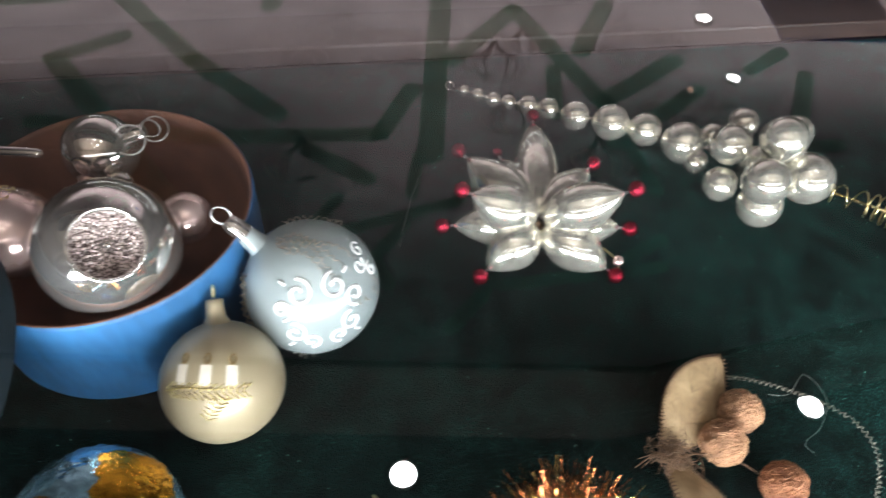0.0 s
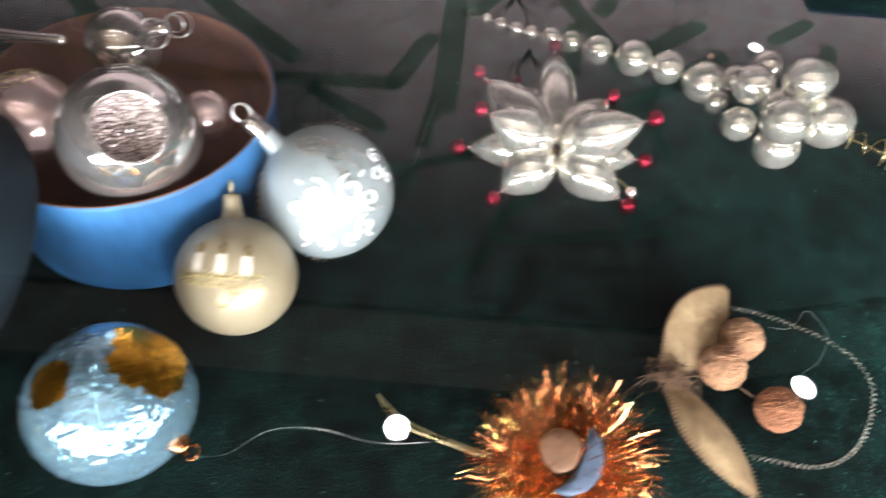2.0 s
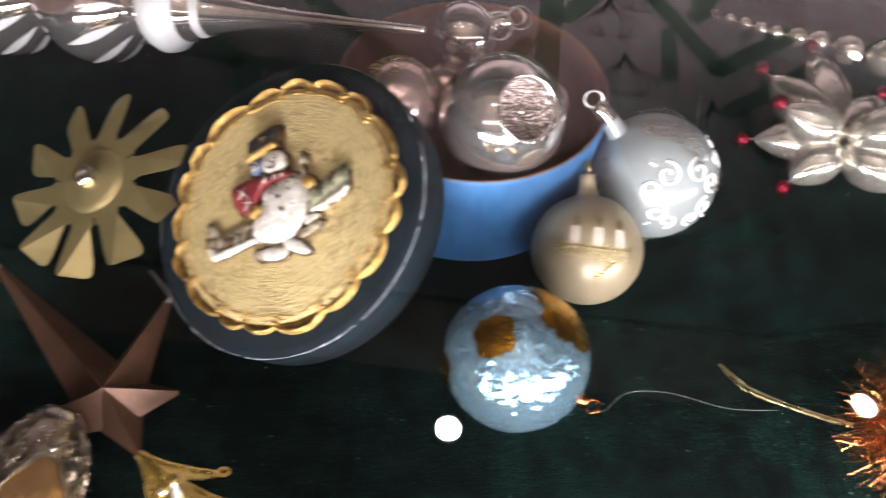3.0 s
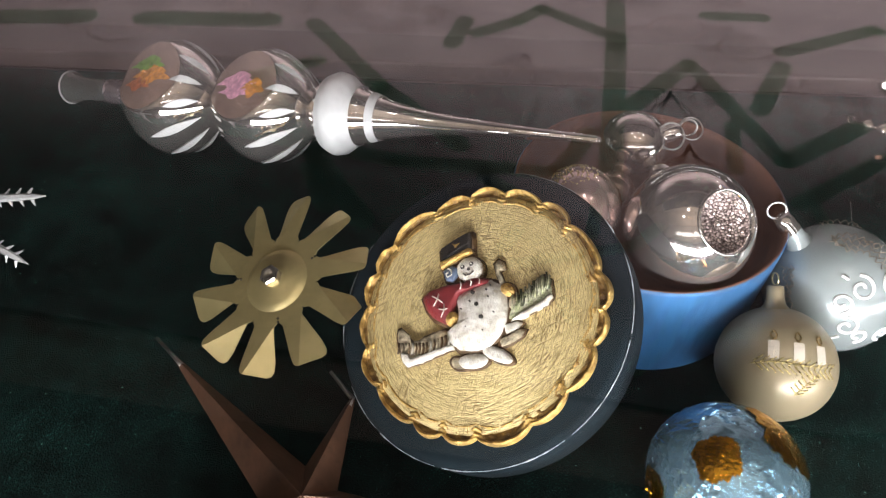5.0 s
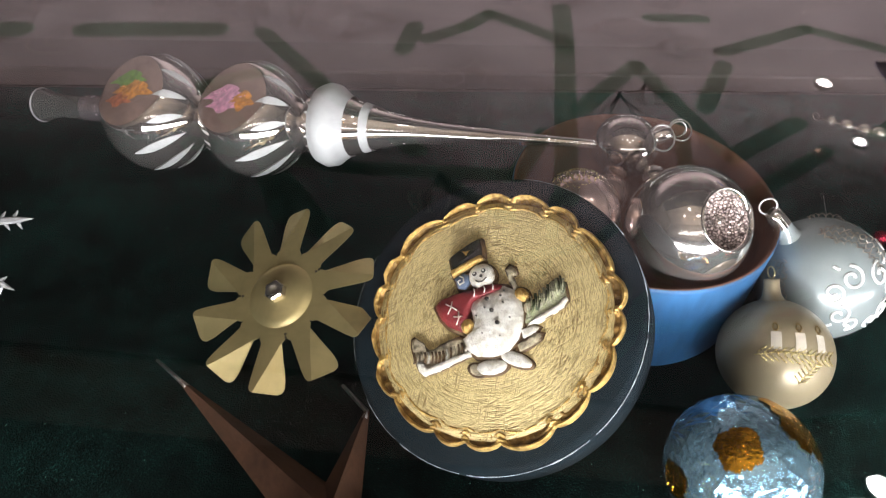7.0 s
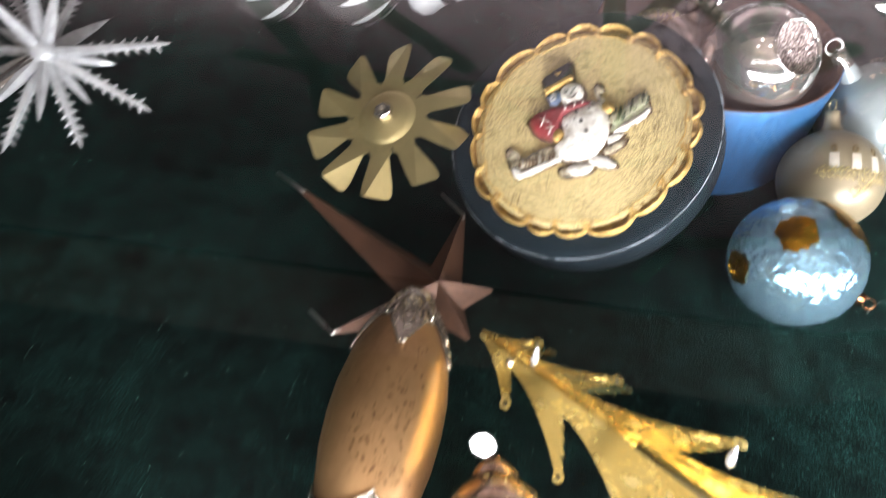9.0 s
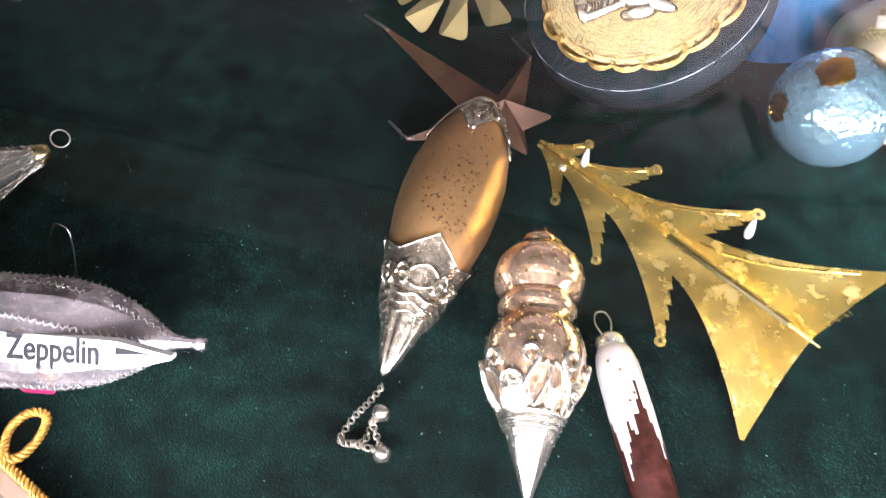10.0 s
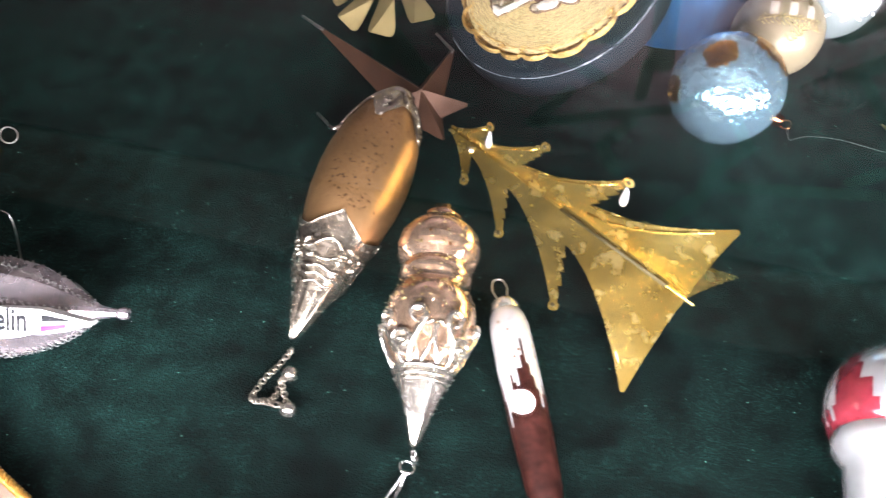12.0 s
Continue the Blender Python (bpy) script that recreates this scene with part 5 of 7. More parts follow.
def crumpled(owner, name, material, m, r, rows, keep, label, seed, rough=1.0):
    """Flat, slightly tilted foil facets laid over a ball in the bands of its local axis; keep(x, y, z) picks them."""
    rnd = random.Random(seed)
    bm = bmesh.new()
    net = []
    for i in range(rows + 1):
        t = math.pi * i / rows
        n = rows * 2
        net.append([bm.verts.new(m @ (Vector((math.sin(t + rnd.uniform(-1, 1) * 0.02) * math.cos(a), math.sin(t) * math.sin(a), math.cos(t))) * (r * (1 + rough * rnd.uniform(-0.012, 0.006))))) for a in (2 * math.pi * (k + rnd.uniform(-0.22, 0.22)) / n for k in range(n))])
    for i in range(rows):
        for k in range(rows * 2):
            j = (k + 1) % (rows * 2)
            q = [net[i][k], net[i][j], net[i + 1][j], net[i + 1][k]]
            mid = m.inverted() @ (sum((v.co for v in q), Vector()) / 4)
            if not keep(mid.normalized()):
                continue
            if rnd.random() < 0.5:
                bm.faces.new(q[:3]), bm.faces.new((q[0], q[2], q[3]))
            else:
                bm.faces.new((q[0], q[1], q[3])), bm.faces.new(q[1:])
    bmesh.ops.delete(bm, geom=[v for v in bm.verts if not v.link_faces], context="VERTS")
    return part(name, bm, material, owner, label, False)


FBM = frame_z(FBC, (0.88, -0.40, -0.15))
GOLDS = [(FBM.inverted().to_3x3() @ Vector(w).normalized(), c) for w, c in (((-0.38, -0.22, 0.90), 0.26), ((0.58, 0.32, 0.72), 0.46), ((-0.95, -0.30, 0.05), 0.24))]
crumpled(foilball, "ball", BLUE_FOIL, FBM, FBR, 32, lambda q: True, "crumpled light blue foil", 4)
fcap = part("cap", lathe(bmesh.new(), FBM @ Matrix.Translation((0, 0, FBR * 0.97)), [(0, 0.0040), (0.002, 0.0034), (0.004, 0.0030), (0.005, 0.0018), (0.005, 0)], 18, lambda z, r, a: r * (1 + 0.12 * math.sin(7 * a))), TINSEL, foilball, "crumpled copper foil cap")
part("hook", ring_wire(bmesh.new(), FBM @ Matrix.Translation((0, 0, FBR * 0.97 + 0.0070)) @ Matrix.Rotation(1.2, 4, "X"), 0.0027, 0.00035), TINSEL, fcap)
for way, c in GOLDS:
    side = way.orthogonal().normalized()
    crumpled(foilball, "gold_patch", GOLD_FOIL, FBM, FBR + 0.0005, 96, lambda q, w=way, c=c, e=side, f=way.cross(side): q.dot(w) > 0.5 and abs(q.dot(e) / c) ** 3.2 + abs(q.dot(f) / c) ** 3.2 < 1 + 0.45 * noise.noise(q * 9), "crumpled gold foil patch", 8, 0.30)

# ---- glass flower ----
FLC = Vector((0.057, 0.266, 0.018))
flower = thing("glass_flower", (FLC.x, FLC.y, 0.0), "champagne-silvered glass flower with red bead tips, on green velvet", "ornament")
TIPS = [(0.061, 0.356, 0.016), (0.014, 0.303, 0.034), (0.015, 0.267, 0.040), (0.006, 0.267, 0.012), (0.026, 0.238, 0.006), (0.097, 0.241, 0.006), (0.107, 0.267, 0.014), (0.102, 0.264, 0.047), (0.092, 0.311, 0.020), (0.038, 0.324, 0.014)]
for k, tip in enumerate(TIPS):
    tip = Vector(tip)
    d = tip - FLC
    big = 0.0118 if k in (0, 1, 2, 4, 5, 7) else 0.0100
    start, L = FLC + d * 0.05, d.length * 0.91 - 0.004
    pr = [(0, 0)] + [(L * t, 0.0014 * (1 - t) + 0.0008 + big * math.sin(math.pi * min(1, 0.03 + 0.97 * t) ** 0.95) ** 0.82) for t in (k2 / 18 for k2 in range(1, 18))] + [(L, 0.0007)]
    m = frame_z(start, d)
    petal = part("petal", lathe(bmesh.new(), m, pr, 28), CHAMPAGNE, flower)
    part("bead", sphere(bmesh.new(), tip, 0.0043 if k != 9 else 0.0032, 16, 10), RED_BEAD, petal, "red glass bead")
    part("wire", tube(bmesh.new(), [start + d.normalized() * (L - 0.001), tip], 0.0005, 6), STEEL, petal)
part("core", sphere(bmesh.new(), FLC - Vector((0, 0, 0.002)), 0.0026, 16, 10), TWINE, flower, "dark wire-wound core")
part("wire", tube(bmesh.new(), smooth_path([(0.075, 0.258, 0.012), (0.090, 0.256, 0.011), (0.099, 0.248, 0.008), (0.098, 0.243, 0.006)], 5), 0.0004, 6), GOLD_WIRE, flower)
part("bead", sphere(bmesh.new(), (0.099, 0.249, 0.008), 0.0032, 14, 8), SILVER_ROSE, flower, "loose clear bead")

# ---- beaded tree top with a cluster and a spring clip ----
BEADS = [(x, y, r * 1.12) for x, y, r in [(0.020, 0.396, 0.0033), (0.029, 0.391, 0.0040), (0.039, 0.386, 0.0044), (0.049, 0.384, 0.0044), (0.061, 0.379, 0.0058), (0.074, 0.375, 0.0065), (0.090, 0.366, 0.0085), (0.111, 0.358, 0.0105), (0.132, 0.353, 0.0097), (0.152, 0.339, 0.0117)]]
CLUSTER = [(0.158, 0.326, 0.010, 0.0073), (0.172, 0.346, 0.012, 0.0086), (0.167, 0.313, 0.035, 0.0114), (0.164, 0.301, 0.016, 0.0100), (0.188, 0.348, 0.022, 0.0096), (0.216, 0.338, 0.024, 0.0108), (0.191, 0.307, 0.045, 0.0128), (0.176, 0.281, 0.038, 0.0126), (0.182, 0.285, 0.016, 0.0126), (0.207, 0.295, 0.028, 0.0146), (0.190, 0.315, 0.018, 0.012), (0.204, 0.318, 0.014, 0.011)]
beaded = thing("beaded_tree_top", (0.11, 0.358, 0.0), "champagne glass bead tree top with ball cluster and wire spring", "tree top")
for x, y, r in BEADS:
    part("bead", sphere(bmesh.new(), (x, y, r), r, 28, 16, 0.97), CHAMPAGNE, beaded)
for x, y, z, r in CLUSTER:
    part("ball", sphere(bmesh.new(), (x, y, z), r, 28, 16), CHAMPAGNE, beaded)
part("wire", tube(bmesh.new(), [(0.0135, 0.3985, 0.003)] + [(x, y, r) for x, y, r in BEADS] + [(0.19, 0.318, 0.02), (0.226, 0.299, 0.016), (0.246, 0.288, 0.014)], 0.0008, 6), FILIGREE, beaded)
part("wire_loop", ring_wire(bmesh.new(), frame_z((0.0105, 0.400, 0.004), (0.2, -0.5, 0.8)), 0.0028, 0.0004), FILIGREE, beaded)
sa, sb = Vector((0.222, 0.300, 0.016)), Vector((0.293, 0.262, 0.015))
sm_ = frame_z(sa, sb - sa)
sl = (sb - sa).length
coil = []
for i in range(400):
    t = i / 399
    s = 0.10 * min(1, t / 0.12) + (0.22 * (t - 0.12) / 0.10 if 0.12 < t < 0.22 else 0.22 if t >= 0.22 else 0) + (0.68 * (t - 0.22) / 0.78 if t > 0.22 else 0)
    r = 0.0055 + 0.0062 * min(1, max(0, t - 0.1) / 0.6)
    a = 2 * math.pi * 16 * t
    coil.append(sm_ @ Vector((r * math.cos(a), r * math.sin(a), sl * s)))
part("spring", tube(bmesh.new(), coil, 0.00055, 6), GOLD_WIRE, beaded, "brass wire spring")
part("rod", tube(bmesh.new(), [sa, sb], 0.0007, 6), GOLD_WIRE, beaded)

# ---- ornament of two parchment leaves and shaving balls ----
pods = thing("leaf_ornament", (0.115, 0.135, 0.0), "two wire-edged parchment leaves with three wood-shaving balls", "ornament")


def parchment_leaf(a, b, width, lean, owner):
    a, b = Vector(a), Vector(b)
    d = (b - a)
    L = d.length
    d.normalize()
    s = (Vector((-d.y, d.x, 0)) * math.cos(lean) + Vector((0, 0, 1)) * math.sin(lean)).normalized()
    up = d.cross(s)
    if up.z < 0:
        up = -up
    bm = bmesh.new()
    rows = []
    for i in range(17):
        t = i / 16
        w = width * math.sin(math.pi * min(1, 0.06 + 0.92 * t)) ** 0.8
        row = []
        for j in range(9):
            q = -1 + j / 4
            row.append(a + d * (L * t) + s * (w * q) + up * (0.0035 * (1 - q * q) * math.sin(math.pi * t)))
        rows.append(row)
    for off, flip in ((0.0, False), (-0.0006, True)):
        v = [[bm.verts.new(p + up * off) for p in row] for row in rows]
        for i in range(16):
            for j in range(8):
                f = (v[i][j], v[i + 1][j], v[i + 1][j + 1], v[i][j + 1])
                bm.faces.new(f[::-1] if flip else f)
    leaf = part("leaf", bm, PALE_LEAF, owner, "pale veined parchment leaf")
    edge = [r[0] for r in rows] + [r[-1] for r in rows[::-1]]
    part("wire_edge", crinkle(bmesh.new(), edge, 0.00026, 0.0012, 0.0017), TWINE, leaf, "crimped brown wire edge")
    veins = bmesh.new()
    for i0, j0, i1, j1 in ((2, 4, 14, 4), (4, 4, 8, 1), (6, 4, 10, 7), (9, 4, 13, 2), (3, 4, 5, 7), (11, 4, 14, 6), (1, 2, 9, 6), (5, 7, 13, 3), (2, 6, 12, 1), (7, 1, 15, 5)):
        tube(veins, [rows[i0][j0] + up * 0.0002, rows[(i0 + i1) // 2][(j0 + j1) // 2] + up * 0.0003, rows[i1][j1] + up * 0.0002], 0.00008, 5)
    part("veins", veins, TWINE, leaf)
    return leaf


parchment_leaf((0.1055, 0.147, 0.006), (0.136, 0.187, 0.014), 0.0145, 0.45, pods)
parchment_leaf((0.1055, 0.139, 0.006), (0.1325, 0.092, 0.008), 0.0120, -0.30, pods)
for c, r, mt in (((0.1400, 0.1625, 0.0100), 0.0089, SHAVING), ((0.1285, 0.1475, 0.0100), 0.0092, SHAVING), ((0.150, 0.130, 0.0090), 0.0087, SHAVING_DARK)):
    c = Vector(c)
    sb_ = sphere(bmesh.new(), c, r * 0.9, 24, 14)
    for v in sb_.verts:
        n_ = (v.co - c)
        v.co += n_ * 0.16 * noise.noise(v.co * 260)
    for k in range(230):
        way = Vector((random.gauss(0, 1), random.gauss(0, 1), random.gauss(0, 1))).normalized()
        fm = frame_z(c, way)
        a0, rr = random.uniform(0, 6.28), random.uniform(0.002, 0.006)
        tube(sb_, [on_ball(fm, r * 0.97, rr * math.cos(a0 + t), rr * math.sin(a0 + t), random.uniform(-0.0003, 0.0015)) for t in (0, 0.6, 1.2, 1.8, 2.4, 3.0)], 0.00024, 4)
    part("shaving_ball", sb_, mt, pods, "ball of curled wood shavings")
tie = bmesh.new()
for k in range(44):
    p0 = Vector((0.106, 0.1425, 0.006))
    pts = [p0 + Vector((random.gauss(0, 0.005), random.gauss(0, 0.0045), abs(random.gauss(0, 0.004)))) for _ in range(5)]
    tube(tie, smooth_path(pts, 4), 0.00017, 4)
for e in ((0.125, 0.144, 0.008), (0.127, 0.142, 0.008), (0.147, 0.130, 0.008), (0.092, 0.142, 0.004), (0.090, 0.138, 0.004)):
    tube(tie, smooth_path([(0.107, 0.142, 0.007), ((0.107 + e[0]) / 2, 0.142, 0.010), e], 5), 0.00026, 5)
part("wire_knot", tie, TWINE, pods, "tangled brown wire knot")
part("coiled_wire", crinkle(bmesh.new(), [(0.138, 0.182, 0.006), (0.152, 0.182, 0.004), (0.168, 0.178, 0.003), (0.184, 0.171, 0.003), (0.196, 0.161, 0.003), (0.200, 0.147, 0.003), (0.192, 0.128, 0.003), (0.179, 0.114, 0.003), (0.162, 0.108, 0.003), (0.136, 0.110, 0.004)], 0.00032, 0.0009, 0.0026), FILIGREE_DARK, pods, "crimped wire hanger")
hair = thing("loose_thread", (0.18, 0.17, 0.0), "thin pale loose thread on green velvet", "thread")
part("thread", tube(bmesh.new(), smooth_path([(0.160, 0.176, 0.001), (0.170, 0.176, 0.002), (0.180, 0.186, 0.003), (0.187, 0.174, 0.002), (0.180, 0.160, 0.001), (0.170, 0.152, 0.001), (0.174, 0.146, 0.001)], 6), 0.00011, 4), STEEL, hair)
hair = thing("loose_thread", (-0.03, 0.1, 0.0), "thin pale loose thread on green velvet", "thread")
part("thread", tube(bmesh.new(), smooth_path([(-0.0833, 0.0851, 0.0225), (-0.076, 0.092, 0.009), (-0.064, 0.105, 0.002), (-0.045, 0.108, 0.001), (-0.02, 0.104, 0.001), (0.002, 0.106, 0.001)], 6), 0.00013, 4), STEEL, hair)

hair = thing("loose_thread", (-0.0135, 0.2895, 0.0), "thin pale loose thread on green velvet", "thread")
part("thread", tube(bmesh.new(), smooth_path([(-0.0083, 0.3144, 0.001), (-0.0130, 0.2895, 0.0012), (-0.0171, 0.2607, 0.001)], 6), 0.00010, 4), STEEL, hair)

# ---- copper tinsel ball ----
TC = Vector((0.052, 0.091, 0.027))
tins = thing("tinsel_ball", (TC.x, TC.y, 0.0), "bushy copper tinsel rosette with a paper scrap centre", "ornament")
for name_, mt, count, spread in (("tinsel", TINSEL, 3600, 1.0), ("gold_tinsel", TINSEL_GOLD, 900, 1.0)):
    bm = bmesh.new()
    for k in range(count):
        way = Vector((random.gauss(0, 1), random.gauss(0, 1), random.gauss(0.1, 0.85)))
        way.normalize()
        start = random.uniform(0.006, 0.024)
        L = (start + random.uniform(0.008, 0.018)) * spread
        a = TC + way * start
        b = TC + way * L
        if b.z < 0.001:
            b.z = random.uniform(0.001, 0.004)
            a.z = max(a.z, 0.004)
        s = way.cross(Vector((random.gauss(0, 1), random.gauss(0, 1), random.gauss(0, 1)))).normalized() * random.uniform(0.00009, 0.00020)
        mid = (a + b) / 2 + way.orthogonal().normalized() * random.uniform(-0.003, 0.003)
        v = [bm.verts.new(p) for p in (a - s, a + s, mid + s, mid - s, b + s, b - s)]
        bm.faces.new((v[0], v[1], v[2], v[3]))
        bm.faces.new((v[3], v[2], v[4], v[5]))
    tagged(part(name_, bm, mt, tins, "shiny metal tinsel strands", False), kind="stuff")
sc_ = frame_z(TC + Vector((-0.004, -0.006, 0.025)), (0, -0.35, 0.9))
part("paper_scrap", pillow(bmesh.new(), sc_, [(0.012 * math.cos(a) * q, 0.0135 * math.sin(a) * q + 0.001) for a, q in ((-2.0, 1), (-1.5, 1), (-1.0, 1), (-0.5, 1), (0, 1), (0.5, 1), (0.9, 0.95), (0.6, 0.6), (0.1, 0.45), (-0.6, 0.4), (-1.3, 0.5), (-1.8, 0.8))], 0.0012), PAPER_BLUE, tins, "blue glossy paper scrap")
part("paper_scrap", pillow(bmesh.new(), sc_ @ Matrix.Translation((-0.003, 0.0025, 0.0006)), [(0.0072 * math.cos(t) * (1 + 0.08 * math.sin(5 * t)), 0.0072 * math.sin(t) * (1 + 0.06 * math.sin(3 * t))) for t in (0.314 * k for k in range(20))], 0.0012), PAPER_ROSE, tins, "brown-gold glossy paper scrap")
part("wire", tube(bmesh.new(), smooth_path([(-0.0215, 0.1245, 0.003), (-0.008, 0.113, 0.004), (0.016, 0.103, 0.008), (0.036, 0.096, 0.014)], 5), 0.0005, 6), GOLD_WIRE, tins)
part("wire", tube(bmesh.new(), smooth_path([(-0.0215, 0.1245, 0.003), (-0.012, 0.1125, 0.004), (0.012, 0.1025, 0.008), (0.032, 0.095, 0.014)], 5), 0.0005, 6), GOLD_WIRE, tins)


# ---- metal-mounted long ornaments ----
def embossed(m, z0, z1, r_of, n, turn, peak):
    """A pressed metal cup: ribbed pointed crest, an almond eye under each point, scrolls between them, two rolls at its foot."""
    bm = bmesh.new()
    seg, rows = n * 20, 10
    H = z1 - z0

    def lay(z, a, lift):
        q = r_of(z) + 0.0007 + lift
        return m @ Vector((q * math.cos(a), q * math.sin(a), z))

    def crest(f):
        return z0 + peak * min(1.0, 2.2 * abs(f - 0.5)) ** 0.75
    rings = []
    for i in range(rows + 1):
        ring = []
        for k in range(seg):
            f = (k % 20) / 20
            zc = crest(f)
            z = zc + (z1 - zc) * i / rows
            # ribs along the crest's slopes
            rib = 0.0006 * math.cos(2 * math.pi * f * 10) * (1 if 1 <= i <= 3 else 0)
            ring.append(bm.verts.new(lay(z, 2 * math.pi * k / seg + turn, rib + (0.0004 if i == 0 else 0))))
        rings.append(ring)
    for a, b in zip(rings, rings[1:]):
        for k in range(seg):
            j = (k + 1) % seg
            bm.faces.new((a[k], a[j], b[j], b[k]))
    w = math.pi / n
    for k in range(n):
        ac = 2 * math.pi * (k + 0.5) / n + turn
        rim = [lay(z0 + q * H, ac + u * w, 0.0004) for q, u in ((0.54, -0.62), (0.44, -0.30), (0.42, 0.05), (0.50, 0.42), (0.60, 0.62), (0.68, 0.36), (0.70, 0.0), (0.64, -0.38))]
        tube(bm, smooth_path(rim, 4, True), 0.0009, 6, True)
        # dark face in place of an opening: its shade is put in as colour
        hole = [bm.verts.new(lay(z0 + (0.57 + 0.10 * math.sin(t)) * H, ac + 0.48 * w * math.cos(t), 0.0002)) for t in (2 * math.pi * q / 14 for q in range(14))]
        bm.faces.new(hole).material_index = 1
        for sgn in (-1, 1):
            curl = [(0.60 + 0.17 * (1 - t / 15) * math.cos(0.7 * t + 1.6), 1.0 - sgn * 0.30 + 0.30 * (1 - t / 15) * math.sin(0.7 * t + 1.6) * sgn) for t in range(13)]
            tube(bm, smooth_path([lay(z0 + q * H, ac + u * w, 0.0007) for q, u in curl], 2), 0.0008, 6)
        edge = [lay(crest(f) + 0.0003, 2 * math.pi * (k + f) / n + turn, 0.0006) for f in [q / 20 for q in range(21)]]
        tube(bm, edge, 0.0005, 5)
    for z, q in ((z0 + 0.80 * H, 0.0012), (z0 + 0.90 * H, 0.0009), (z1, 0.0006)):
        ring = [lay(z + 0.0007 * math.sin(2 * n * t), t, 0.0004) for t in (2 * math.pi * k / 48 for k in range(48))]
        tube(bm, ring, q, 6, True)
    return bm


def pierced_cap(m, z1, r_of, n, turn):
    """A domed cap with hanging pointed tongues, each pierced by a diamond, and rolled scrolls above them."""
    bm = bmesh.new()
    w = math.pi / n

    def lay(z, a, lift):
        q = r_of(z) + 0.0006 + lift
        return m @ Vector((q * math.cos(a), q * math.sin(a), z))
    seg = n * 16
    rings = []
    for i in range(9):
        rings.append([bm.verts.new(lay(0.001 + (z1 * (0.55 + 0.45 * max(0.0, 1 - 2.6 * abs((k % 16) / 16 - 0.5))) - 0.001) * i / 8, 2 * math.pi * k / seg + turn, 0.0003 * math.sin(1.9 * i))) for k in range(seg)])
    for a, b in zip(rings, rings[1:]):
        for k in range(seg):
            j = (k + 1) % seg
            bm.faces.new((a[k], a[j], b[j], b[k]))
    for k in range(n):
        ac = 2 * math.pi * (k + 0.5) / n + turn
        gem = [(0.40, 0.0), (0.56, 0.26), (0.72, 0.0), (0.56, -0.26)]
        # dark diamond laid on as the shade of a pierced opening
        bm.faces.new([bm.verts.new(lay(z1 * q, ac + u * w, 0.0004)) for q, u in gem]).material_index = 1
        tube(bm, [lay(z1 * q, ac + u * w, 0.0006) for q, u in gem], 0.0007, 5, True)
        for sgn in (-1, 1):
            line = [(0.98, 0.06), (0.74, 0.34), (0.54, 0.62), (0.36, 0.60), (0.30, 0.36), (0.42, 0.34)]
            tube(bm, smooth_path([lay(z1 * q, ac + sgn * u * w, 0.0005) for q, u in line], 4), 0.0008, 6)
        tube(bm, smooth_path([lay(z1 * q, ac + w * u, 0.0006) for q, u in ((0.10, 0.5), (0.30, 0.86), (0.46, 1.0), (0.30, 1.14), (0.10, 1.5))], 4), 0.0010, 6)
    return bm


def scrollwork(m, z0, z1, r_of, n):
    """An open cast mount: pairs of tall rolled leaves with a spiral boss between them, over a ribbed band."""
    bm = bmesh.new()
    H = z1 - z0

    def lay(z, a, lift):
        q = r_of(z) + lift
        return m @ Vector((q * math.cos(a), q * math.sin(a), z))
    for k in range(n):
        ac = 2 * math.pi * (k + 0.35) / n
        w = math.pi / n
        for sgn in (-1, 1):
            pts = [(1.0, 0.16), (0.70, 0.26), (0.40, 0.52), (0.14, 0.70), (-0.02, 0.56), (0.02, 0.34), (0.18, 0.34), (0.26, 0.46)]
            line = smooth_path([lay(z0 + q * H, ac + sgn * u * w, 0.0006 + 0.0006 * (1 - q)) for q, u in pts], 4)
            tube(bm, line, [0.0009 + 0.0005 * math.sin(math.pi * min(1, 0.15 + i / len(line))) for i in range(len(line))], 6)
            pts = [(0.98, 0.60), (0.72, 0.86), (0.46, 0.98), (0.22, 0.92), (0.30, 0.74)]
            line = smooth_path([lay(z0 + q * H, ac + sgn * u * w, 0.0006) for q, u in pts], 4)
            tube(bm, line, [0.0009 - 0.0004 * i / len(line) for i in range(len(line))], 6)
        eye_ = [(0.58 + 0.26 * (1 - t / 14) * math.cos(0.75 * t), 0.46 * (1 - t / 14) * math.sin(0.75 * t)) for t in range(13)]
        tube(bm, smooth_path([lay(z0 + q * H, ac + u * w, 0.0013) for q, u in eye_], 2), 0.0008, 6)
        sphere(bm, lay(z0 + 0.58 * H, ac, 0.0012), 0.0014, 10, 6)
        # dark backing that paints recess shade behind the scrolls
        web = [(0.30, 0.0), (0.55, 0.42), (1.0, 0.60), (1.0, -0.60), (0.55, -0.42)]
        mid = bm.verts.new(lay(z0 + 0.70 * H, ac, 0.0004))
        ring = [bm.verts.new(lay(z0 + q * H, ac + u * w, 0.0004)) for q, u in web]
        for a_, b_ in zip(ring, ring[1:] + ring[:1]):
            bm.faces.new((mid, a_, b_)).material_index = 1
    for z, q in ((z1, 0.0013), (z1 + 0.0030, 0.0010), (z1 + 0.0052, 0.0007)):
        ring_wire(bm, m @ Matrix.Translation((0, 0, z)), r_of(z) + 0.0009, q, 40)
    return bm


def along(pro):
    return lambda z: profile_r(pro, min(max(z, pro[0][0]), pro[-1][0]))


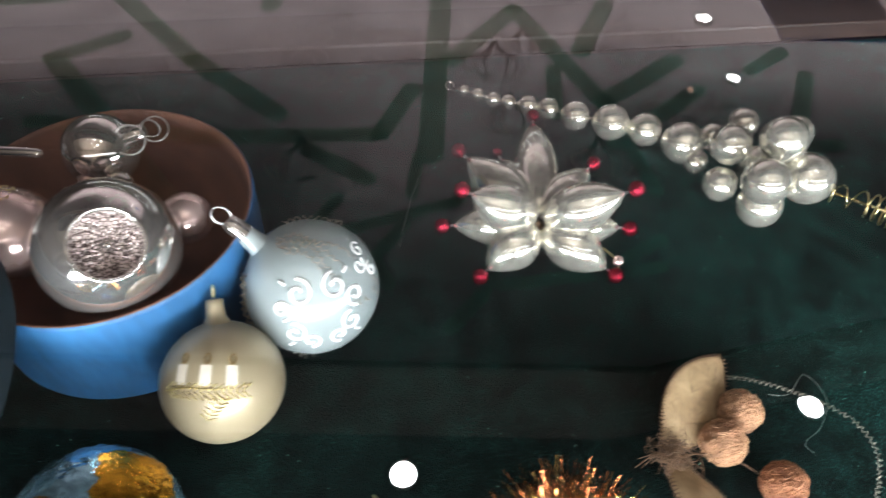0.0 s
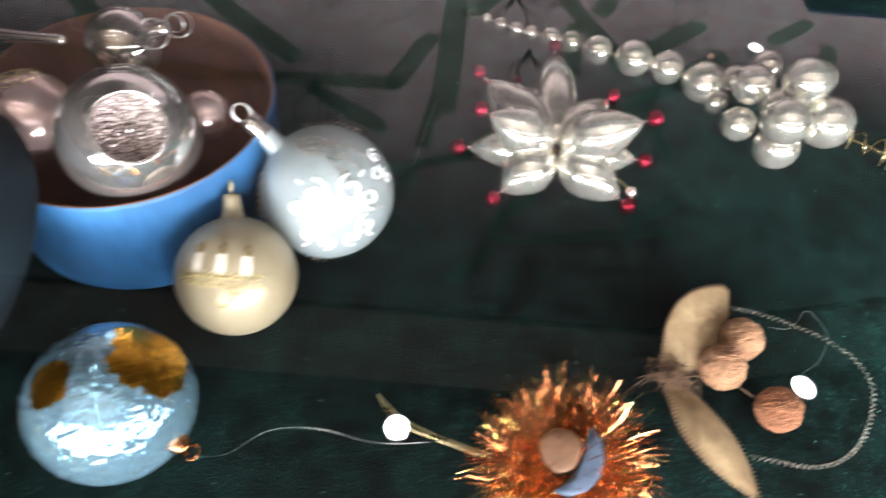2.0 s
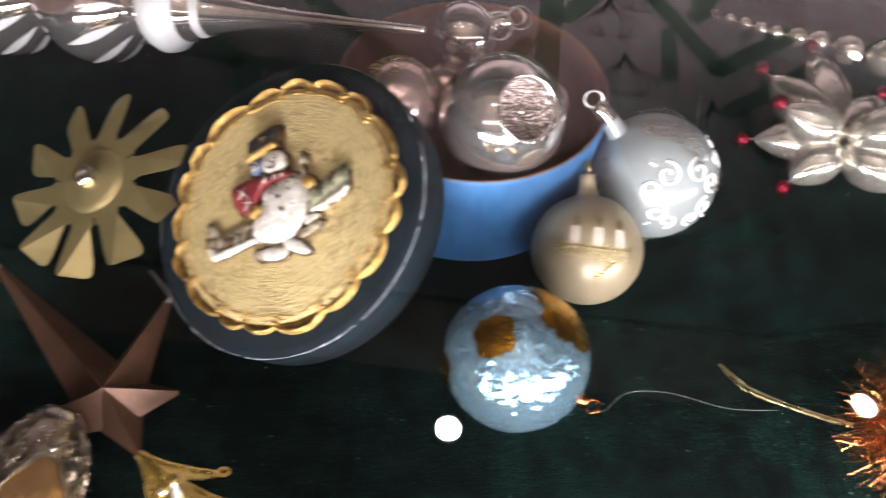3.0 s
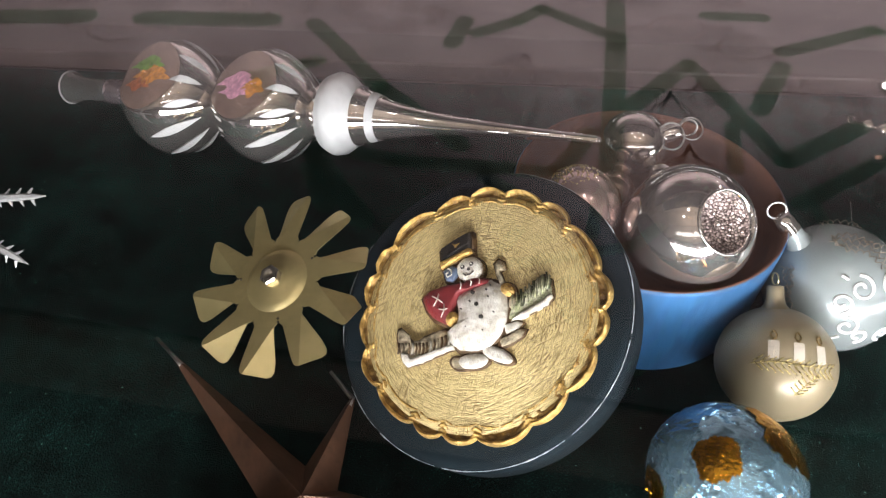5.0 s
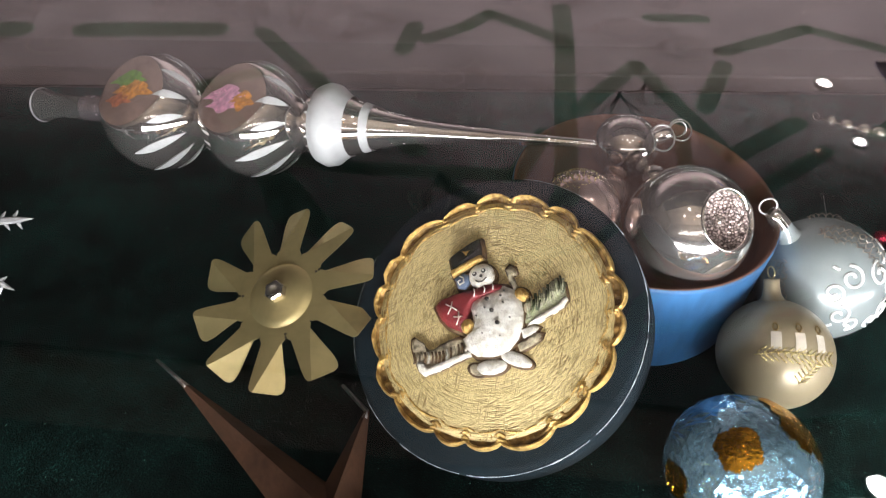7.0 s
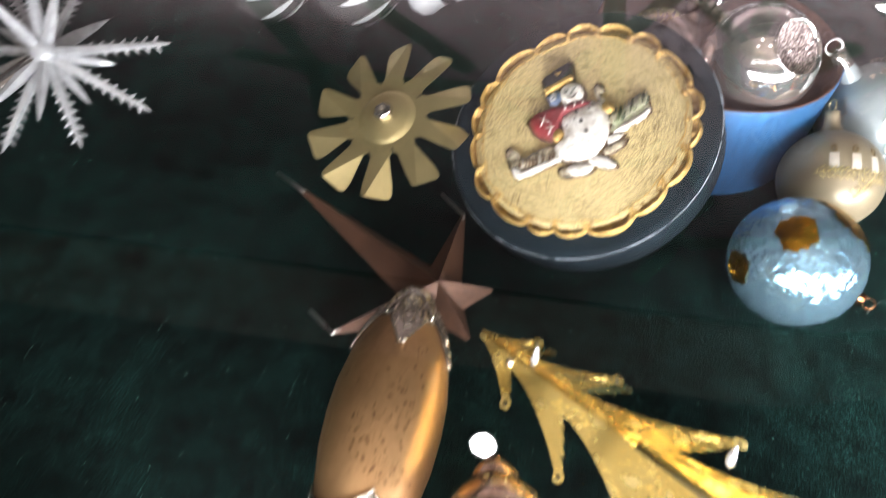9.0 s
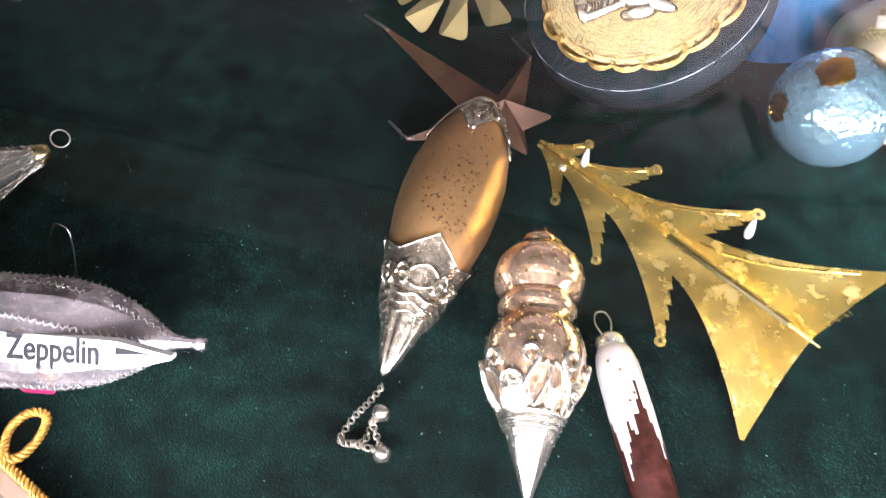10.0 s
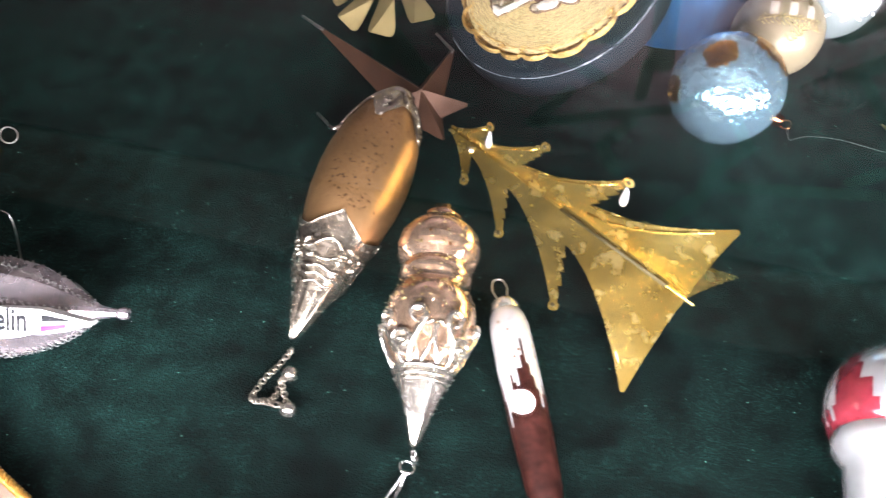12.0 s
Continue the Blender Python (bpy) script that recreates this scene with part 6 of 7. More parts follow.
def speckle(owner, m, r_of, spots, seed, material=SPOT_BROWN, name="tarnish_spots"):
    rnd = random.Random(seed)
    bm = bmesh.new()
    for z0, z1, a0, a1, n in spots:
        for _ in range(n):
            z, a, q = rnd.uniform(z0, z1), rnd.gauss((a0 + a1) / 2, (a1 - a0) / 3.2), rnd.choice((0.0003, 0.0004, 0.0005, 0.0007))
            R = r_of(z)
            bm.faces.new([bm.verts.new(m @ Vector(((R + 0.00025) * math.cos(a + q * math.cos(t) / R), (R + 0.00025) * math.sin(a + q * math.cos(t) / R), z + q * math.sin(t)))) for t in (2 * math.pi * k / 7 for k in range(7))])
    return part(name, bm, material, owner)


OA, OB = Vector((-0.2865, 0.054, 0.0275)), Vector((-0.296, -0.090, 0.0125))
OM = frame_z(OA, OB - OA, (1, 0, 0))
OL = (OB - OA).length
olive = thing("olive_ornament", (OA.x, -0.01, 0.0), "frosted bronze glass olive with aged silver mounts and bells", "ornament")
obody = [(0.0, 0.0), (0.0005, 0.006), (0.006, 0.0105), (0.016, 0.0155), (0.03, 0.0203), (0.045, 0.0228), (0.058, 0.0232), (0.072, 0.0222), (0.086, 0.0196), (0.100, 0.0160), (0.112, 0.0125), (0.122, 0.0088), (0.135, 0.0048), (OL - 0.001, 0.0016), (OL, 0)]
part("body", lathe(bmesh.new(), OM, obody[:11], 56), BRONZE_FROST, olive)
ro = along(obody)
mount = part("mount", embossed(OM, 0.087, 0.121, ro, 4, 0.55, 0.009), [AGED_NICKEL, FILIGREE_DARK], olive, "embossed aged silver mount")
cone = lathe(bmesh.new(), OM, [(z, ro(z) + 0.0010) for z in (0.120, 0.122, 0.125, 0.130, 0.135, 0.139)] + [(OL, 0.0016), (OL + 0.001, 0)], 112, lambda z, r, a: r * (1 - 0.09 * abs(math.cos(3.5 * a)) ** 4))
part("cone", cone, AGED_NICKEL, olive, "fluted silver cone tip")
part("mount", pierced_cap(OM, 0.032, ro, 5, 0.9), [AGED_NICKEL, FILIGREE_DARK], olive, "pierced aged silver cap")
part("cap_ring", lathe(bmesh.new(), OM, [(-0.001, 0.003), (-0.002, 0.006), (0.0, 0.0085), (0.003, 0.009)], 24), FILIGREE, olive)
speckle(olive, OM, ro, ((0.030, 0.084, 0.7, 2.2, 70), (0.045, 0.084, 0.9, 1.8, 70)), 3)
chain = bmesh.new()
cp = smooth_path([tuple(OB + Vector((0, -0.003, -0.006))), (-0.2995, -0.100, 0.004), (-0.3035, -0.107, 0.003), (-0.306, -0.1165, 0.002), (-0.301, -0.1175, 0.003), (-0.2965, -0.115, 0.003), (-0.2955, -0.107, 0.005)], 6)
for k, p in enumerate(cp[:-1]):
    ring_wire(chain, frame_z(p, Vector((0.3, 0.2, 1)) if k % 2 else Vector((1, 0.3, 0.2))), 0.0012, 0.00036, 10)
for a, b in (((-0.2955, -0.107, 0.005), (-0.2940, -0.1050, 0.0050)), ((-0.3000, -0.1172, 0.003), (-0.2905, -0.1180, 0.0042)), ((-0.2955, -0.108, 0.005), (-0.2900, -0.1160, 0.0048))):
    n_ = max(2, round((Vector(b) - Vector(a)).length / 0.0018))
    for k in range(n_ + 1):
        ring_wire(chain, frame_z(Vector(a).lerp(Vector(b), k / n_), Vector((0.3, 0.2, 1)) if k % 2 else Vector((1, 0.3, 0.2))), 0.0013, 0.0004, 10)
part("chain", chain, FILIGREE_DARK, olive, "small aged silver chain")
for p in ((-0.2935, -0.1030, 0.0042), (-0.2885, -0.1185, 0.0040)):
    part("bell", sphere(bmesh.new(), p, 0.0036, 18, 12), FILIGREE, olive, "small round silver bell")

GA, GB = Vector((-0.246, -0.0155, 0.0212)), Vector((-0.232, -0.124, 0.0125))
GM = frame_z(GA, GB - GA, (1, 0, 0))
GL = (GB - GA).length
gourd = thing("gourd_ornament", (-0.241, -0.06, 0.0), "rose-gold glass gourd with embossed silver tip, on green velvet", "ornament")
gbody = [(-0.001, 0.0), (0.0, 0.0075), (0.002, 0.0085), (0.004, 0.0105), (0.008, 0.0152), (0.014, 0.0187), (0.020, 0.0195), (0.026, 0.0178), (0.0285, 0.0150), (0.0295, 0.0146), (0.031, 0.0158), (0.034, 0.0168), (0.037, 0.0160), (0.039, 0.0146), (0.041, 0.0158), (0.046, 0.0190), (0.052, 0.0205), (0.058, 0.0203), (0.066, 0.0185), (0.074, 0.0150), (0.081, 0.0108), (0.088, 0.0086), (0.098, 0.0052), (GL, 0.0014)]
part("body", lathe(bmesh.new(), GM, gbody[:21], 56), ROSE_GOLD, gourd)
rg = along(gbody)
part("collar", lathe(bmesh.new(), GM, [(-0.004, 0.0), (-0.004, 0.006), (-0.001, 0.0072), (0.001, 0.0092), (0.003, 0.0094)], 24, lambda z, r, a: r * (1 + 0.05 * math.sin(6 * a))), ROSE_GOLD, gourd)
part("mount", scrollwork(GM, 0.059, 0.080, rg, 4), [FILIGREE, FILIGREE_DARK], gourd, "open cast silver leaf mount")
part("cone", lathe(bmesh.new(), GM, [(0.080, rg(0.080) + 0.0006), (0.083, rg(0.083) + 0.0010), (0.088, 0.0092), (0.098, 0.0056), (GL, 0.0016), (GL + 0.001, 0)], 40, lambda z, r, a: r * (1 + 0.05 * math.cos(5 * a))), FILIGREE, gourd, "smooth silver cone tip")
speckle(gourd, GM, rg, ((0.006, 0.028, 0.3, 2.6, 26), (0.041, 0.054, 0.3, 2.6, 10)), 5)
speckle(gourd, GM, rg, ((0.005, 0.030, 0.0, 2.9, 26), (0.030, 0.039, 0.0, 2.9, 22), (0.041, 0.056, 0.0, 2.9, 50)), 11, GLITTER, "bright_flecks")
gl_ = bmesh.new()
ring_wire(gl_, frame_z(GB + Vector((0.001, -0.003, -0.004)), (1, 0.4, 0.3)), 0.0030, 0.0005)
ring_wire(gl_, frame_z(GB + Vector((-0.001, -0.007, -0.007)), (0.2, 0.4, 1)), 0.0030, 0.0005)
for dx in (-0.002, 0.0005):
    tube(gl_, smooth_path([GB + Vector((-0.001, -0.008, -0.008)), (-0.235 + dx, -0.140, 0.002), (-0.240 + 2 * dx, -0.158, 0.001), (-0.246 + 3 * dx, -0.175, 0.001)], 5), 0.0006, 5)
part("ribbon_wire", gl_, SILVER, gourd, "silver wire rings and thread")

IA, IB = Vector((-0.2095, -0.0485, 0.0088)), Vector((-0.166, -0.160, 0.0075))
IM = frame_z(IA, IB - IA)
IL = (IB - IA).length
icicle = thing("icicle_ornament", (-0.19, -0.09, 0.0), "slim white-silvered icicle running down to dark red glass", "ornament")
ri = [(0.004, 0.0060), (0.008, 0.0080), (0.014, 0.0090), (0.035, 0.0091), (0.06, 0.0086), (0.085, 0.0072), (IL - 0.004, 0.0030), (IL, 0.0008)]
fri = along(ri)
bm = bmesh.new()
lathe(bm, IM, [(0.004 + (IL - 0.004) * k / 60, fri(0.004 + (IL - 0.004) * k / 60)) for k in range(61)], 48)
for f in bm.faces:
    c = IM.inverted() @ f.calc_center_median()
    a = math.atan2(c.y, c.x)
    if c.z > 0.042 + 0.010 * math.sin(3.1 * a) + 0.006 * math.sin(7.3 * a + 1) + 0.003 * math.sin(17 * a):
        f.material_index = 1
part("body", bm, [PEARL_WHITE, WINE], icicle, "white silvering streaked into dark red")
icap = part("cap", lathe(bmesh.new(), IM, [(-0.0015, 0), (-0.0015, 0.0045), (0.0, 0.0060), (0.003, 0.0066), (0.0055, 0.0064), (0.0065, 0.006)], 24), CHAMPAGNE, icicle)
hw = frame_z(IA - (IB - IA).normalized() * 0.0015, -(IB - IA), (0, 0, 1))
part("hook", tube(bmesh.new(), smooth_path([hw @ Vector(p) for p in ((0, -0.002, 0), (0, -0.004, 0.006), (0, -0.0025, 0.011), (0, 0.0015, 0.011), (0, 0.003, 0.006), (0, 0.001, 0))], 5), 0.0004, 6), STEEL, icap)
speckle(icicle, IM, fri, ((0.010, 0.034, 0.6, 2.6, 26),), 9)

# ---- gilt tree of three cut fins ----
TA, TB = Vector((-0.2565, 0.0465, 0.019)), Vector((-0.132, -0.036, 0.022))
TAX = (TB - TA).normalized()
TL = (TB - TA).length
gilt = thing("gilt_tree", (-0.19, 0.0, 0.0), "gilt sheet-metal tree of three cut fins, lying on velvet", "ornament")
TIERS = [((0.0, 0.012), (0.17, 0.122), (0.135, 0.038)), ((0.135, 0.038), (0.40, 0.190), (0.325, 0.052)), ((0.325, 0.052), (0.70, 0.260), (0.61, 0.086))]


def fin(m):
    """A fin in the local plane, x along the spine and y outwards, in lengths of the spine: three notched branches and a flared foot."""
    bm = bmesh.new()
    n = 13

    def web(lead, trail):
        a = [bm.verts.new(m @ Vector((x * TL, y * TL, 0))) for x, y in lead]
        b = [bm.verts.new(m @ Vector((x * TL, y * TL, 0))) for x, y in trail]
        for k in range(len(a) - 1):
            bm.faces.new((a[k], a[k + 1], b[k + 1], b[k]))
    for (s0, d0), (s1, d1), (s2, d2) in TIERS:
        lead = [(s0 + (s1 - s0) * t, d0 + (d1 - d0) * t ** 1.5) for t in (k / n for k in range(n + 1))]
        trail = []
        for k in range(n + 1):
            t = k / n
            x, y = s2 + (s1 + 0.016 - s2) * t, d2 + (d1 - 0.012 - d2) * t ** 1.12
            if 2 < k < n - 1:
                x += 0.009 if k % 3 == 0 else -0.014 if k % 3 == 1 else -0.004
                y += 0.004 if k % 3 == 0 else -0.004
            trail.append((x, y))
        web(lead, trail)
        web([(s0, 0), (s2, 0)], [(s0, d0), (s2, d2)])
        tip = ellipse(s1 + 0.010, d1, 0.017, 0.017, 0, 12)
        bm.faces.new([bm.verts.new(m @ Vector((x * TL, y * TL, 0.0006))) for x, y in tip])
    s0, d0 = TIERS[-1][2]
    web([(s0 + (1.03 - s0) * t, d0 + (0.33 - d0) * t ** 1.5) for t in (k / n for k in range(n + 1))], [(1.0 + 0.04 * t ** 1.5, 0.325 * t) for t in (k / n for k in range(n + 1))])
    web([(s0, 0), (1.0, 0)], [(s0, d0), (1.0, 0.0005)])
    bmesh.ops.remove_doubles(bm, verts=bm.verts, dist=1e-6)
    back = bmesh.ops.extrude_face_region(bm, geom=bm.faces[:])["geom"]
    bmesh.ops.translate(bm, vec=m.to_3x3() @ Vector((0, 0, -0.0005)), verts=[g for g in back if isinstance(g, bmesh.types.BMVert)])
    return bm


for k, aim in enumerate(((-0.153, -0.076, 0.001), (-0.128, -0.034, 0.063), (-0.106, -0.012, 0.006))):
    y = Vector(aim) - TB
    y -= TAX * y.dot(TAX)
    y.normalize()
    m = Matrix.Translation(TA) @ Matrix((TAX, y, TAX.cross(y))).transposed().to_4x4()
    fb = fin(m)
    fo = part("fin", fb, GILT, gilt, smooth=False)
    part("fold", tube(bmesh.new(), [m @ Vector((TL * (0.615 + 0.385 * q), TL * (0.055 + 0.24 * q ** 1.5), 0.0001)) for q in (0.0, 0.2, 0.4, 0.6, 0.8, 0.95)], 0.0007, 6), GILT, fo)
    for (s0, d0), (s1, d1), _ in TIERS:
        part("fold", tube(bmesh.new(), [m @ Vector((TL * (s0 + (s1 - s0) * q + 0.010), TL * (d0 + (d1 - d0) * q ** 1.5 - 0.006), 0.0001)) for q in (0.1, 0.25, 0.4, 0.55, 0.7, 0.9)], 0.0005, 5), GILT, fo)
    # a dark disc on each tip takes the place of the open hole's shade
    for _, (tip_s, tip_d), _ in TIERS:
        part("hole", plate(bmesh.new(), m @ Matrix.Translation((0, 0, 0.0009)), [(x * TL, y * TL) for x, y in ellipse(tip_s + 0.010, tip_d, 0.0065, 0.0065, 0, 10)], 0.0026), BRASS_DARK, fo, "dark punched hole", False)
    if k == 1:
        for _, (tip_s, tip_d), _ in TIERS[::2]:
            p = m @ Vector((tip_s * TL, tip_d * TL, 0))
            part("glass_drop", lathe(bmesh.new(), frame_z(p + Vector((0.001, -0.003, -0.0095)), (0, 0.3, 1)), [(-0.003, 0), (-0.0024, 0.0014), (0, 0.0021), (0.003, 0.0016), (0.0075, 0.0005), (0.008, 0)], 14), MILKY, fo, "small frosted glass drop")
part("rod", tube(bmesh.new(), [TA, TB + TAX * 0.004], 0.0009, 8), GILT, gilt)
# dark rod laid along the spine as the shade inside the slot
part("slot", tube(bmesh.new(), [TA.lerp(TB, 0.52) + Vector((0, -0.0012, 0.0010)), TA.lerp(TB, 0.93) + Vector((0, -0.0012, 0.0010))], 0.0009, 6), BRASS_DARK, gilt, "dark slot between the fins")
part("bead", sphere(bmesh.new(), (-0.243, 0.034, 0.018), 0.0022, 12, 8), SILVER, gilt)


# ---- glass airship ----
ZA, ZB = Vector((-0.3655, -0.0995, 0.0205)), Vector((-0.520, -0.1285, 0.0225))
ZM = frame_z(ZA, ZB - ZA, (0, 0, 1))
ZL = (ZB - ZA).length
zep = thing("glass_airship", (-0.44, -0.113, 0.0), "lilac-silver pressed glass airship with white lettered band", "ornament")
zbody = [(0, 0.0), (0.0002, 0.0022), (0.003, 0.0028), (0.0055, 0.0018), (0.007, 0.0020), (0.013, 0.0030), (0.018, 0.0065), (0.027, 0.0130), (0.038, 0.0182), (0.052, 0.0212), (0.10, 0.0220), (0.13, 0.0200), (0.145, 0.015), (ZL, 0.004), (ZL, 0)]
part("body", lathe(bmesh.new(), ZM @ Matrix.Rotation(0.2, 4, "Z"), [(z, r * 1.04) for z, r in zbody], 9), ZEP_SILVER, zep, "faceted lilac-silver hull", False)
zx = -(ZB - ZA).normalized()
zn = Vector((0, -0.68, 0.73))
zn = (zn - zx * zn.dot(zx)).normalized()
ZF = Matrix.Translation(ZA - zx * 0.075 + zn * 0.0224) @ Matrix((zx, zn.cross(zx), zn)).transposed().to_4x4()
label = bmesh.new()
plate(label, ZF, [(-0.05, -0.0058), (0.050, -0.0054), (0.060, -0.0034), (0.070, -0.0005), (0.070, 0.0010), (0.060, 0.0030), (0.050, 0.0050), (-0.05, 0.0056)], 0.0050)
bandp = part("lettered_band", label, WHITE_PAINT, zep, "glossy white band", False)


def lettering(words, size, m, material, owner, name="lettering"):
    data = bpy.data.curves.new("letters", "FONT")
    data.body, data.size, data.offset, data.extrude, data.align_x, data.align_y = words, size, 0.00021, 0.0002, "CENTER", "CENTER"
    tmp = new("letters", data)
    bpy.context.view_layer.update()
    me = bpy.data.meshes.new_from_object(tmp.evaluated_get(bpy.context.evaluated_depsgraph_get()))
    bpy.data.objects.remove(tmp)
    bm = bmesh.new()
    bm.from_mesh(me)
    bpy.data.meshes.remove(me)
    bmesh.ops.transform(bm, matrix=m, verts=bm.verts)
    return part(name, bm, material, owner, smooth=False)


lettering("Zeppelin", 0.0096, ZF @ Matrix.Translation((0.0275, 0.0, 0.0003)) @ Matrix.Scale(1.35, 4, (0, 1, 0)), INK, bandp)
part("mark", plate(bmesh.new(), ZF @ Matrix.Translation((0, 0, 0.0004)), [(0.050, 0.0002), (0.063, 0.0010), (0.053, 0.0026), (0.050, 0.0028)], 0.0004), INK, bandp, smooth=False)
part("mark", plate(bmesh.new(), ZF @ Matrix.Translation((0, 0, 0.0004)), [(0.0495, -0.0042), (0.060, -0.0020), (0.060, -0.0006), (0.0495, -0.0018)], 0.0004), MAGENTA, bandp, smooth=False)
gz = ZA - zx * 0.060 + Vector((0, -0.0175, -0.008))
part("gondola", box(bmesh.new(), Matrix.Translation(gz) @ Matrix.Rotation(math.atan2(zx.y, zx.x), 4, "Z"), -0.0065, 0.0065, -0.0035, 0.0035, -0.005, 0.005, 0.0015), MAGENTA, zep, "magenta painted gondola")
zw = bmesh.new()
for s0, a0 in ((0.02, 0.3), (0.02, 0.9), (0.02, -0.5), (0.02, -1.9), (0.02, -2.5)):
    crinkle(zw, [ZM @ Vector((profile_r(zbody, s) * 1.03 * math.cos(a0 + 6 * (s - s0)), profile_r(zbody, s) * 1.03 * math.sin(a0 + 6 * (s - s0)), s)) for s in (0.014, 0.03, 0.05, 0.075, 0.10, 0.125)], 0.0002, 0.0008, 0.0028)
part("crinkle_wire", zw, STEEL, zep, "thin crimped wire")
hookt = thing("wire_hook", (-0.45, -0.075, 0.0), "thin bent wire hook standing behind the airship", "hook")
part("wire", tube(bmesh.new(), smooth_path([(-0.4575, -0.076, 0.001), (-0.456, -0.069, 0.014), (-0.4525, -0.065, 0.023), (-0.448, -0.065, 0.0255), (-0.4445, -0.066, 0.022), (-0.4435, -0.072, 0.010), (-0.4435, -0.077, 0.001)], 6), 0.0004, 6), STEEL, hookt)

# ---- silver fish-shaped ornament ----
PA, PB = Vector((-0.486, -0.0235, 0.017)), Vector((-0.545, -0.095, 0.019))
PM = frame_z(PA, PB - PA, (0, 0, 1))
fish = thing("spindle_ornament", (-0.51, -0.055, 0.0), "silvered glass spindle wound with thin wire, on green velvet", "ornament")
fpro = [(0, 0), (0.0, 0.0042), (0.004, 0.0045), (0.010, 0.0062), (0.025, 0.0115), (0.045, 0.0170), (0.060, 0.0178), (0.08, 0.013), (0.093, 0.004), (0.094, 0)]
part("body", lathe(bmesh.new(), PM, fpro, 36, lambda z, r, a: r * (1 + 0.03 * math.sin(8 * a))), SILVER, fish)
part("cap", lathe(bmesh.new(), PM, [(-0.003, 0), (-0.003, 0.0032), (0.0, 0.0048), (0.004, 0.0050)], 18), GOLD_WIRE, fish)
part("hook", ring_wire(bmesh.new(), frame_z(PA + Vector((0.005, 0.008, 0.003)), (0.5, -0.6, 0.8)), 0.0042, 0.0004), STEEL, fish)
fw = bmesh.new()
for k in range(44):
    pts = [PM @ Vector((profile_r(fpro, s) * 1.04 * math.cos(a), profile_r(fpro, s) * 1.04 * math.sin(a), s)) for s, a in zip((0.002, 0.012, 0.03, 0.05), (lambda a0, b0: [a0, a0 + b0, a0 + 2 * b0, a0 + 3 * b0])(random.uniform(0, 6.28), random.uniform(-0.5, 0.5)))]
    tube(fw, smooth_path([p + Vector((random.gauss(0, 0.0006), random.gauss(0, 0.0006), random.gauss(0, 0.0006))) for p in pts], 4), 0.00018, 4)
part("wound_wire", fw, FILIGREE, fish, "tangled thin silver wire")

# ---- beige box with gold cord ----
gx = Vector((0.049, -0.019, 0)).normalized()
GBX = Matrix.Translation((-0.405, -0.1645, 0)) @ Matrix((gx, Vector((-gx.y, gx.x, 0)), Vector((0, 0, 1)))).transposed().to_4x4()
gift = thing("beige_box", (-0.405, -0.17, 0.0), "small beige card box edged with twisted gold cord", "box")
part("body", box(bmesh.new(), GBX, -0.055, 0.043, -0.036, 0.0, 0.0, 0.016, 0.002), BEIGE, gift)
tag_ = part("label", plate(bmesh.new(), GBX @ Matrix.Translation((0, 0, 0.0168)), [(-0.050, -0.033), (0.030, -0.033), (0.030, -0.0075), (-0.050, -0.0075)], 0.0005), LABEL_PAPER, gift, "pale grey paper label with ink writing", False)


def rope(points, r, closed=False):
    pts = smooth_path(points, 20, closed)
    bm = bmesh.new()
    for ph in (0, 2.094, 4.189):
        out = []
        run = 0
        for k, p in enumerate(pts):
            if k:
                run += (p - pts[k - 1]).length
            d = (pts[(k + 1) % len(pts)] - pts[k - 1]) if closed or 0 < k < len(pts) - 1 else (pts[min(k + 1, len(pts) - 1)] - pts[max(k - 1, 0)])
            d.normalize()
            s = d.cross(Vector((0.1, 0.2, 1))).normalized()
            a = ph + run / (r * 0.62)
            out.append(p + r * 0.72 * (math.cos(a) * s + math.sin(a) * d.cross(s)))
        tube(bm, out, r * 0.50, 6, closed)
    return bm


lettering("712", 0.0100, GBX @ Matrix.Translation((0.0080, -0.0125, 0.0180)) @ Matrix.Rotation(-0.1, 4, "Z"), INK, tag_)
part("cord", rope([GBX @ Vector((x, 0.0005, 0.0165)) for x in [-0.055 + 0.0098 * k for k in range(11)]], 0.0016), CORD, gift, "twisted gold cord")
part("cord_loop", rope([GBX @ Vector(p) for p in ((-0.012, 0.002, 0.017), (-0.018, 0.005, 0.016), (-0.023, 0.011, 0.014), (-0.023, 0.018, 0.012), (-0.017, 0.020, 0.012), (-0.012, 0.014, 0.013), (-0.009, 0.006, 0.016))], 0.0015, True), CORD, gift, "loop of twisted gold cord")

# ---- frosted starburst ----
BC = Vector((-0.518, 0.179, 0.036))
burst = thing("starburst", (BC.x, BC.y, 0.0), "frosted white starburst ornament with barbed rays", "ornament")
BARBED = [Vector(p) - BC for p in ((-0.4434, 0.1843, 0.0486), (-0.459, 0.168, 0.012), (-0.485, 0.1345, 0.010), (-0.531, 0.129, 0.004), (-0.582, 0.140, 0.020), (-0.592, 0.182, 0.030), (-0.570, 0.236, 0.035), (-0.528, 0.252, 0.040))]
SPIKES = [Vector(p) - BC for p in ((-0.481, 0.1835, 0.030), (-0.497, 0.215, 0.037), (-0.4925, 0.1649, 0.0144), (-0.5022, 0.1343, 0.027), (-0.529, 0.137, 0.030), (-0.556, 0.165, 0.020), (-0.560, 0.200, 0.034), (-0.543, 0.222, 0.030), (-0.500, 0.190, 0.075), (-0.530, 0.170, 0.078), (-0.522, 0.200, 0.080))]
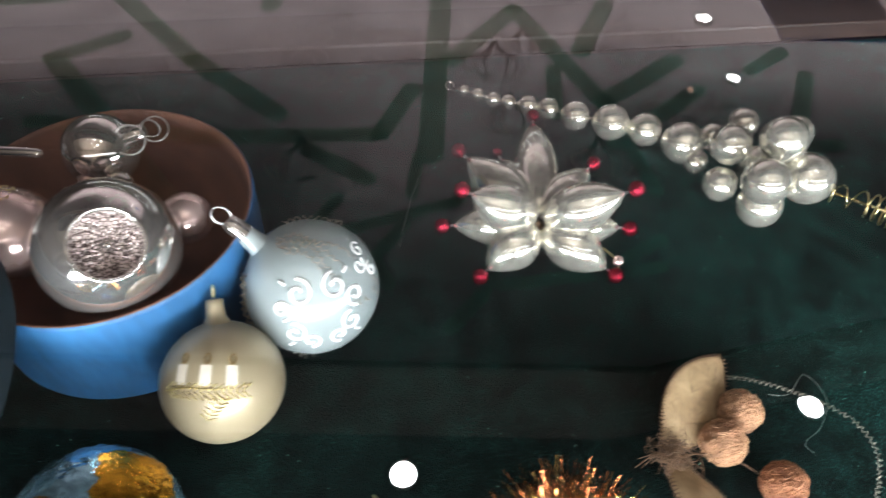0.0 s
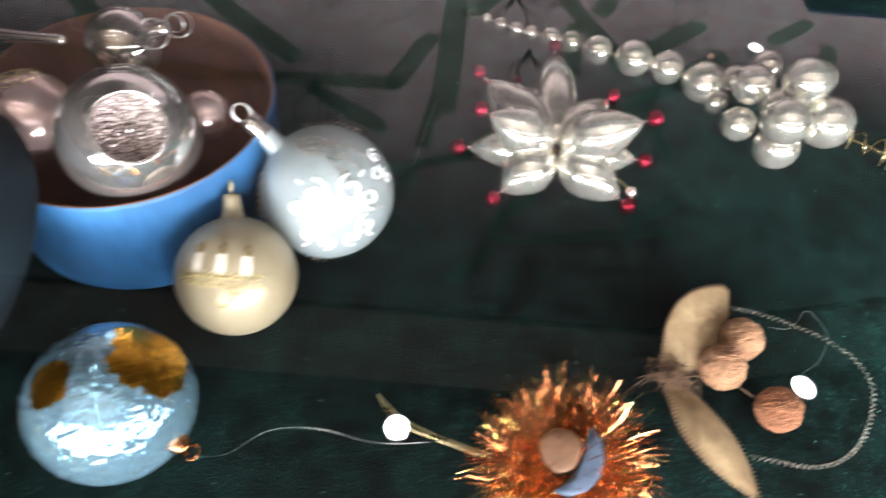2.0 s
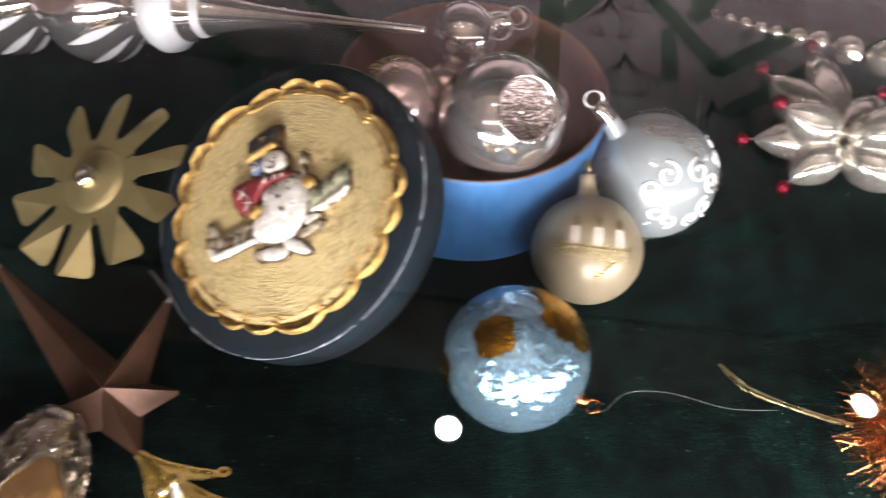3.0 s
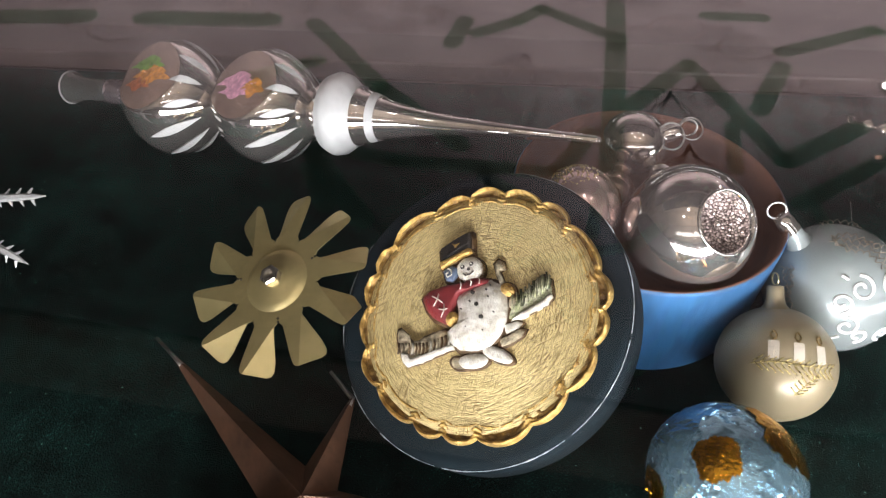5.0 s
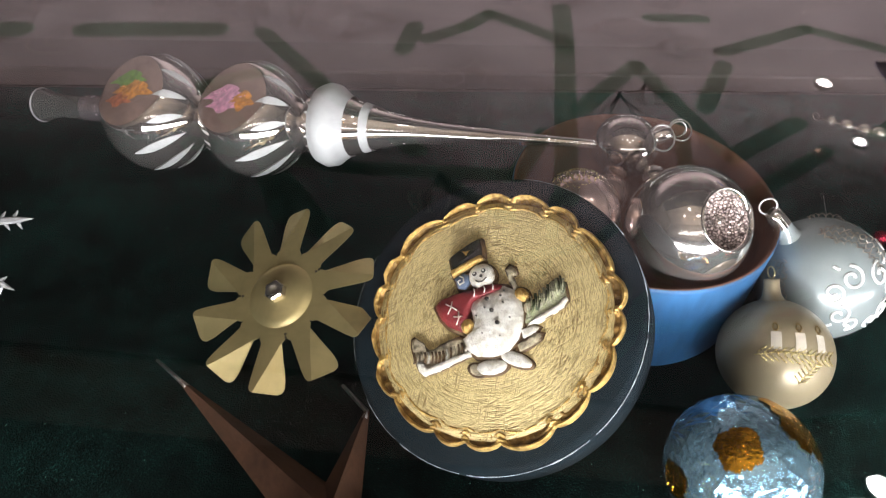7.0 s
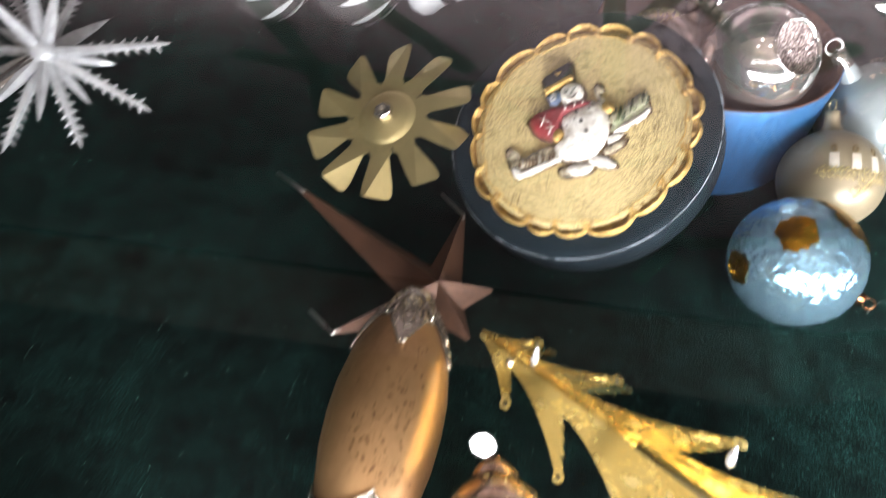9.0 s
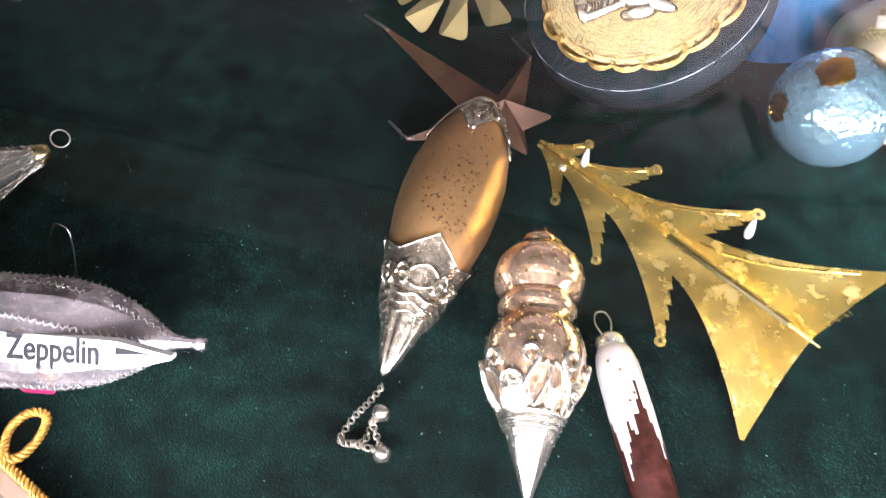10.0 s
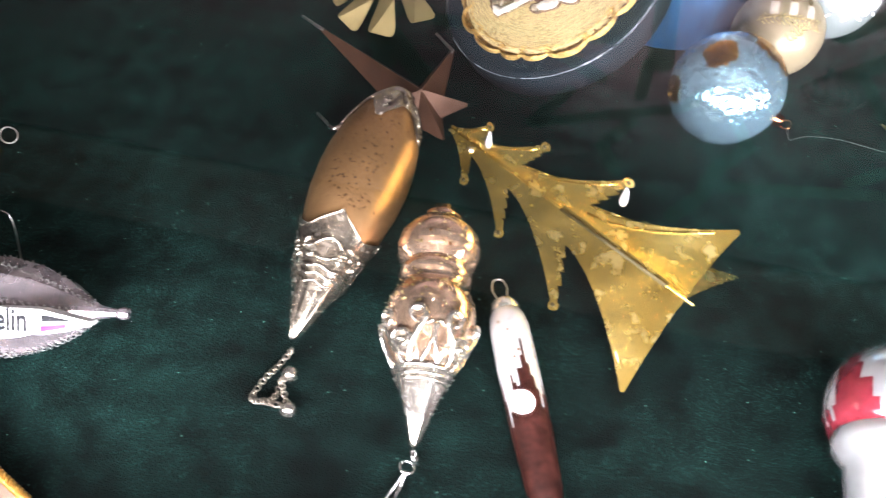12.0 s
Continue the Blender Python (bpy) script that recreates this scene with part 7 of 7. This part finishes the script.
for d in BARBED:
    L = d.length
    m = frame_z(BC, d, d.cross(Vector((0.35, -0.55, 0.75))))
    rb = lathe(bmesh.new(), m, [(0.0, 0.0036), (L * 0.5, 0.0026), (L * 0.9, 0.0016), (L, 0.0002)], 6)
    for j in range(7):
        z = L * (0.36 + 0.085 * j)
        for c in (1, -1):
            lathe(rb, m @ Matrix.Translation((0.0016 * c, 0, z + 0.002 * (c > 0))) @ frame_z((0, 0, 0), (c, 0.15, 0.55)), [(0, 0.0011), (0.0036, 0.0002)], 5)
    part("ray", rb, FROST_PLASTIC, burst, smooth=False)
for d in SPIKES:
    L = d.length
    part("spike", lathe(bmesh.new(), frame_z(BC, d), [(0.0, 0.0034), (L * 0.45, 0.0036), (L * 0.8, 0.0020), (L, 0.0002)], 6), FROST_PLASTIC, burst, smooth=False)
part("core", sphere(bmesh.new(), BC, 0.009, 20, 12), FROST_PLASTIC, burst)
tube_end = Vector((-0.570, 0.078, 0.020))
part("holder", lathe(bmesh.new(), frame_z(BC, tube_end - BC), [(0.0, 0.0042), (0.05, 0.0046), ((tube_end - BC).length, 0.0052), ((tube_end - BC).length, 0.0040), (0.05, 0.0036)], 24), SILVER, burst, "bright metal holder tube")

# ---- red and white capped ornament ----
MA = Vector((-0.0485, -0.075, 0.030))
MM = frame_z(MA + Vector((0.004, 0.030, 0)), Vector((-0.12, -1, -0.06)), (0, 0, 1))
mush = thing("capped_ornament", (-0.043, -0.10, 0.0), "white glass ornament with a red-painted round cap", "ornament")
bm = bmesh.new()
lathe(bm, MM, [(0, 0), (0.001, 0.008), (0.005, 0.0165), (0.012, 0.0240), (0.020, 0.0282), (0.028, 0.0298), (0.036, 0.0292), (0.041, 0.0275), (0.043, 0.0250)], 80)
for f in bm.faces:
    c = MM.inverted() @ f.calc_center_median()
    a = math.atan2(c.y, c.x)
    if c.z > 0.0385 or (a * 5 / (2 * math.pi) + 9 * c.z) % 1 < 0.10 + 0.42 * max(0.0, (c.z - 0.008) / 0.032) + 0.06 * noise.noise(c * 160):
        f.material_index = 1
part("cap", bm, [MILKY, RED_GLAZE], mush, "round cap with red wedges on white")
part("stem", lathe(bmesh.new(), MM, [(0.041, 0.0245), (0.044, 0.0262), (0.049, 0.0258), (0.053, 0.0225), (0.056, 0.0212), (0.075, 0.0205), (0.085, 0.019), (0.085, 0)], 48), MILKY, mush, "white silvered stem")
